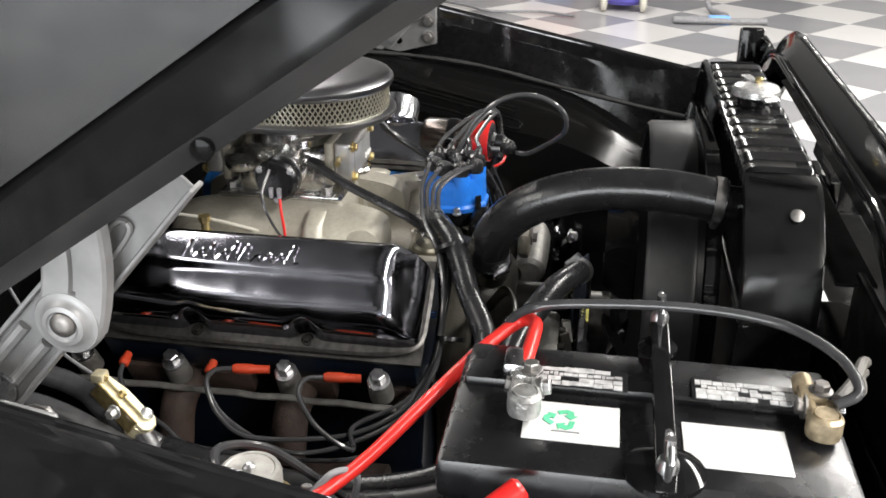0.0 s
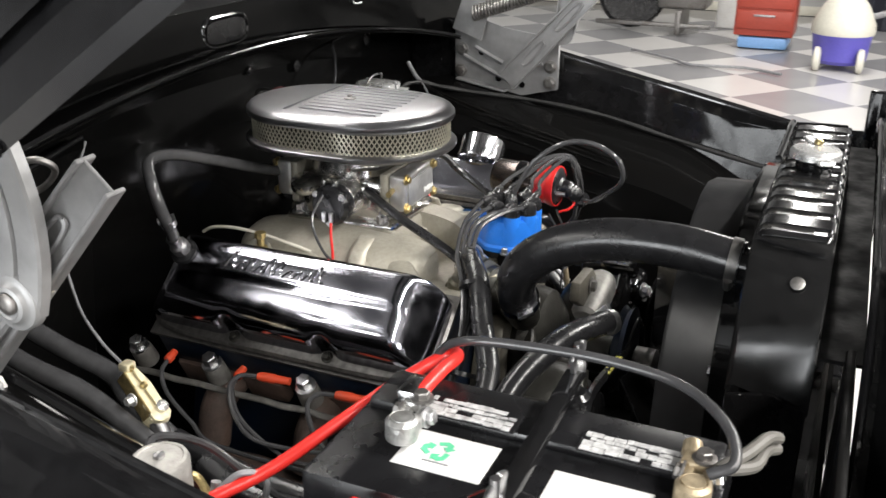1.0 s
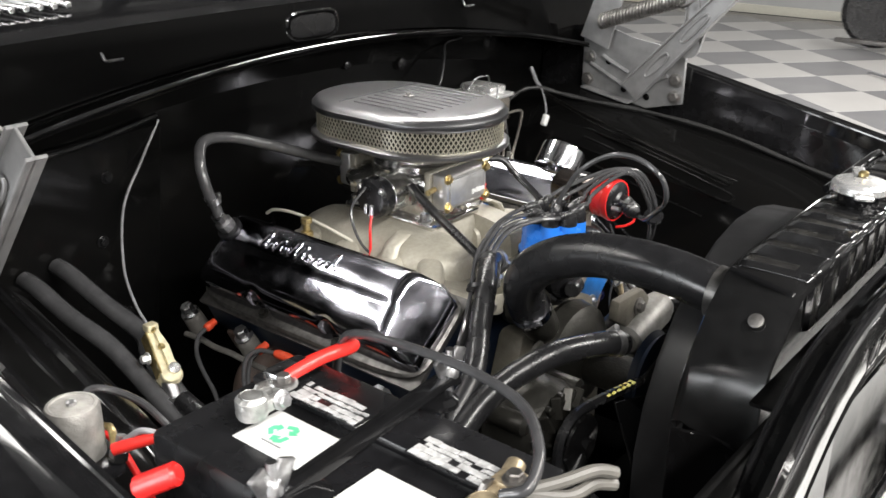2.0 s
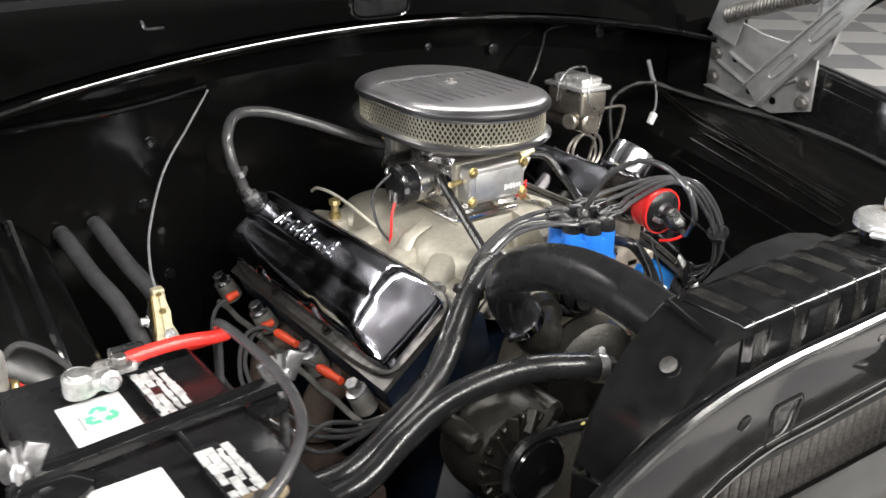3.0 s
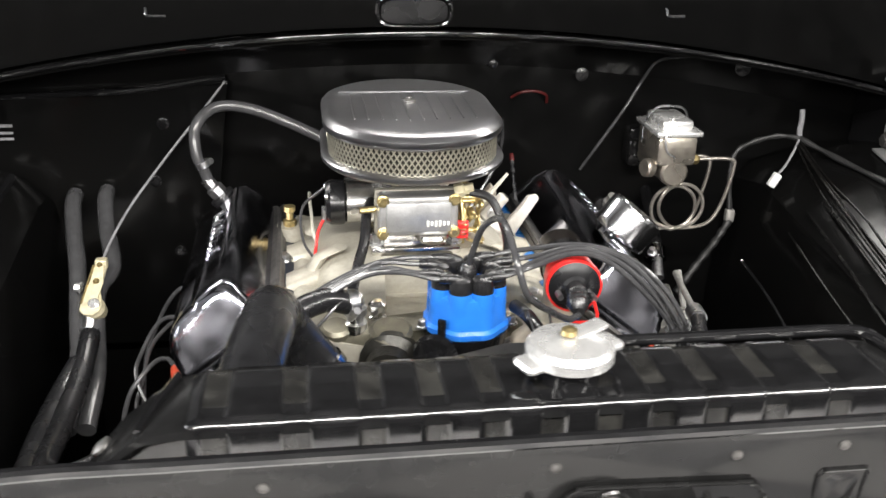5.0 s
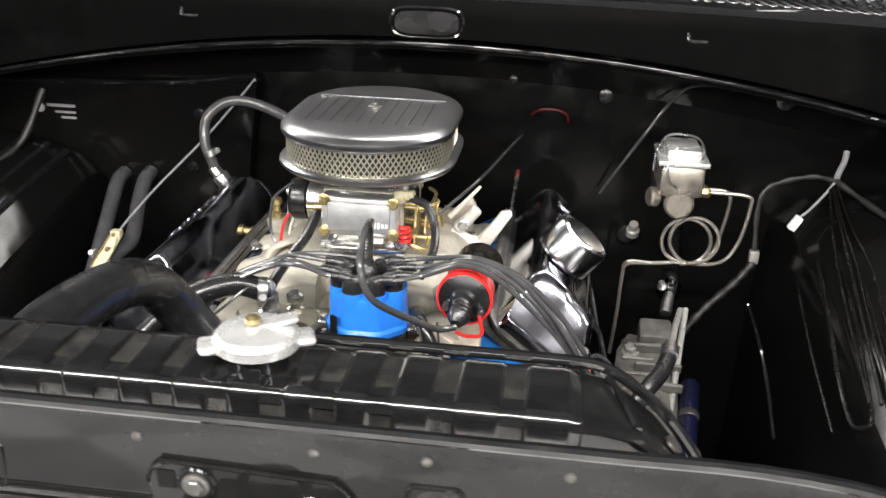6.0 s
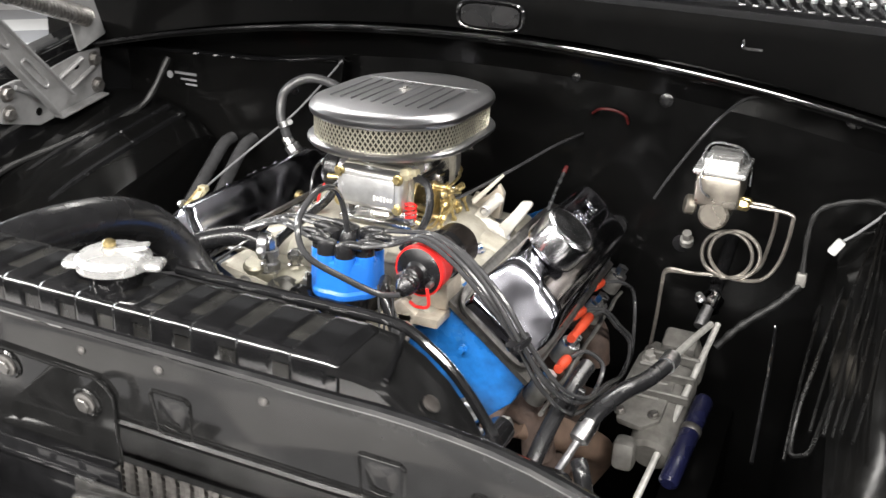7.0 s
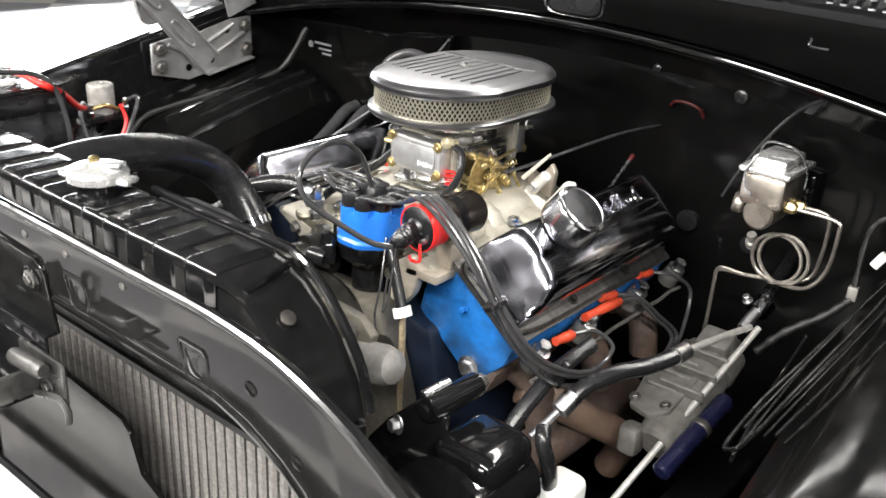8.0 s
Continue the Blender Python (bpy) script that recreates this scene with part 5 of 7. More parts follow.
def distributor():
    x, y = 0.062, -0.168
    d = thing("distributor", (x, y, 0.84), "ignition distributor with a bright blue cap and black boots", "distributor")
    part("body", lathe([(0.030, 0), (0.030, 0.04), (0.050, 0.060), (0.054, 0.083)], (x, y, 0.835), (0, 0, 1), 28), BLACK_SATIN, d)
    part("cap", lathe([(0.051, 0), (0.0525, 0.003), (0.0525, 0.009), (0.0490, 0.013), (0.0475, 0.040), (0.0455, 0.050), (0.038, 0.054), (0.01, 0.054)], (x, y, 0.916), (0, 0, 1), 64,
                      wobble=lambda t: 1.0 + 0.030 * math.cos(2 * math.pi * (8 * t - 0.5))), BLUE_CAP, d, "bright blue plastic cap")
    for k in range(8):
        a = 2 * math.pi * (k + 0.5) / 8
        px, py = x + 0.0345 * math.cos(a), y + 0.0345 * math.sin(a)
        t = part("tower", lathe([(0.0150, 0), (0.0148, 0.042), (0.0138, 0.047), (0.0120, 0.048)], (px, py, 0.930), (0, 0, 1), 16), BLUE_CAP, d)
        side = 1 if k in (0, 1, 6, 7) else -1
        boot = lathe([(0.0136, 0), (0.0143, 0.003), (0.0140, 0.018), (0.0125, 0.025), (0.0070, 0.028)], (px, py, 0.966), (0, 0, 1), 16)
        tube([(px, py, 0.987), (px + side * 0.006, py, 0.991), (px + side * 0.014, py, 0.9925), (px + side * 0.026, py, 0.993)], 0.0082, 12, 5, boot, radius=lambda q: 1.0 - 0.35 * q)
        part("boot", boot, RUBBER, t, "black right-angle rubber boot")
    part("centre_tower", lathe([(0.012, 0), (0.012, 0.016), (0.010, 0.026), (0.006, 0.032)], (x, y, 0.968), (0, 0, 1), 14), RUBBER, d)
    for s in (-1, 1):
        part("cap_screw", hexbolt((x + s * 0.056, y - 0.012, 0.920), (0, 0, 1), 0.005, 0.010), STEEL, d)
    part("cap_clip", box((x - 0.036, y - 0.0415, 0.929), (0.010, 0.005, 0.030), 0.0015, Matrix.Rotation(-0.7, 4, "Z")), BLACK_SATIN, d, "black spring clip")
    part("vacuum_canister", lathe([(0.012, 0), (0.028, 0.006), (0.030, 0.012), (0.026, 0.020), (0.008, 0.024)], (x - 0.038, y - 0.040, 0.897), (-0.5, -0.85, 0.1), 24), BLACK_SATIN, d)
    return d


def ignition_coil():
    front, back = Vector((0.186, -0.205, 0.980)), Vector((0.196, -0.085, 0.982))
    ax = (back - front).normalized()
    c = thing("ignition_coil", (0.19, -0.15, 0.94), "red cylindrical ignition coil with a black terminal cap", "ignition coil")
    part("can", lathe([(0.0318, 0.006), (0.0318, 0.030)], front, ax, 30), RED, c)
    part("rear_can", lathe([(0.0308, 0.029), (0.0308, 0.104), (0.026, 0.112)], front, ax, 30), node_mat("dark_bronze_can", (0.06, 0.05, 0.045), 0.2, 0.8, grain=0.2), c, "dark bronze metal can")
    part("rim", lathe([(0.0318, -0.003), (0.0340, -0.003), (0.0348, 0.003), (0.033, 0.009)], front, ax, 36), RED, c)
    cap = part("terminal_cap", lathe([(0.0316, 0.004), (0.0316, -0.003), (0.027, -0.006), (0.016, -0.008), (0.0125, -0.012), (0.0120, -0.024), (0.010, -0.026)], front, ax, 30), PLASTIC, c, "black moulded terminal cap")
    for dx, dz in ((-0.021, -0.006), (0.021, -0.010)):
        part("terminal_post", cyl(front + Vector((dx, -0.006, dz)), front + Vector((dx, -0.020, dz)), 0.004, seg=8), STEEL, cap)
    part("boot", lathe([(0.0125, 0), (0.0138, 0.002), (0.0128, 0.005), (0.0138, 0.008), (0.0128, 0.011), (0.0138, 0.014), (0.0120, 0.019), (0.007, 0.026)], front + Vector((-0.001, -0.020, -0.003)), (-0.16, -0.90, -0.42), 16), RUBBER, c)
    part("clamp", lathe([(0.0325, 0.055), (0.0325, 0.068)], front, ax, 30), BLACK_SATIN, c, "black clamp band")
    part("red_lead", tube([front + Vector((0.020, -0.02, -0.012)), front + Vector((0.024, -0.024, -0.034)), front + Vector((0.006, -0.020, -0.040)), front + Vector((-0.008, -0.008, -0.042))], 0.0022, 8), RED, c)
    part("bracket", box((0.19, -0.13, 0.925), (0.03, 0.05, 0.04), 0.004), CAST_IRON, c)
    part("bracket_foot", box((0.175, -0.155, 0.898), (0.06, 0.06, 0.014), 0.003), CAST_IRON, c)
    return c


# ---- cooling ----
def radiator():
    r = thing("radiator", (C_X, -0.60, 0.50), "black ribbed radiator with a grey finned core", "radiator")
    xl, xr = -0.236, 0.342
    # top tank: flat top, sloping ends, pressed ribs
    arc = [(-0.042, 0.002), (-0.012, -0.002), (0.012, -0.016), (0.034, -0.034), (0.056, -0.060), (0.076, -0.092), (0.088, -0.135)]
    front = [(-0.010, 0.001), (0.010, -0.002), (0.030, -0.016), (0.047, -0.033), (0.069, -0.053), (0.085, -0.090), (0.089, -0.150)]

    def tank_line(line, y, drop=0.0, inset=0.0):
        return [(xl - a + inset, y, 1.0905 + b - drop) for a, b in line[::-1]] + [(xr + a - inset, y, 1.0905 + b - drop) for a, b in line]
    tk = part("top_tank", loft([tank_line(front, -0.636, 0.01, 0.006), tank_line(front, -0.642, 0.006), tank_line(front, -0.640, 0.001), tank_line(front, -0.632), tank_line(arc, -0.564), tank_line(arc, -0.557, 0.002), tank_line(arc, -0.555, 0.007), tank_line(arc, -0.560, 0.012, 0.004)]), TANK_SATIN, r)
    part("rear_rim", tube([(x + (0.003 if x > 0 else -0.003), -0.552, z + 0.003) for x, y, z in [(0.09, 0.0, 1.0925), (0.2, 0.0, 1.0925)] + tank_line(arc, 0.0)[len(arc):]], 0.0050, 10, 4), BLACK_GLOSS, tk)
    # pressed ribs: broad rounded humps with hollows between
    edge = [((-0.6415, 1.036), (-1, 0)), ((-0.6425, 1.062), (-1, 0))]
    edge += [((-0.6315 - 0.011 * math.cos(a), 1.0865 + 0.011 * math.sin(a)), (-math.cos(a), math.sin(a))) for a in (math.pi * k / 12 for k in range(7))]
    edge += [((-0.618, 1.0976), (0, 1)), ((-0.600, 1.0977), (0, 1)), ((-0.574, 1.0972), (0, 1)), ((-0.564, 1.0955), (0.3, 0.95)), ((-0.5575, 1.0905), (0.8, 0.6)), ((-0.5555, 1.082), (1, 0)), ((-0.556, 1.074), (1, 0))]
    x0, x1 = xl + 0.020, xr - 0.028
    hollows = (-0.197, -0.141, -0.088, -0.0430, -0.0005, 0.042, 0.084, 0.124, 0.166, 0.212, 0.263)
    deepest = (0.0004, 0.0020, 0.0026, 0.0022, 0.0018, 0.0016, 0.0016, 0.0018, 0.0022, 0.0028, 0.0034, 0.0024, 0.0018, 0.0018, 0.0018, 0.0010)
    grid = []
    for k in range(361):
        x = x0 + (x1 - x0) * k / 360
        off = min(abs(x - c) for c in hollows)
        q = min(1.0, max(0.0, (0.0112 - off) / 0.0045))
        hollow = q * q * (3 - 2 * q)
        fade = max(0.0, min(1.0, (x - x0) / 0.010, (x1 - x) / 0.010))
        grid.append([(x, y - n[0] * d, z - n[1] * d) for ((y, z), n), m in zip(edge, deepest) for d in (m * hollow * fade + 0.005 * (1 - fade),)])
    skin = part("ribbed_skin", sheet(grid, 0.0015), TANK_BLACK, tk, "pressed ribs across the tank", sharp=2.0)
    skin.data.materials.append(TANK_PALE)
    # hollows get the paler paint, except round the front edge
    for f in skin.data.polygons:
        if (f.center.z < 1.081 or f.center.y > -0.622) and min(abs(f.center.x - c) for c in hollows) < 0.0085:
            f.material_index = 1
    for s, xe in ((-1, xl), (1, xr)):
        hole = Vector((xe + s * 0.042, -0.611, 1.0645))
        part("end_stud", lathe([(0.0078, -0.001), (0.0078, 0.001), (0.005, 0.002)], hole, (s * 0.66, 0, 0.75), 16), DULL_STEEL, tk, "bare round spot weld")
        part("end_plate", prism([(-0.640, 0.62), (-0.640, 0.945), (-0.60, 0.955), (-0.556, 0.945), (-0.556, 0.62)], "x", xe + s * 0.0865, xe + s * 0.0915, 0.002, seg=1), BLACK_SATIN, tk)
        part("end_crease", tube([(xe + s * 0.012, -0.634, 1.0880), (xe + s * 0.004, -0.60, 1.0895), (xe - s * 0.008, -0.562, 1.0905)], 0.003, 6), BLACK_GLOSS, tk)
    part("neck", lathe([(0.024, 0), (0.024, 0.016), (0.030, 0.018), (0.030, 0.022)], (0.062, -0.600, 1.092), (0, 0, 1), 24), BLACK_SATIN, r)
    cap = part("cap", lathe([(0.030, 0), (0.0335, 0.002), (0.0335, 0.010), (0.030, 0.014), (0.022, 0.016), (0.010, 0.019)], (0.062, -0.600, 1.110), (0, 0, 1), 32), ZINC, r, "bright zinc pressure cap")
    for a in (0.4, 0.4 + math.pi):
        part("cap_ear", box((0.062 + 0.034 * math.cos(a), -0.600 + 0.034 * math.sin(a), 1.114), (0.022, 0.024, 0.008), 0.004, Matrix.Rotation(a, 4, "Z")), ZINC, cap)
    part("cap_lever", box((0.070, -0.596, 1.1285), (0.046, 0.015, 0.004), 0.0015, Matrix.Rotation(0.45, 4, "Z") @ Matrix.Rotation(-0.12, 4, "Y")), ZINC, cap)
    part("cap_rivet", lathe([(0.006, 0), (0.006, 0.004), (0.003, 0.006)], (0.060, -0.602, 1.131), (0, 0, 1), 12), GOLD, cap)
    # core: tubes and fin columns
    part("core_backing", box((C_X - 0.005, -0.60, 0.78), (0.70, 0.030, 0.38), 0.003), CORE_MET, r)
    col = finish(box((0, 0, 0), (0.0118, 0.012, 0.37), 0.003, seg=1), "fin_column", CORE_MET)
    for k in range(43):
        ob = new("fin_column", col)
        ob.parent, ob.matrix_parent_inverse = r, Matrix.Translation(r.location).inverted()
        ob.matrix_basis = Matrix.Translation((-0.285 + k * 0.0164, -0.6195, 0.78))
    fins = bmesh.new()
    for k in range(42):
        xx = -0.2768 + k * 0.0164
        for j in range(52):
            box((xx, -0.6175, 0.60 + j * 0.0071), (0.0046, 0.006, 0.0016), bm=fins)
    tagged(part("fins", fins, CORE_MET, r), kind="stuff")
    part("bottom_tank", box((C_X - 0.005, -0.60, 0.55), (0.72, 0.08, 0.09), 0.012), BLACK_SATIN, r)
    part("upper_outlet", cyl((-0.186, -0.56, 1.038), (-0.184, -0.50, 1.043), 0.022, seg=20), BLACK_SATIN, r)
    return r


def fan_shroud():
    f = thing("fan_shroud", (C_X, -0.52, 0.6), "black fan shroud behind the radiator", "shroud")

    mx, mz = 0.075, 0.775

    def rr(hw, top, bot, rad, y):
        out = []
        for cx, cz, a0 in ((mx + hw - rad, top - rad, 0), (mx - hw + rad, top - rad, 90), (mx - hw + rad, bot + rad, 180), (mx + hw - rad, bot + rad, 270)):
            out += [(cx + rad * math.cos(radians(a0 + 15 * k)), y, cz + rad * math.sin(radians(a0 + 15 * k))) for k in range(7)]
        return out

    def circ(r, y, n=28):
        return [(mx + r * math.cos(a), y, mz + r * math.sin(a)) for a in (2 * math.pi * (k - 0.5) / n for k in range(n))]
    a, b = rr(0.300, 1.058, 0.50, 0.20, -0.548), rr(0.300, 1.058, 0.50, 0.20, -0.530)
    c, d, e, g = circ(0.282, -0.526), circ(0.278, -0.518), circ(0.276, -0.464), circ(0.272, -0.458)
    part("skirt", sheet([p + p[:1] for p in (a, b)], 0.004), BLACK_GLOSS, f)
    part("face_plate", sheet([p + p[:1] for p in (b, c)], 0.003), BLACK_GLOSS, f)
    part("collar", sheet([p + p[:1] for p in (c, d, e, g)], 0.004), SHROUD, f, "smooth black round collar")
    for x, z in ((-0.20, 0.90), (0.35, 0.90)):
        part("bolt", hexbolt((x, -0.530, z), (0, 1, 0), 0.008, 0.008), STEEL, f)
    return f


def hoses():
    up = [(-0.185, -0.545, 1.040), (-0.178, -0.47, 1.047), (-0.170, -0.39, 1.041), (-0.167, -0.325, 1.022), (-0.163, -0.280, 0.993), (-0.150, -0.256, 0.958), (-0.130, -0.248, 0.926), (-0.112, -0.248, 0.900)]
    h = thing("radiator_hose", (-0.2, -0.4, 0.95), "thick black rubber upper radiator hose with steel clamps", "hose", "radiator hoses")
    part("hose", tube(up, 0.0275, 20, 10), RUBBER, h)
    part("clamp", clamp_band((-0.117, -0.248, 0.908), (0.55, 0.0, -0.83), 0.0285), CHROME, h)
    part("clamp", clamp_band((-0.184, -0.535, 1.041), (0, -1, -0.1), 0.0285), DARK_BOLT, h)
    low = [(-0.085, -0.375, 0.885), (-0.13, -0.365, 0.898), (-0.20, -0.335, 0.900), (-0.27, -0.302, 0.870), (-0.33, -0.290, 0.830), (-0.40, -0.300, 0.800), (-0.455, -0.26, 0.775), (-0.475, -0.16, 0.755), (-0.475, -0.03, 0.75), (-0.46, 0.05, 0.765)]
    h2 = thing("heater_hose", (-0.2, -0.34, 0.8), "black hose from the water pump with a bright clamp", "hose", "heater hoses")
    part("hose", tube(low, 0.0165, 16, 8), RUBBER, h2)
    part("clamp", clamp_band((-0.10, -0.372, 0.890), (0.9, -0.3, -0.2), 0.0175), STEEL, h2)
    # long heater hose from the engine front to the passenger side, wires taped to it
    hh = thing("heater_hose", (-0.25, -0.25, 0.7), "long black heater hose sweeping round the valve cover", "hose", "heater hoses")
    path = [(-0.075, -0.158, 0.945), (-0.115, -0.172, 0.957), (-0.165, -0.205, 0.945), (-0.215, -0.232, 0.900), (-0.270, -0.262, 0.868), (-0.331, -0.270, 0.832), (-0.40, -0.272, 0.800), (-0.445, -0.22, 0.775), (-0.455, -0.10, 0.755), (-0.452, 0.02, 0.765), (-0.452, 0.10, 0.785)]
    part("hose", tube(path, 0.0150, 14, 8), RUBBER, hh)
    part("clamp", clamp_band((-0.08, -0.160, 0.947), (-0.8, -0.3, 0.1), 0.016), STEEL, hh)
    for x0, y0, z0, x1, g in ((-0.513, 0.372, 0.91, -0.476, 0.0), (-0.461, 0.372, 0.915, -0.45, 0.02)):
        h3 = thing("heater_hose", (x0, 0.3, 0.85), "grey-black heater hose from the firewall", "hose", "heater hoses")
        part("hose", tube([(x0, y0, z0), (x0 + 0.002, 0.338, z0 - 0.006), (x0 + 0.012, 0.28, z0 - 0.035), (x0 + 0.028, 0.21, 0.845), (x1, 0.14 + g, 0.80 + g), (x1 + 0.01, 0.06, 0.745), (x1 + 0.01, -0.04, 0.71)], 0.0135, 14, 8), HOSE_GREY, h3)
    # breather hose from valve cover to carburetor
    b = thing("breather_hose", (-0.28, 0.22, 0.98), "grey-black breather hose arching to the carburetor", "hose")
    part("hose", tube([(-0.276, 0.216, 0.978), (-0.282, 0.216, 0.997), (-0.292, 0.218, 1.024), (-0.291, 0.232, 1.064), (-0.262, 0.258, 1.086), (-0.21, 0.262, 1.082), (-0.14, 0.245, 1.058), (-0.07, 0.215, 1.030), (-0.02, 0.196, 1.012)], 0.0088, 12, 8), HOSE_GREY, b)
    part("clamp", clamp_band((-0.284, 0.2165, 1.008), (-0.4, 0, 1), 0.0098, 0.010), STEEL, b)
    # vacuum and small hoses round the carburetor
    lone("vacuum_hose", tube([(-0.040, 0.034, 1.008), (-0.048, 0.010, 0.998), (-0.054, -0.033, 0.976), (-0.065, -0.077, 0.961), (-0.075, -0.120, 0.945), (-0.080, -0.150, 0.928)], 0.0072, 10), RUBBER, "black vacuum hose running down from the carburetor", "hose", "vacuum hoses")
    lone("vacuum_hose", tube([(0.09, -0.018, 1.036), (0.115, -0.03, 1.030), (0.128, -0.05, 1.005), (0.13, -0.08, 0.985), (0.12, -0.12, 0.965)], 0.0058, 10), RUBBER, "short black fuel hose beside the carburetor", "hose", "vacuum hoses")
    lone("vacuum_hose", tube([(-0.06, -0.165, 0.888), (-0.02, -0.205, 0.885), (0.0, -0.215, 0.872)], 0.004, 8), RUBBER, "thin black vacuum hose to the distributor", "hose", "vacuum hoses")
    lone("bypass_hose", tube([(0.122, -0.172, 0.940), (0.134, -0.200, 0.938), (0.150, -0.214, 0.915), (0.165, -0.220, 0.885), (0.179, -0.225, 0.856)], 0.0085, 12), RUBBER, "short black bypass hose beside the distributor", "hose")


# ---- ignition wires ----
def plug_wires():
    dx, dy = 0.062, -0.168
    tops = [(dx + 0.0345 * math.cos(2 * math.pi * (k + 0.5) / 8) + (0.022 if k in (0, 1, 6, 7) else -0.022), dy + 0.0345 * math.sin(2 * math.pi * (k + 0.5) / 8), 0.993) for k in range(8)]
    rng = random.Random(7)

    def loose(line, keep=2):
        """Wires never run quite side by side: shift the free points a little."""
        out = []
        for i, p in enumerate(line):
            j = 0.0 if i < keep or i > len(line) - 3 else (0.0015 if i < 6 else 0.004)
            out.append(tuple(c + rng.uniform(-j, j) for c in p))
        return out
    west = [tops[k] for k in (2, 3, 4, 5)]
    east = [tops[k] for k in (1, 0, 7, 6)]
    # passenger side: boots lie along the head, wires leave backwards and loop down
    plugs = ((-0.107, -0.058), (0.019, 0.066), (0.062, 0.097), (0.180, 0.218))
    for k, (p, (ya, yb)) in enumerate(zip(west, plugs)):
        w = thing("plug_wire", p, "black spark plug wire with an orange boot", "spark plug wire", "spark plug wires")
        o = 0.009 * (1.5 - k)
        xo = -0.306 if k < 2 else -0.292
        end = (xo - 0.004, yb, 0.812)
        loop = [p, (p[0] - 0.012, p[1] + 0.0, p[2] + 0.001), (p[0] - 0.045, p[1] * 0.6 - 0.063 + 0.4 * o, 0.996), (-0.062, -0.152 + o, 0.986), (-0.118, -0.165 + o * 0.8, 0.960 + 0.2 * o), (-0.168, -0.190 + o * 0.5, 0.918 + o), (-0.210, -0.196, 0.865 + o),
                (-0.255 + o, -0.192, 0.812), (-0.300 + o, -0.158, 0.762 + o), (-0.336 + o, -0.095, 0.733 + o)]
        if k > 1:
            end = (-0.318, yb, 0.806)
            loop += [(-0.366 + o, yb - 0.13, 0.742 + o), (-0.370, yb - 0.075, 0.752), (-0.360, yb - 0.030, 0.778), (-0.338, yb - 0.006, 0.799), end]
            way, n = Vector((0.9, 0, 0.3)), 0.020
        else:
            loop += [(-0.372 - 0.003 * k, yb - 0.050, 0.748 + 0.006 * (k % 2)), (-0.368, yb - 0.004, 0.780), (-0.346, yb + 0.024, 0.806), (xo - 0.018, yb + 0.020, 0.815), end]
            way, n = Vector((0.008, ya - yb, -0.002)), 0.048
        part("wire", tube(loose(loop), 0.0034, 8, 6), CABLE, w)
        part("boot", lathe([(0.0050, 0), (0.0068, n * 0.1), (0.0070, n * 0.5), (0.0060, n * 0.58), (0.0056, n)], end, way, 12), ORANGE, w, "orange plug boot")
    # driver's side
    plugs = ((-0.121, -0.034), (-0.020, 0.117), (0.060, 0.125), (0.180, 0.245))
    for k, (p, (ya, yb)) in enumerate(zip(east, plugs)):
        w = thing("plug_wire", p, "black spark plug wire with an orange boot", "spark plug wire", "spark plug wires")
        o = 0.009 * (1.5 - k)
        xo = (0.345, 0.336, 0.322, 0.320)[k]
        end = (xo, yb, (0.811, 0.810, 0.815, 0.815)[k])
        loop = [p, (p[0] + 0.012, p[1] + 0.001, p[2] + 0.002), (max(p[0] + 0.030, 0.140), p[1] * 0.5 - 0.084 + 0.5 * o, 1.002), (0.190 + o * 0.5, -0.195 + o, 1.024), (0.237 + o, -0.210 + o * 0.3, 1.014), (0.285 + o, -0.212, 0.972), (0.325 + o, -0.208, 0.915), (0.365 + o * 0.7, -0.180, 0.845),
                (0.385 + o * 0.5, -0.11, 0.790 + o)]
        if k < 1:
            loop += [(0.388, -0.03, 0.770), (0.382, 0.02, 0.785), (0.362, 0.005, 0.808), end]
        else:
            loop += [(0.392, 0.04, 0.740 + o), (0.390, 0.145 + 0.01 * k, 0.700 + o), (0.383, 0.225 + 0.01 * k, 0.715 + o), (0.368, yb + 0.075, 0.765), (0.350, yb + 0.030, 0.808), end]
        part("wire", tube(loose(loop), 0.0034, 8, 6), CABLE, w)
        n = 0.046 if k != 1 else 0.105
        part("boot", lathe([(0.0066, 0), (0.0080, 0.004), (0.0080, n * 0.55), (0.0068, n * 0.6), (0.0068, n)], end, Vector((0.0, ya - yb, 0.012)), 12), ORANGE, w, "orange plug boot")
    lone("coil_wire", tube([(dx, dy, 0.990), (0.066, -0.182, 1.022), (0.071, -0.205, 1.058), (0.080, -0.245, 1.085), (0.082, -0.290, 1.088), (0.085, -0.328, 1.066), (0.098, -0.332, 1.030), (0.134, -0.300, 0.994), (0.162, -0.272, 0.970), (0.180, -0.252, 0.964)], 0.0040, 10), CABLE,
         "black coil lead looping from the distributor", "coil wire")
    for p, ax, r in (((-0.165, -0.198, 0.940), (-0.6, -0.3, -0.7), 0.020), ((0.325, -0.208, 0.915), (0.45, 0.2, -0.85), 0.016), ((-0.23, -0.210, 0.838), (-0.5, 0, -0.8), 0.018)):
        lone("wire_tie", lathe([(r - 0.001, -0.003), (r + 0.001, -0.003), (r + 0.001, 0.003), (r - 0.001, 0.003)], p, ax, 18), PLASTIC, "black nylon tie round the plug wires", "cable tie", "cable ties")
    lone("wire_separator", box((0.383, -0.115, 0.794), (0.012, 0.012, 0.046), 0.003, Matrix.Rotation(0.3, 4, "Y")), PLASTIC, "black plastic wire separator", "wire holder")


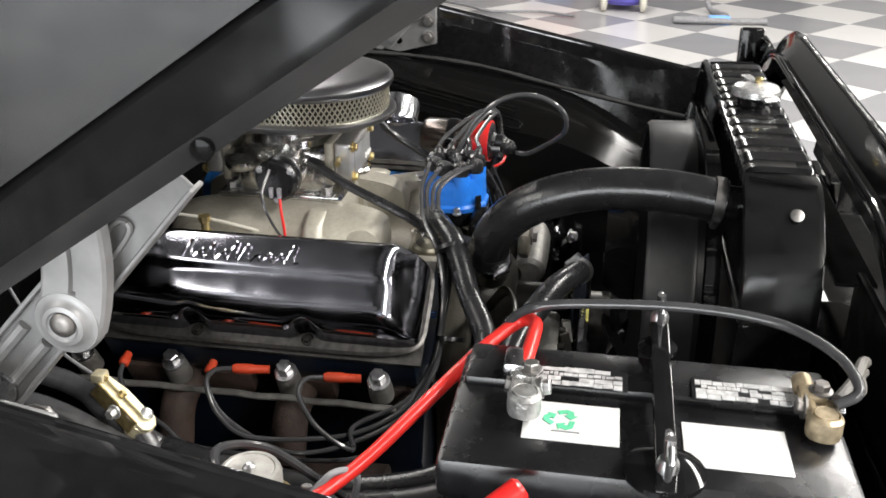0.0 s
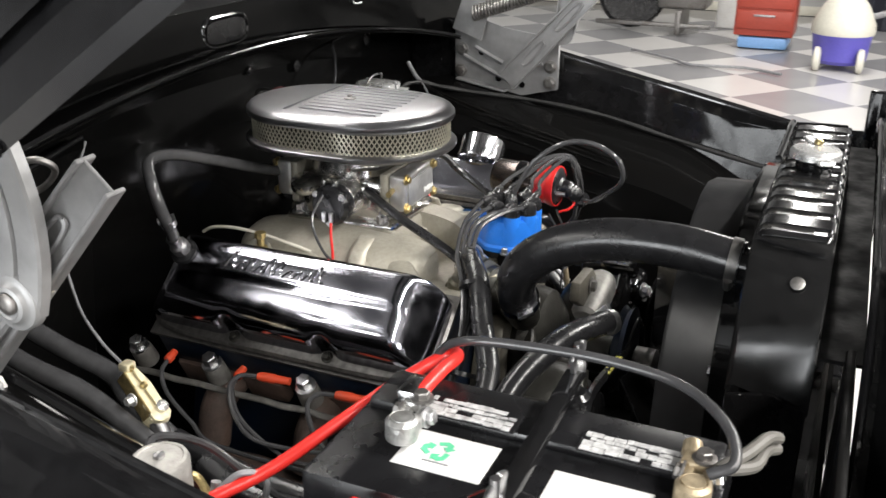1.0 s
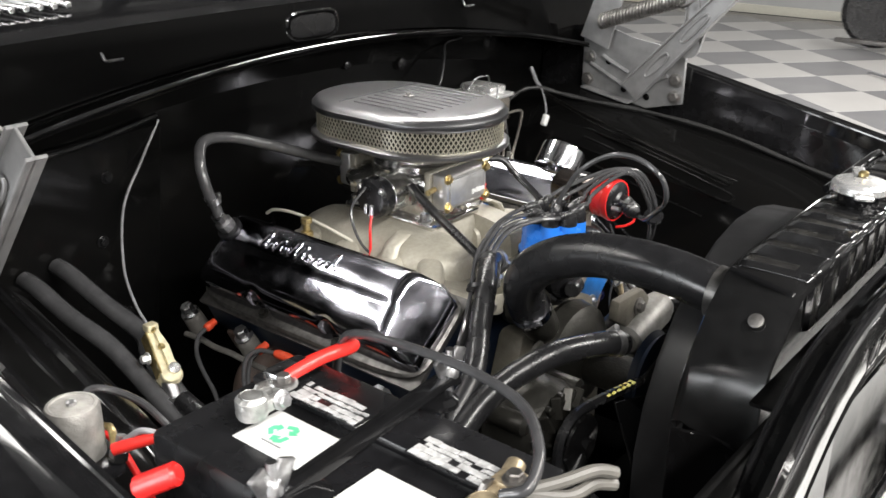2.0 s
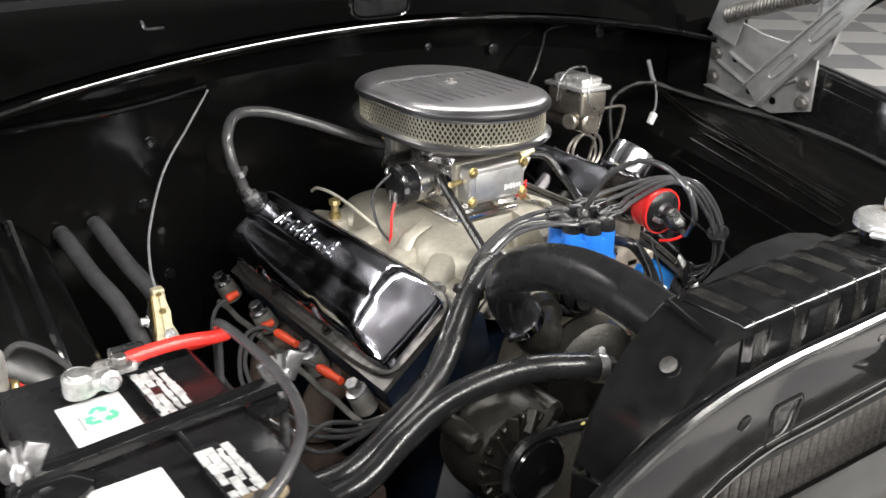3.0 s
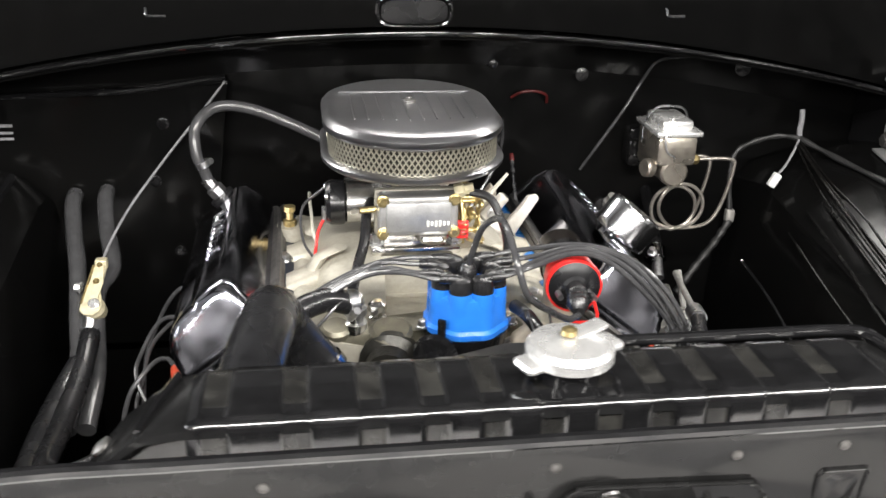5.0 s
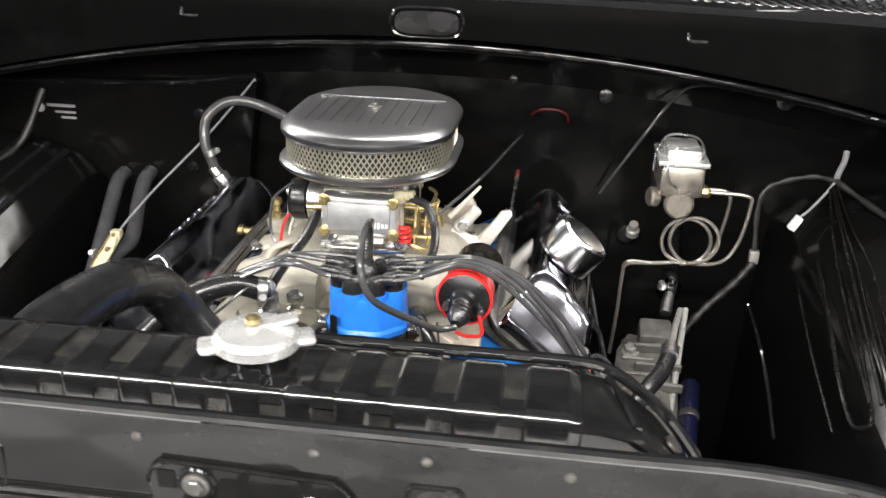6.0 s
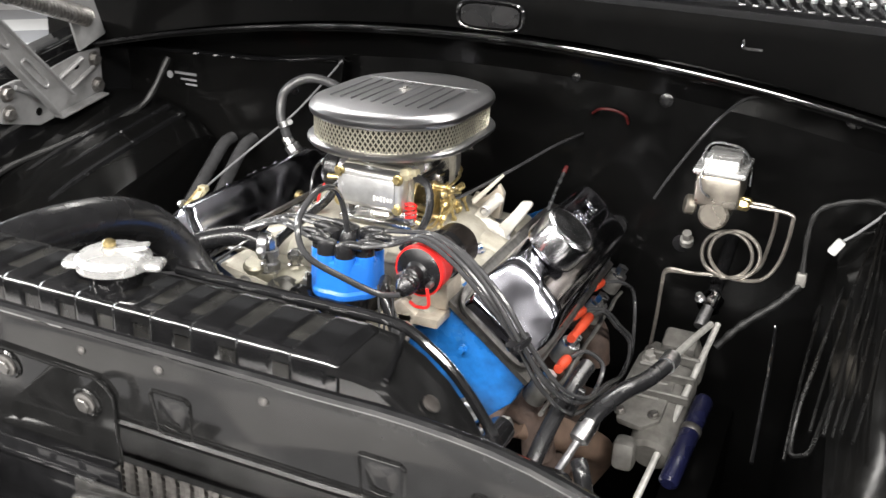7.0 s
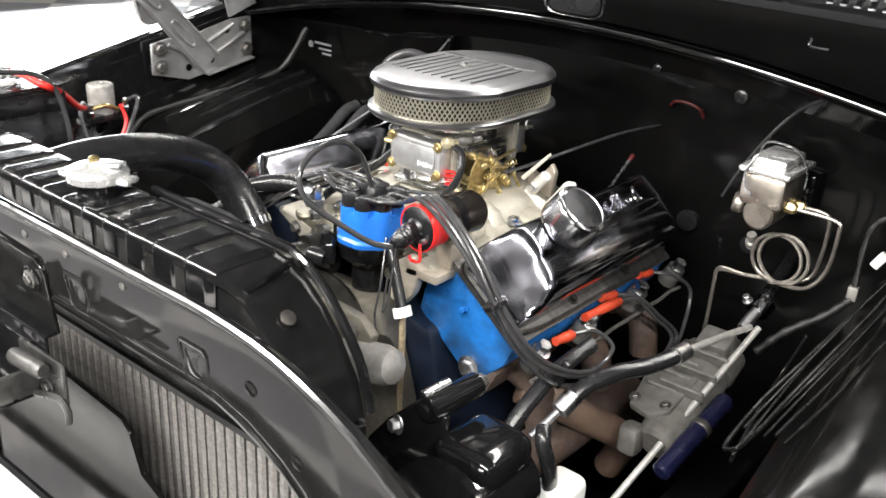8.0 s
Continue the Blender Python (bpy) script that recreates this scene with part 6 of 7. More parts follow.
# ---- passenger side: battery, solenoid, heater valve ----
def battery():
    x0, x1, y0, y1 = -0.744, -0.574, -0.592, -0.284
    cx, cy = (x0 + x1) / 2, (y0 + y1) / 2
    b = thing("battery", (cx, cy, 0.82), "black car battery with white labels and corroded terminals", "battery")
    part("case", box((cx, cy, 0.92), (x1 - x0 - 0.008, y1 - y0 - 0.008, 0.205), 0.006), PLASTIC, b)
    lid = part("lid", box((cx, cy, 1.018), (x1 - x0, y1 - y0, 0.036), 0.006), PLASTIC, b)
    part("lid_step", box((cx + 0.048, cy, 1.0395), (0.058, y1 - y0 - 0.012, 0.011), 0.004), PLASTIC, lid)
    for ya, yb in ((-0.425, -0.340), (-0.580, -0.476)):
        pl = part("print_panel", box((cx + 0.029, (ya + yb) / 2, 1.0462), (0.030, yb - ya, 0.0012), 0.0005, seg=1), PLASTIC, lid)
        bars = bmesh.new()
        rng = random.Random(int(-ya * 1000))
        for j, (h, q) in enumerate(((0.0052, 0.0090), (0.0058, 0.0120), (0.0040, 0.0060), (0.0060, 0.0110))):
            y, row = ya + 0.004, cx + 0.0185 + j * 0.0068
            while y < yb - 0.006:
                w = min(rng.uniform(0.5, 1.3) * q, yb - y - 0.003)
                if rng.random() < 0.90:
                    box((row + rng.uniform(-0.0008, 0.0008), y + w / 2, 1.0472), (h * rng.uniform(0.85, 1.28), max(0.0012, w - rng.uniform(0.0, 0.0010)), 0.0008), bm=bars)
                y += w
        tagged(part("print", bars, PRINT, pl, "worn white printed bars"), kind="stuff")
    lab = part("label", box((cx - 0.022, -0.382, 1.0368), (0.052, 0.075, 0.0012), 0.0005, seg=1), LABEL_WHITE, lid, "white label with a green recycling sign")
    for k in range(3):
        t = Matrix.Rotation(radians(120 * k), 4, "Z")
        poly = [(-0.0085, 0.0075), (-0.0030, 0.0140), (0.0030, 0.0140), (0.0062, 0.0098), (0.0082, 0.0110), (0.0062, 0.0040), (-0.0008, 0.0058), (0.0018, 0.0072), (0.0002, 0.0094), (-0.0012, 0.0094), (-0.0048, 0.0050)]
        bm = prism(poly, "z", 0.0, 0.0006)
        bmesh.ops.transform(bm, matrix=Matrix.Translation((cx - 0.020, -0.374, 1.0376)) @ t, verts=bm.verts)
        part("recycling_arrow", bm, GREEN, lab, "green arrow")
    part("label_line", box((cx - 0.036, -0.378, 1.0377), (0.0012, 0.022, 0.0008)), GREY_CABLE, lab)
    part("label", box((cx - 0.034, -0.506, 1.0368), (0.056, 0.078, 0.0012), 0.0005, seg=1), LABEL_WHITE, lid, "plain white sticker")
    # terminals
    for y, mat, lb in ((-0.345, LEAD, "corroded grey positive clamp"), (-0.572, TARNISHED, "tarnished brass negative clamp")):
        x, z = (cx - 0.018, 1.046) if y > -0.5 else (cx - 0.002, 1.041)
        cl = lathe([(0.0130, 0), (0.0138, 0.004), (0.0135, 0.016), (0.0105, 0.019), (0.0095, 0.0175), (0.0088, 0.0195)], (x - 0.008, y, z), (0, 0, 1), 20, wobble=lambda q: 1.0 + 0.03 * math.sin(17 * q))
        box((x + 0.008, y + 0.007, z + 0.008), (0.026, 0.0085, 0.013), 0.003, bm=cl)
        box((x + 0.008, y - 0.007, z + 0.008), (0.026, 0.0085, 0.013), 0.003, bm=cl)
        box((x + 0.028, y + 0.004, z + 0.013), (0.024, 0.022, 0.010), 0.004, bm=cl)
        lathe([(0.0075, 0), (0.0085, 0.004), (0.0075, 0.014), (0.005, 0.016)], (x + 0.034, y + 0.008, z + 0.010), (0.6, 0.1, 0.3), 12, bm=cl)
        t = part("terminal_clamp", cl, mat, b, lb)
        part("clamp_bolt", hexbolt((x + 0.014, y + 0.011, z + 0.009), (0, 1, 0.1), 0.0066, 0.007), DULL_STEEL, t)
        part("clamp_bolt", hexbolt((x + 0.014, y - 0.011, z + 0.009), (0, -1, 0.2), 0.0062, 0.008), STEEL, t)
        part("clamp_bolt", hexbolt((x + 0.026, y - 0.002, z + 0.017), (0, 0, 1), 0.0066, 0.008), DULL_STEEL, t)
    # hold-down bar with wing nuts
    bar = thing("battery_hold_down", (cx, -0.448, 1.04), "black hold-down bar with bright wing nuts over the battery", "battery clamp")
    prof = [(x0 - 0.022, 1.046), (x0 - 0.008, 1.058), (x1 + 0.010, 1.070), (x1 + 0.026, 1.062), (x1 + 0.026, 1.056), (x1 + 0.010, 1.063), (x0 - 0.008, 1.050), (x0 - 0.022, 1.038)]
    part("bar", prism(prof, "y", -0.4585, -0.4435, 0.0015), BLACK_SATIN, bar)
    part("pad", lathe([(0.030, 0), (0.030, 0.004), (0.016, 0.010)], (x0 + 0.006, -0.451, 1.0405), (0, 0, 1), 18), BLACK_SATIN, bar)
    part("pad", lathe([(0.017, 0), (0.017, 0.004), (0.012, 0.008)], (x1 + 0.004, -0.451, 1.0455), (0, 0, 1), 18), BLACK_SATIN, bar)
    for x, z in ((x0 - 0.012, 1.058), (x1 + 0.018, 1.066)):
        part("rod", cyl((x, -0.451, 0.82), (x, -0.451, z + 0.026), 0.004, seg=10), STEEL, bar)
        nut = lathe([(0.008, 0), (0.008, 0.006), (0.006, 0.010)], (x, -0.451, z), (0, 0, 1), 12)
        for s in (-1, 1):
            box((x + s * 0.009, -0.451, z + 0.011), (0.016, 0.005, 0.026), 0.0022, Matrix.Rotation(s * 0.45, 4, "Y"), bm=nut)
        part("wing_nut", nut, STEEL, bar, "bright steel wing nut")
    tray = thing("battery_tray", (cx, cy, 0.78), "black sheet-metal tray under the battery", "tray")
    part("floor_plate", box((cx, cy, 0.806), (0.20, 0.34, 0.010), 0.003), BLACK_SATIN, tray)
    part("front_leg", box((cx, y0 + 0.02, 0.62), (0.04, 0.03, 0.362), 0.004), BLACK_SATIN, tray)
    part("rear_leg", box((cx, y1 - 0.02, 0.62), (0.04, 0.03, 0.362), 0.004), BLACK_SATIN, tray)
    # cables
    red = thing("battery_cable", (-0.64, -0.30, 1.06), "thick red battery cable to the starter solenoid", "cable", "battery cables")
    part("cable", tube([(-0.650, -0.340, 1.062), (-0.605, -0.344, 1.066), (-0.568, -0.343, 1.061), (-0.552, -0.326, 1.051), (-0.585, -0.290, 1.030), (-0.635, -0.246, 0.998), (-0.675, -0.208, 0.970), (-0.716, -0.172, 0.955)], 0.0062, 12), RED_CABLE, red)
    part("lug", box((-0.640, -0.333, 1.063), (0.03, 0.018, 0.012), 0.003), STEEL, red)
    blk = thing("battery_cable", (-0.66, -0.56, 1.06), "black ground cable arching over the battery", "cable", "battery cables")
    part("cable", tube([(-0.660, -0.580, 1.062), (-0.652, -0.597, 1.072), (-0.622, -0.585, 1.084), (-0.588, -0.545, 1.090), (-0.572, -0.48, 1.090), (-0.566, -0.40, 1.084), (-0.562, -0.345, 1.074), (-0.553, -0.318, 1.050), (-0.549, -0.304, 1.00), (-0.548, -0.298, 0.92), (-0.548, -0.296, 0.80)], 0.0044, 12), CABLE, blk)
    for k in range(2):
        lone("grey_loom", tube([(-0.645, -0.585, 1.058), (-0.618, -0.602 - 0.006 * k, 1.060 - 0.010 * k), (-0.590, -0.614, 1.060 - 0.012 * k), (-0.572, -0.622, 1.052 - 0.010 * k)], 0.0050, 10), node_mat("pale_cable", (0.10, 0.095, 0.085), 0.5, grain=0.2), "pale grey cable at the battery terminal", "cable", "pale cables")
    lone("red_boot", cyl((-0.785, -0.322, 1.018), (-0.765, -0.352, 1.036), 0.010, seg=12, edge=0.003), RED, "red rubber terminal boot", "boot")


def solenoid():
    x, y = -0.728, -0.130
    s = thing("starter_solenoid", (x, y, 0.93), "small grey metal starter solenoid on the inner fender", "solenoid")
    part("can", lathe([(0.026, 0), (0.026, 0.054), (0.024, 0.058), (0.021, 0.0585), (0.020, 0.0575), (0.004, 0.058)], (x, y, 0.936), (0, 0, 1), 28), GREY_CAST, s)
    part("rivet", lathe([(0.005, 0), (0.005, 0.003), (0.002, 0.005)], (x, y, 0.994), (0, 0, 1), 10), STEEL, s)
    part("base", box((x, y, 0.930), (0.050, 0.085, 0.018), 0.005), PLASTIC, s)
    for dy in (-0.038, 0.038):
        part("stud", lathe([(0.009, 0), (0.009, 0.010), (0.005, 0.012), (0.005, 0.026)], (x + 0.018, y + dy, 0.938), (0.3, 0, 1), 6), STEEL, s)
    part("bracket", box((x - 0.03, y, 0.915), (0.035, 0.07, 0.012), 0.003), GREY_CAST, s)
    part("wire", tube([(x + 0.02, y + 0.036, 0.955), (x + 0.05, y + 0.05, 0.97), (x + 0.085, y + 0.02, 0.95), (x + 0.11, y - 0.02, 0.90), (x + 0.15, y - 0.03, 0.85)], 0.0042, 8), CABLE, s)
    part("wire", tube([(x + 0.02, y - 0.04, 0.955), (x + 0.035, y - 0.06, 0.972), (x + 0.05, y - 0.075, 0.955), (x + 0.04, y - 0.06, 0.90)], 0.0032, 8), GREY_CABLE, s)
    part("wire", tube([(x + 0.018, y - 0.036, 0.950), (x + 0.03, y - 0.01, 0.958), (x + 0.028, y + 0.02, 0.945)], 0.004, 8), GOLD, s)
    part("wire", tube([(x + 0.02, y + 0.03, 0.95), (x + 0.05, y + 0.02, 0.92), (x + 0.06, y - 0.02, 0.86)], 0.004, 8), RED, s)


def heater_valve():
    top, foot = Vector((-0.4405, 0.183, 0.871)), Vector((-0.4535, 0.118, 0.817))
    v = (top - foot).normalized()
    u = Vector((0.97, -0.14, -0.10))
    n = u.cross(v).normalized()
    if n.y > 0:
        n = -n
    h = thing("heater_valve", foot, "pale zinc heater valve pulled by a control cable", "valve")

    def at(a, b, c=0.0):
        return foot + u.normalized() * a + v * b + n * c
    poly = [(-0.014, -0.004), (-0.005, -0.010), (0.008, -0.010), (0.016, -0.002), (0.017, 0.012), (0.011, 0.026), (0.007, 0.034), (0.009, 0.054), (0.010, 0.076), (0.004, 0.084), (-0.007, 0.082), (-0.010, 0.070), (-0.008, 0.050), (-0.010, 0.036), (-0.015, 0.020)]
    part("plate", placed(prism(poly, "z", 0.0, 0.004, 0.0012, seg=1), foot, u, v), PALE_GOLD, h, "pale yellow zinc plate")
    lip = prism([(-0.015, 0.006), (-0.012, 0.006), (-0.009, 0.072), (-0.012, 0.072)], "z", -0.016, 0.006, 0.001, seg=1)
    part("plate_lip", placed(lip, foot, u, v), GOLD, h, "yellow folded lip")
    part("body", lathe([(0.014, 0), (0.017, 0.004), (0.017, 0.020), (0.012, 0.025)], at(0.004, 0.006, -0.024), n, 18), PALE_GOLD, h)
    part("cable_post", box(at(0.001, 0.078, 0.004), (0.018, 0.016, 0.012), 0.003), PALE_GOLD, h)
    lever = prism([(-0.004, -0.004), (0.008, 0.0), (0.010, 0.034), (0.004, 0.062), (-0.003, 0.062), (-0.002, 0.034)], "z", 0.006, 0.009, 0.0008, seg=1)
    part("lever", placed(lever, at(0.002, 0.010), u, v), PALE_GOLD, h)
    for a, b, r in ((0.006, 0.008, 0.0085), (0.002, 0.044, 0.0050), (0.001, 0.072, 0.0046)):
        part("screw", lathe([(r, 0), (r, 0.003), (r * 0.5, 0.006)], at(a, b, 0.006), n, 12), GOLD if r < 0.006 else ZINC, h)
    part("side_bolt", hexbolt(at(-0.020, 0.034, 0.0), -u, 0.0062, 0.010), ZINC, h, "bright side bolt")
    part("pipe", cyl(at(0.0, 0.0, -0.012), Vector((-0.455, 0.108, 0.776)), 0.0115, seg=14), STEEL, h)
    part("clamp", clamp_band((-0.4545, 0.110, 0.786), (0, 0.25, 1), 0.0150, 0.010), STEEL, h)
    lone("control_cable", tube([(-0.441, 0.178, 0.868), (-0.430, 0.225, 0.890), (-0.406, 0.281, 0.924), (-0.352, 0.350, 0.985), (-0.30, 0.368, 1.045), (-0.255, 0.378, 1.100)], 0.0021, 8), GREY_CABLE, "thin grey control cable to the firewall", "cable")


# ---- driver side: brakes, steering, loom ----
def master_cylinder():
    m = thing("master_cylinder", (0.485, 0.29, 0.94), "dual brake master cylinder with a bright lid", "master cylinder")
    bd = box((0.484, 0.285, 1.006), (0.070, 0.10, 0.052), 0.008)
    part("reservoir", bd, MASTER_CAST, m)
    cyl_bm = lathe([(0.020, 0), (0.024, 0.004), (0.024, 0.12)], (0.484, 0.236, 0.968), (0, 1, 0), 22)
    box((0.484, 0.30, 0.982), (0.05, 0.11, 0.03), 0.008, bm=cyl_bm)
    cyl((0.452, 0.26, 0.972), (0.436, 0.255, 0.974), 0.016, seg=16, edge=0.003, bm=cyl_bm)
    part("bore", cyl_bm, MASTER_CAST, m)
    lid = part("lid", box((0.484, 0.285, 1.0365), (0.080, 0.110, 0.009), 0.003), ZINC, m, "bright steel lid")
    part("lid_dome", box((0.484, 0.285, 1.048), (0.056, 0.084, 0.018), 0.007), ZINC, lid)
    part("bail", tube([(0.444, 0.30, 1.005), (0.446, 0.298, 1.04), (0.460, 0.288, 1.068), (0.490, 0.282, 1.072), (0.512, 0.29, 1.062), (0.524, 0.30, 1.035), (0.526, 0.30, 1.005)], 0.0019, 8), STEEL, m, "wire bail over the lid")
    part("tag_wire", tube([(0.470, 0.236, 1.062), (0.458, 0.228, 1.035), (0.462, 0.226, 1.010), (0.476, 0.224, 1.0)], 0.002, 6), STEEL, m)
    for y, z in ((0.262, 0.985), (0.300, 0.978)):
        part("line_nut", lathe([(0.009, 0), (0.009, 0.014), (0.006, 0.018)], (0.516, y, z), (1, -0.1, 0), 6), GOLD, m)
    part("mount_plate", box((0.484, 0.388, 0.975), (0.075, 0.045, 0.075), 0.010), BLACK_SATIN, m)
    mat = LINE_STEEL
    r = 0.040
    for k, (y, z, out) in enumerate(((0.262, 0.985, 0.058), (0.300, 0.978, 0.032))):
        cx, cz = 0.522 - 0.012 * k, 0.893 - 0.004 * k
        pts = [(0.530, y, z), (0.534 + out, y, z - 0.002), (0.542 + out, y, z - 0.02), (0.540 + out * 0.9, y + 0.01, 0.90), (0.545 + out * 0.4, y + 0.01, 0.862), (0.520, 0.285, 0.850)]
        pts += [(cx + r * math.cos(a), 0.285 + 0.004 * k + 0.006 * (a + 1.57) / 6.28, cz + r * math.sin(a)) for a in (-1.57 - 0.7 * j for j in range(1, 10))]
        pts += [(0.500, 0.292, 0.848), (0.46, 0.294, 0.842), (0.418, 0.296, 0.836 + 0.004 * k), (0.412, 0.298, 0.81), (0.410, 0.30, 0.74), (0.405, 0.30, 0.66)]
        lone("brake_line", tube(pts, 0.0032, 8, 5), mat, "bent steel brake line with a coiled loop", "brake line", "brake lines")
    lone("firewall_cable", tube([(0.365, 0.385, 0.93), (0.39, 0.37, 0.98), (0.43, 0.36, 1.05), (0.465, 0.375, 1.10), (0.50, 0.40, 1.125), (0.56, 0.405, 1.13)], 0.0028, 8), CABLE, "thin black cable on the firewall", "cable")
    lone("red_wire", tube([(0.235, 0.405, 1.06), (0.25, 0.392, 1.072), (0.275, 0.390, 1.074), (0.295, 0.395, 1.066), (0.30, 0.405, 1.05)], 0.0025, 8), DIM_RED, "short red wire loop on the firewall", "wire")
    f = thing("firewall_switch", (0.42, 0.39, 0.84), "small pressure switch on the firewall", "switch")
    part("body", lathe([(0.012, 0), (0.012, 0.012), (0.008, 0.014), (0.008, 0.028)], (0.43, 0.395, 0.855), (0, -0.6, 1), 12), GREY_CAST, f)


def steering():
    g = thing("steering_gear", (0.47, 0.12, 0.5), "grey cast power steering gear with hose fittings", "steering box")
    along = Vector((0.03, 0.93, 0.36)).normalized()
    gb = lathe([(0.026, 0), (0.034, 0.006), (0.036, 0.03), (0.036, 0.15), (0.032, 0.17), (0.026, 0.175)], (0.468, 0.035, 0.640), along, 24)
    for k in range(3):
        box((0.470, 0.10 + k * 0.038, 0.712 + k * 0.014), (0.074, 0.006, 0.020), 0.002, Matrix.Rotation(0.37, 4, "X"), bm=gb, seg=1)
    part("housing", gb, GEAR_GREY, g)
    up, run = Vector((0.96, 0.0, 0.12)), Vector((0.03, 0.93, 0.30))
    plate = [(-0.034, -0.085), (0.006, -0.098), (0.032, -0.080), (0.040, 0.0), (0.028, 0.082), (-0.010, 0.096), (-0.030, 0.060), (-0.042, -0.020)]
    base = Vector((0.440, 0.135, 0.706))
    part("side_cover", placed(prism(plate, "z", -0.006, 0.008, 0.004, seg=2), base, up, run), GEAR_GREY, g, "grey cast side cover")
    lift = up.cross(run).normalized()
    for a, b in ((-0.026, -0.070), (0.026, -0.070), (0.024, 0.070), (-0.018, 0.072)):
        part("cover_bolt", hexbolt(base + up.normalized() * a + run.normalized() * b + lift * 0.008, lift, 0.0065, 0.007), DULL_STEEL, g)
    for b, w in ((-0.035, 0.052), (0.0, 0.060), (0.034, 0.052)):
        part("cast_rib", box(base + run.normalized() * b + lift * 0.009, (w, 0.006, 0.008), 0.002, Matrix.Rotation(0.3, 4, "X"), seg=1), GEAR_GREY, g)
    part("wing_bolt", hexbolt(base + run.normalized() * 0.05 + lift * 0.010 - up * 0.012, lift, 0.010, 0.012), GREY_CAST, g)
    shock = thing("shock_absorber", (0.52, 0.08, 0.64), "dark blue shock absorber low beside the steering gear", "shock absorber")
    part("tube", lathe([(0.011, 0), (0.015, 0.004), (0.015, 0.17), (0.011, 0.176)], (0.508, -0.02, 0.640), (0.10, 0.94, 0.34), 20), SHOCK_BLUE, shock)
    part("collar", lathe([(0.0155, 0.10), (0.0165, 0.102), (0.0165, 0.110), (0.0155, 0.112)], (0.508, -0.02, 0.640), (0.10, 0.94, 0.34), 20), DARK_BOLT, shock, "dark collar")
    part("mount_ear", box((0.432, 0.030, 0.640), (0.035, 0.035, 0.05), 0.010), GEAR_GREY, g)
    part("valve_block", lathe([(0.036, 0), (0.038, 0.006), (0.036, 0.05), (0.024, 0.056), (0.020, 0.075)], (0.474, 0.190, 0.705), along, 22), GEAR_GREY, g)
    part("line_boss", box((0.468, 0.210, 0.752), (0.055, 0.045, 0.026), 0.007, Matrix.Rotation(0.37, 4, "X")), GEAR_GREY, g)
    part("input_shaft", cyl((0.488, 0.26, 0.765), (0.498, 0.315, 0.805), 0.010, seg=14), STEEL, g)
    part("joint", lathe([(0.016, 0), (0.020, 0.004), (0.020, 0.026), (0.014, 0.030)], (0.492, 0.295, 0.782), (0.2, 0.8, 0.6), 16), CHROME, g)
    part("joint_bolt", hexbolt((0.480, 0.282, 0.805), (-0.3, -0.5, 1), 0.006, 0.012), STEEL, g)
    sh = thing("steering_shaft", (0.497, 0.36, 0.82), "black steering shaft through the firewall", "shaft")
    part("shaft", cyl((0.498, 0.315, 0.806), (0.505, 0.42, 0.88), 0.012, seg=14), BLACK_SATIN, sh)
    hs = thing("power_steering_hose", (0.42, -0.1, 0.77), "black pressure hose with bright crimped ends", "hose", "power steering hoses")
    part("hose", tube([(0.402, -0.115, 0.764), (0.412, -0.092, 0.778), (0.432, -0.050, 0.789), (0.455, 0.0, 0.789), (0.474, 0.055, 0.793)], 0.0125, 12), RUBBER, hs)
    part("crimp", lathe([(0.014, 0), (0.014, 0.03), (0.009, 0.034)], (0.404, -0.110, 0.767), (-0.25, -0.75, -0.6), 12), STEEL, hs)
    part("crimp", lathe([(0.014, 0), (0.014, 0.03), (0.009, 0.034)], (0.472, 0.046, 0.793), (0.12, 0.95, 0.0), 12), STEEL, hs)
    part("pipe", tube([(0.397, -0.132, 0.750), (0.391, -0.152, 0.738), (0.383, -0.180, 0.722)], 0.0055, 10), STEEL, hs)
    part("pipe", tube([(0.477, 0.078, 0.793), (0.492, 0.16, 0.789), (0.508, 0.235, 0.785)], 0.0055, 10), SATIN_STEEL, hs)
    lone("brake_pipe", tube([(0.518, 0.246, 0.783), (0.493, 0.100, 0.695), (0.470, -0.036, 0.615), (0.447, -0.17, 0.535)], 0.0052, 10), SATIN_STEEL, "long bright steel rod beside the steering gear", "rod")
    pump = thing("power_steering_pump", (0.37, -0.27, 0.62), "black power steering pump with a ribbed cap", "pump")
    part("body", lathe([(0.05, 0), (0.062, 0.012), (0.062, 0.11), (0.050, 0.125)], (0.375, -0.215, 0.685), (0, -1, 0), 28), BLACK_GLOSS, pump)
    part("reservoir", box((0.372, -0.275, 0.735), (0.10, 0.11, 0.065), 0.022, seg=3), BLACK_GLOSS, pump, "glossy black reservoir")
    part("bracket", prism([(0.21, 0.64), (0.33, 0.70), (0.335, 0.79), (0.29, 0.80), (0.24, 0.75), (0.20, 0.70)], "y", -0.315, -0.295, 0.006), BLACK_SATIN, pump)
    part("bracket_sleeve", cyl((0.315, -0.325, 0.800), (0.318, -0.225, 0.798), 0.018, seg=18, edge=0.003), BLACK_GLOSS, pump)
    part("bracket_bolt", cyl((0.300, -0.315, 0.812), (0.302, -0.265, 0.812), 0.007, seg=14, edge=0.002), STEEL, pump)
    part("bracket_nut", hexbolt((0.318, -0.226, 0.798), (0, 1, 0), 0.011, 0.016), DULL_STEEL, pump)
    part("front_bolt", hexbolt((0.285, -0.345, 0.775), (-0.3, -0.9, 0.1), 0.009, 0.012), STEEL, pump)
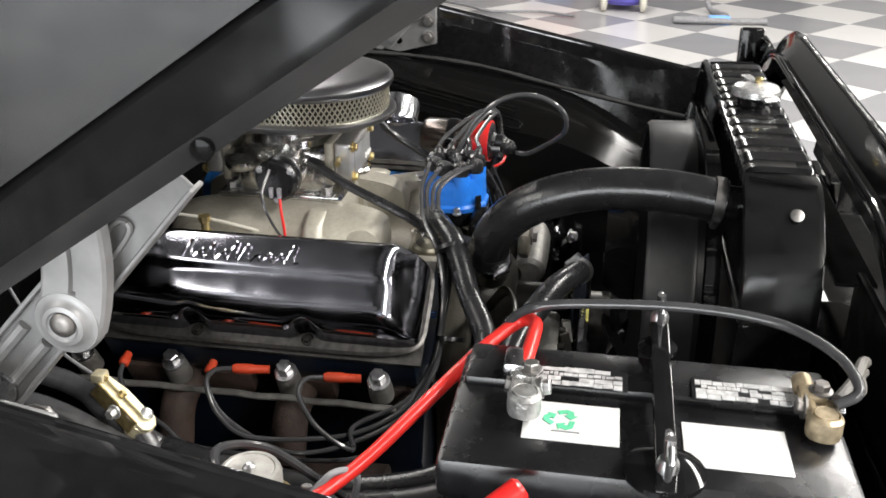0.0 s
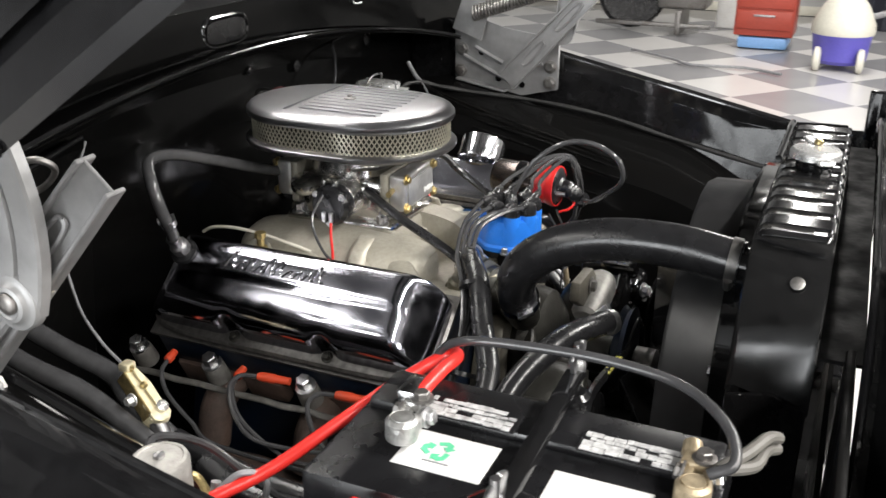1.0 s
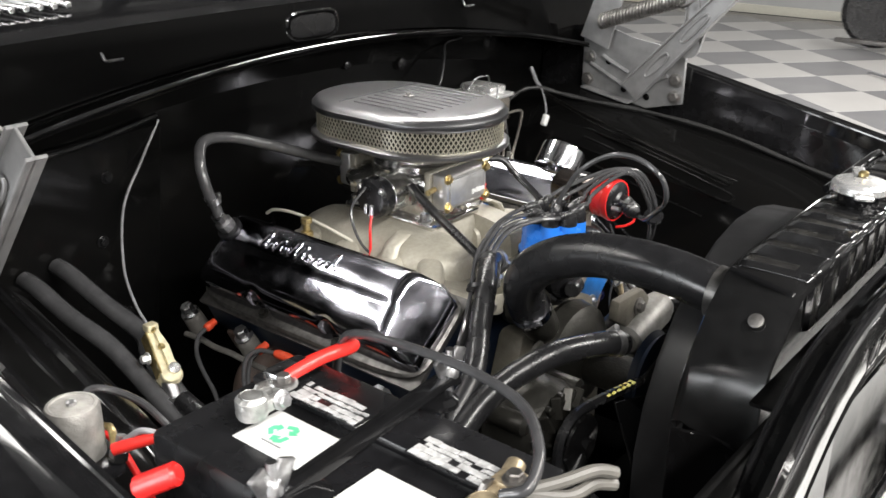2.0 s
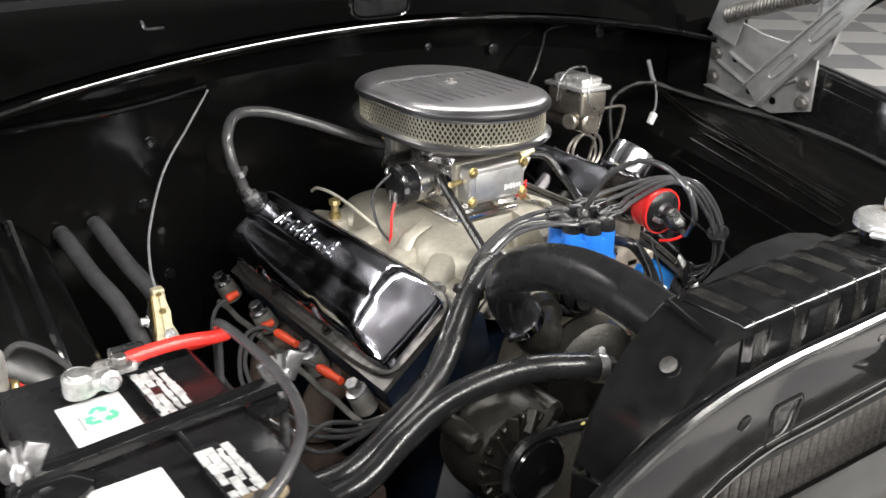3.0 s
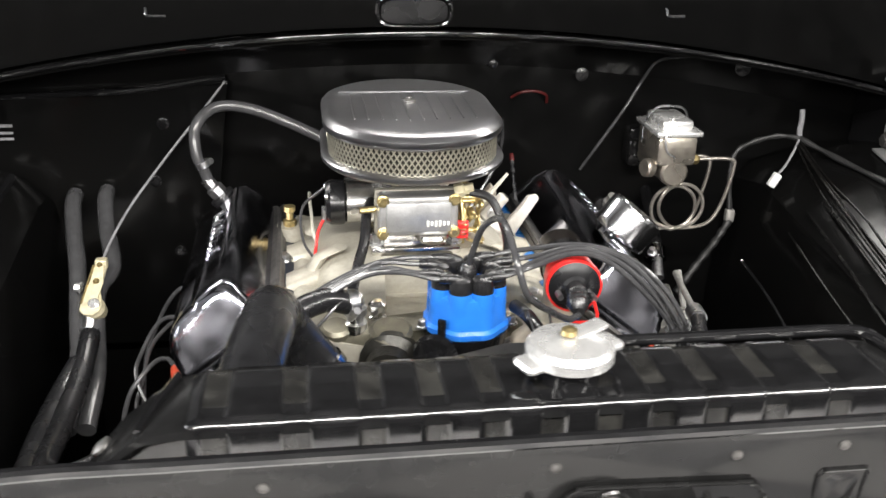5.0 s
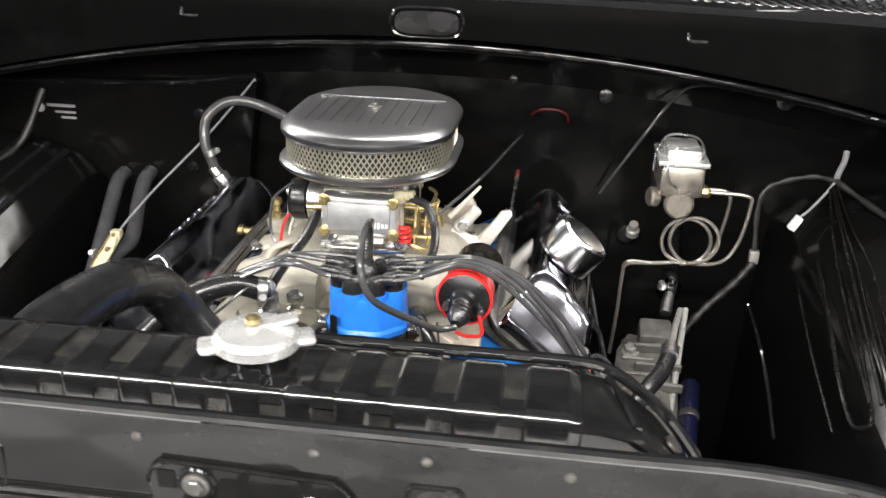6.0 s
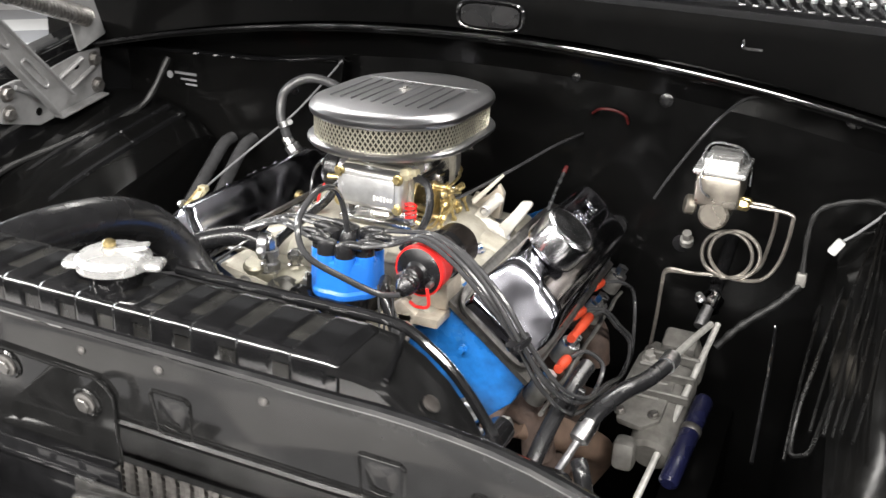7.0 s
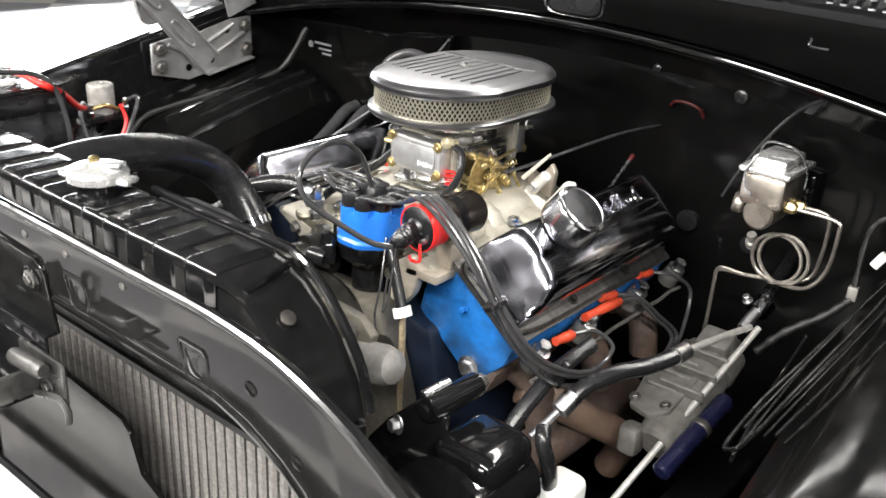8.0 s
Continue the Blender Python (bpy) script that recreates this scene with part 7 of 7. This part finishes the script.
    part("pulley", lathe([(0.02, 0), (0.075, 0.002), (0.08, 0.005), (0.072, 0.012), (0.08, 0.019), (0.02, 0.022)], (0.375, -0.345, 0.685), (0, -1, 0), 30), BLACK_SATIN, pump)
    lone("return_hose", tube([(0.415, -0.20, 0.762), (0.425, -0.215, 0.75), (0.43, -0.20, 0.70), (0.415, -0.17, 0.62), (0.40, -0.15, 0.5)], 0.011, 12), RUBBER, "black power steering return hose", "hose", "power steering hoses")
    w = thing("washer_bottle", (0.405, -0.16, 0.60), "small white plastic bottle low beside the engine", "bottle")
    part("body", box((0.43, -0.165, 0.615), (0.055, 0.065, 0.11), 0.014, seg=3), WHITE_PLASTIC, w)
    lone("exhaust_pipe", tube([(0.290, -0.075, 0.715), (0.335, -0.040, 0.690), (0.362, 0.02, 0.645), (0.376, 0.075, 0.605), (0.379, 0.108, 0.575), (0.366, 0.135, 0.535), (0.34, 0.15, 0.48)], 0.025, 18), PIPE_TAN, "heat-tanned brown exhaust pipe under the manifold", "exhaust pipe")
    lone("dark_hose", tube([(0.372, -0.02, 0.800), (0.362, -0.09, 0.782), (0.352, -0.15, 0.745), (0.345, -0.20, 0.70)], 0.012, 14), RUBBER, "thick black hose beside the exhaust pipe", "hose")


def loom():
    l = thing("wiring_loom", (0.70, 0.3, 0.98), "cloth-taped wiring loom along the inner fender", "wiring")
    rough = lambda t: 1.0 + 0.18 * math.sin(40 * t)
    part("trunk", tube([(0.735, 0.302, 1.006), (0.765, 0.26, 0.992), (0.80, 0.19, 0.978), (0.845, 0.06, 0.962), (0.862, -0.10, 0.940), (0.868, -0.25, 0.905), (0.866, -0.42, 0.87), (0.862, -0.58, 0.84)], 0.0050, 10, radius=rough), TAPE, l)
    part("riser", tube([(0.735, 0.302, 1.006), (0.742, 0.318, 1.016), (0.752, 0.334, 1.030), (0.756, 0.345, 1.045)], 0.0048, 8), GREY_CABLE, l, "pale wrapped end")
    part("branch", tube([(0.735, 0.302, 1.006), (0.705, 0.325, 1.004), (0.660, 0.332, 0.990), (0.632, 0.328, 0.972), (0.625, 0.322, 0.935), (0.628, 0.309, 0.870)], 0.0045, 8, radius=rough), TAPE, l)
    part("connector", box((0.628, 0.308, 0.862), (0.016, 0.014, 0.024), 0.003), GREY_CAST, l)
    part("branch", tube([(0.628, 0.306, 0.852), (0.60, 0.29, 0.82), (0.555, 0.262, 0.784), (0.52, 0.25, 0.74)], 0.0065, 12, radius=rough), TAPE, l)
    part("branch", tube([(0.732, 0.298, 1.004), (0.715, 0.278, 0.990), (0.690, 0.255, 0.970), (0.676, 0.247, 0.960)], 0.0022, 8), GREY_CABLE, l)
    part("connector", box((0.668, 0.243, 0.950), (0.014, 0.012, 0.026), 0.003, Matrix.Rotation(0.5, 4, "Y")), LABEL_WHITE, l, "pale grey plug connector")
    for dx, dz, r in ((-0.020, -0.004, 0.0017), (-0.004, 0.0, 0.0024), (0.006, -0.002, 0.0016), (0.030, -0.010, 0.0020)):
        part("strand", tube([(0.730 + dx * 0.2, 0.302, 1.002), (0.723 + dx * 0.6, 0.20, 0.974 + dz), (0.717 + dx, 0.10, 0.950 + dz), (0.708 + dx, 0.0, 0.928 + dz), (0.699 + dx, -0.10, 0.908 + dz), (0.690 + dx * 0.9, -0.20, 0.884)], r, 8), RIB_BLACK, l)
    lone("fender_stay", tube([(0.606, 0.194, 0.824), (0.6075, 0.186, 0.819), (0.611, 0.109, 0.802), (0.613, 0.03, 0.775), (0.615, -0.05, 0.73)], 0.0028, 8), BLACK_GLOSS, "thin bent black stay at the inner fender", "stay")
    lone("passenger_loom", tube([(-0.63, 0.33, 1.07), (-0.655, 0.28, 0.985), (-0.68, 0.20, 0.955), (-0.70, 0.08, 0.935), (-0.72, -0.03, 0.915), (-0.70, -0.09, 0.89)], 0.006, 8, radius=lambda t: 1.0 + 0.15 * math.sin(50 * t)), TAPE, "cloth-taped loom on the passenger inner fender", "wiring")
    # small wires round the intake
    lone("choke_wire", tube([(-0.105, 0.060, 0.974), (-0.114, 0.056, 0.955), (-0.118, 0.052, 0.930), (-0.122, 0.050, 0.908)], 0.0022, 8), RED, "short red choke wire", "wire")
    lone("thin_wire", tube([(-0.105, 0.072, 1.015), (-0.135, 0.075, 0.985), (-0.135, 0.06, 0.94), (-0.115, 0.045, 0.908), (-0.12, 0.0, 0.90), (-0.14, -0.06, 0.905), (-0.165, -0.12, 0.915), (-0.172, -0.15, 0.918)], 0.0022, 6), CABLE, "thin black wire over the intake", "wire", "thin wires")
    lone("throttle_cable", tube([(0.105, 0.08, 0.97), (0.135, 0.135, 0.985), (0.17, 0.20, 1.005), (0.20, 0.30, 1.02), (0.22, 0.405, 1.02)], 0.0028, 8), CABLE, "thin black throttle cable to the firewall", "cable")
    k = thing("kickdown_bracket", (0.178, 0.13, 0.89), "pale cast kickdown bracket with two arms beside the carburetor", "bracket")
    stalk = part("stalk", loft([[(x + r * math.cos(q), 0.13 + 0.5 * r * math.sin(q), z) for q in (2 * math.pi * j / 10 for j in range(10))] for x, z, r in ((0.183, 0.880, 0.016), (0.178, 0.900, 0.016), (0.170, 0.922, 0.017), (0.160, 0.930, 0.012))]), CAST_PALE, k)
    part("arm", cyl((0.176, 0.13, 0.915), (0.128, 0.130, 0.936), 0.010, 0.009, 12, 0.002), CAST_PALE, stalk)
    part("arm", cyl((0.140, 0.128, 0.940), (0.170, 0.128, 0.976), 0.0100, 0.0095, 14, 0.002), CAST_PALE, stalk)
    part("arm", prism([(0.160, 0.915), (0.186, 0.908), (0.224, 0.970), (0.221, 0.976), (0.206, 0.974), (0.196, 0.958)], "y", 0.124, 0.137, 0.003), CAST_PALE, stalk)
    part("rod", tube([(0.128, 0.122, 0.962), (0.150, 0.124, 0.986), (0.173, 0.128, 1.012)], 0.0036, 8, radius=lambda q: 1.25 - 0.6 * q), BEIGE, k, "pale tapered rod")
    part("link_pin", hexbolt((0.150, 0.118, 0.952), (0, -1, 0), 0.006, 0.006), STEEL, k)
    d = thing("dipstick", (0.214, 0.205, 0.88), "twisted steel dipstick with a red handle", "dipstick")
    part("rod", tube([(0.214, 0.205, 0.88), (0.215, 0.235, 0.915), (0.217, 0.27, 0.945), (0.220, 0.308, 0.975)], 0.0032, 8, radius=lambda q: 1 + 0.25 * math.sin(60 * q)), STEEL, d)
    part("handle", lathe([(0.0035, 0), (0.0045, 0.003), (0.0035, 0.014)], (0.220, 0.307, 0.974), (0.05, 0.7, 0.6), 10), DIM_RED, d, "dark red dipstick handle")
    # twin pipes on the passenger cover's inner side
    lone("pale_vacuum_line", tube([(-0.122, 0.288, 0.928), (-0.124, 0.265, 0.940), (-0.124, 0.22, 0.945), (-0.122, 0.165, 0.940), (-0.120, 0.113, 0.930), (-0.112, 0.08, 0.918)], 0.0026, 8), BEIGE, "thin white vacuum line over the intake", "vacuum line")


def hood_hinge(s):
    def X(d):
        return C_X + s * d
    h = thing("hood_hinge", (X(0.80), 0.15, 0.96), "grey painted steel hood hinge with a coil spring", "hinge", "hood hinges")
    if s > 0:
        base = [(0.275, 0.995), (0.275, 1.135), (0.22, 1.145), (0.15, 1.12), (0.10, 1.115), (0.055, 1.11), (0.010, 1.10), (0.010, 0.985), (0.055, 0.975), (0.10, 0.962)]
    else:
        base = [(0.275, 0.995), (0.275, 1.085), (0.22, 1.082), (0.15, 1.066), (0.10, 1.05), (0.055, 1.058), (0.010, 1.050), (0.010, 0.985), (0.055, 0.975), (0.10, 0.962)]
    bp = part("base_plate", prism(base, "x", X(0.815), X(0.821), 0.002, seg=1), HINGE_GREY, h)
    part("flange", box((X(0.805), 0.20, 0.984), (0.026, 0.13, 0.005), 0.0015, Matrix.Rotation(radians(10), 4, "X")), HINGE_GREY, bp)
    for y, z in ((0.258, 1.012), (0.255, 1.065), (0.03, 1.000), (0.03, 1.038)):
        part("bolt", hexbolt((X(0.814), y, z), (-s, 0, 0), 0.011, 0.010), DULL_STEEL, bp)
    for y, z in ((0.16, 1.0), (0.10, 0.99), (0.205, 1.06)):
        part("punched_hole", lathe([(0.008, 0), (0.007, 0.001), (0.004, 0.0012)], (X(0.8143), y, z), (-s, 0, 0), 14), BLACK_DULL, bp)
    for a, b in (((0.25, 1.05), (0.14, 1.0)), ((0.12, 1.01), (0.05, 1.045)), ((0.22, 1.072), (0.15, 1.04))):
        part("pressed_rib", tube([(X(0.813), a[0], a[1]), (X(0.812), (a[0] + b[0]) / 2, (a[1] + b[1]) / 2), (X(0.813), b[0], b[1])], 0.005, 8), HINGE_GREY, bp)

    def channel(name, y0, z0, y1, z1, w, d0, d1):
        """Pressed arm: a flat web with a turned-up rail along either edge."""
        a, b = Vector((y0, z0)), Vector((y1, z1))
        t = (b - a).normalized()
        n = Vector((-t.y, t.x))
        web = [tuple(a + n * w - t * w * 0.3), tuple(b + n * w * 0.75 + t * w * 0.2), tuple(b - n * w * 0.75 + t * w * 0.2), tuple(a - n * w - t * w * 0.3)]
        arm = part(name, prism(web, "x", X(d0), X(d0 + 0.004), 0.001, seg=1), HINGE_GREY, h)
        for k in (1, -1):
            p, q = a + n * w * k, b + n * w * 0.75 * k
            rail = [tuple(p - t * w * 0.3), tuple(q + t * w * 0.2), tuple(q + t * w * 0.2 - n * 0.004 * k), tuple(p - t * w * 0.3 - n * 0.004 * k)]
            part("arm_rail", prism(rail, "x", X(d0 - d1), X(d0 + d1), 0.001, seg=1), HINGE_GREY, arm)
    channel("long_arm", 0.12, 1.010, -0.088, 1.237, 0.027, 0.772, 0.011)
    t = Vector((-0.215, 0.235)).normalized()
    n = Vector((-t.y, t.x))
    foot = Vector((0.12, 1.010))
    for q0, q1 in ((0.050, 0.125), (0.165, 0.250)):
        rim = []
        for k in range(21):
            a = 2 * math.pi * k / 20
            p = foot + t * ((q0 + q1) / 2 + (q1 - q0) / 2 * math.cos(a)) + n * 0.0085 * math.copysign(abs(math.sin(a)) ** 0.6, math.sin(a))
            rim.append((X(0.7705), p.x, p.y))
        part("oval_rim", tube(rim, 0.0030, 6, 2), HINGE_GREY, h)
    loop = []
    for k in range(21):
        a = 2 * math.pi * k / 20
        p = foot + t * (0.228 + 0.026 * math.cos(a)) + n * (0.0075 * math.copysign(abs(math.sin(a)) ** 0.6, math.sin(a)) - 0.002)
        loop.append((X(0.7785), p.x, p.y))
    part("slot_rim", tube(loop, 0.0026, 6, 2), HINGE_GREY, h)
    for off in (-0.012, 0.010):
        p, q = foot + t * 0.02 + n * off, foot + t * 0.115 + n * off
        part("pressed_rib", tube([(X(0.777), p.x, p.y), (X(0.779), (p.x + q.x) / 2, (p.y + q.y) / 2), (X(0.777), q.x, q.y)], 0.0055, 8), HINGE_GREY, h)
    # short link: a wide curved strap with turned edges and a groove along it
    line = spline([(0.0, -0.001, 1.118), (0.0, -0.008, 1.140), (0.0, -0.0135, 1.170), (0.0, -0.0135, 1.205), (0.0, -0.006, 1.240), (0.0, 0.006, 1.275)], 5)
    strap = []
    for k, p in enumerate(line):
        d = (Vector(line[min(k + 1, len(line) - 1)]) - Vector(line[max(k - 1, 0)])).normalized()
        side = Vector((0, -d.z, d.y))
        strap.append([tuple(Vector((X(0.800 + up), p[1], p[2])) + side * w) for w, up in ((-0.0265, -0.012), (-0.0260, -0.002), (-0.0235, 0.0), (-0.0125, 0.0008), (-0.0030, 0.0004), (-0.0012, -0.0028), (0.0012, -0.0028), (0.0030, 0.0004), (0.0125, 0.0008), (0.0235, 0.0), (0.0260, -0.002), (0.0265, -0.012))])
    lk = part("short_link", sheet(strap, 0.0025), HINGE_GREY, h)
    part("link_end", lathe([(0.0275, -0.010), (0.0275, -0.002), (0.0255, 0.001), (0.0215, 0.0015), (0.0185, 0.0035), (0.0165, 0.0062), (0.013, 0.0072), (0.0115, 0.006), (0.004, 0.0055)], (X(0.800), -0.001, 1.122), (s, 0, 0), 32), HINGE_GREY, lk)
    part("pivot", lathe([(0.0105, 0.004), (0.0100, 0.0085), (0.0075, 0.0105), (0.003, 0.0110)], (X(0.800), -0.002, 1.124), (s, 0, 0), 20), DULL_STEEL, lk, "flattened steel pivot rivet")
    part("pivot", lathe([(0.015, 0), (0.015, 0.004), (0.008, 0.007)], (X(0.784), 0.08, 1.045), (s, 0, 0), 18), STEEL, h)
    turns = [(X(0.782) + 0.017 * math.cos(a), 0.215 - 0.00125 * a, 1.155 + 0.00043 * a + 0.017 * math.sin(a)) for a in (k * 0.7 for k in range(229))]
    part("spring", tube(turns, 0.0032, 6, 2), DULL_STEEL, h, "grey coil spring")
    part("spring_hook", tube([(X(0.782), 0.015, 1.225), (X(0.775), -0.02, 1.245), (X(0.76), -0.03, 1.235), (X(0.755), -0.01, 1.215), (X(0.765), 0.01, 1.205)], 0.003, 8), DULL_STEEL, h)
    part("riser", prism([(0.20, 1.09), (0.275, 1.115), (0.24, 1.215), (0.17, 1.205)], "x", X(0.796), X(0.802), 0.001, seg=1), HINGE_GREY, h)
    return h

garage()
background_things()
pickup_body()
radiator()
fan_shroud()
engine()
alternator()
intake_manifold()
for bank_side in (-1, 1):
    valve_cover(bank_side)
air_cleaner()
carburetor()
distributor()
ignition_coil()
battery()
for hinge_side in (-1, 1):
    hood_hinge(hinge_side)
hoses()
plug_wires()
solenoid()
heater_valve()
master_cylinder()
steering()
loom()
floor_tiles()
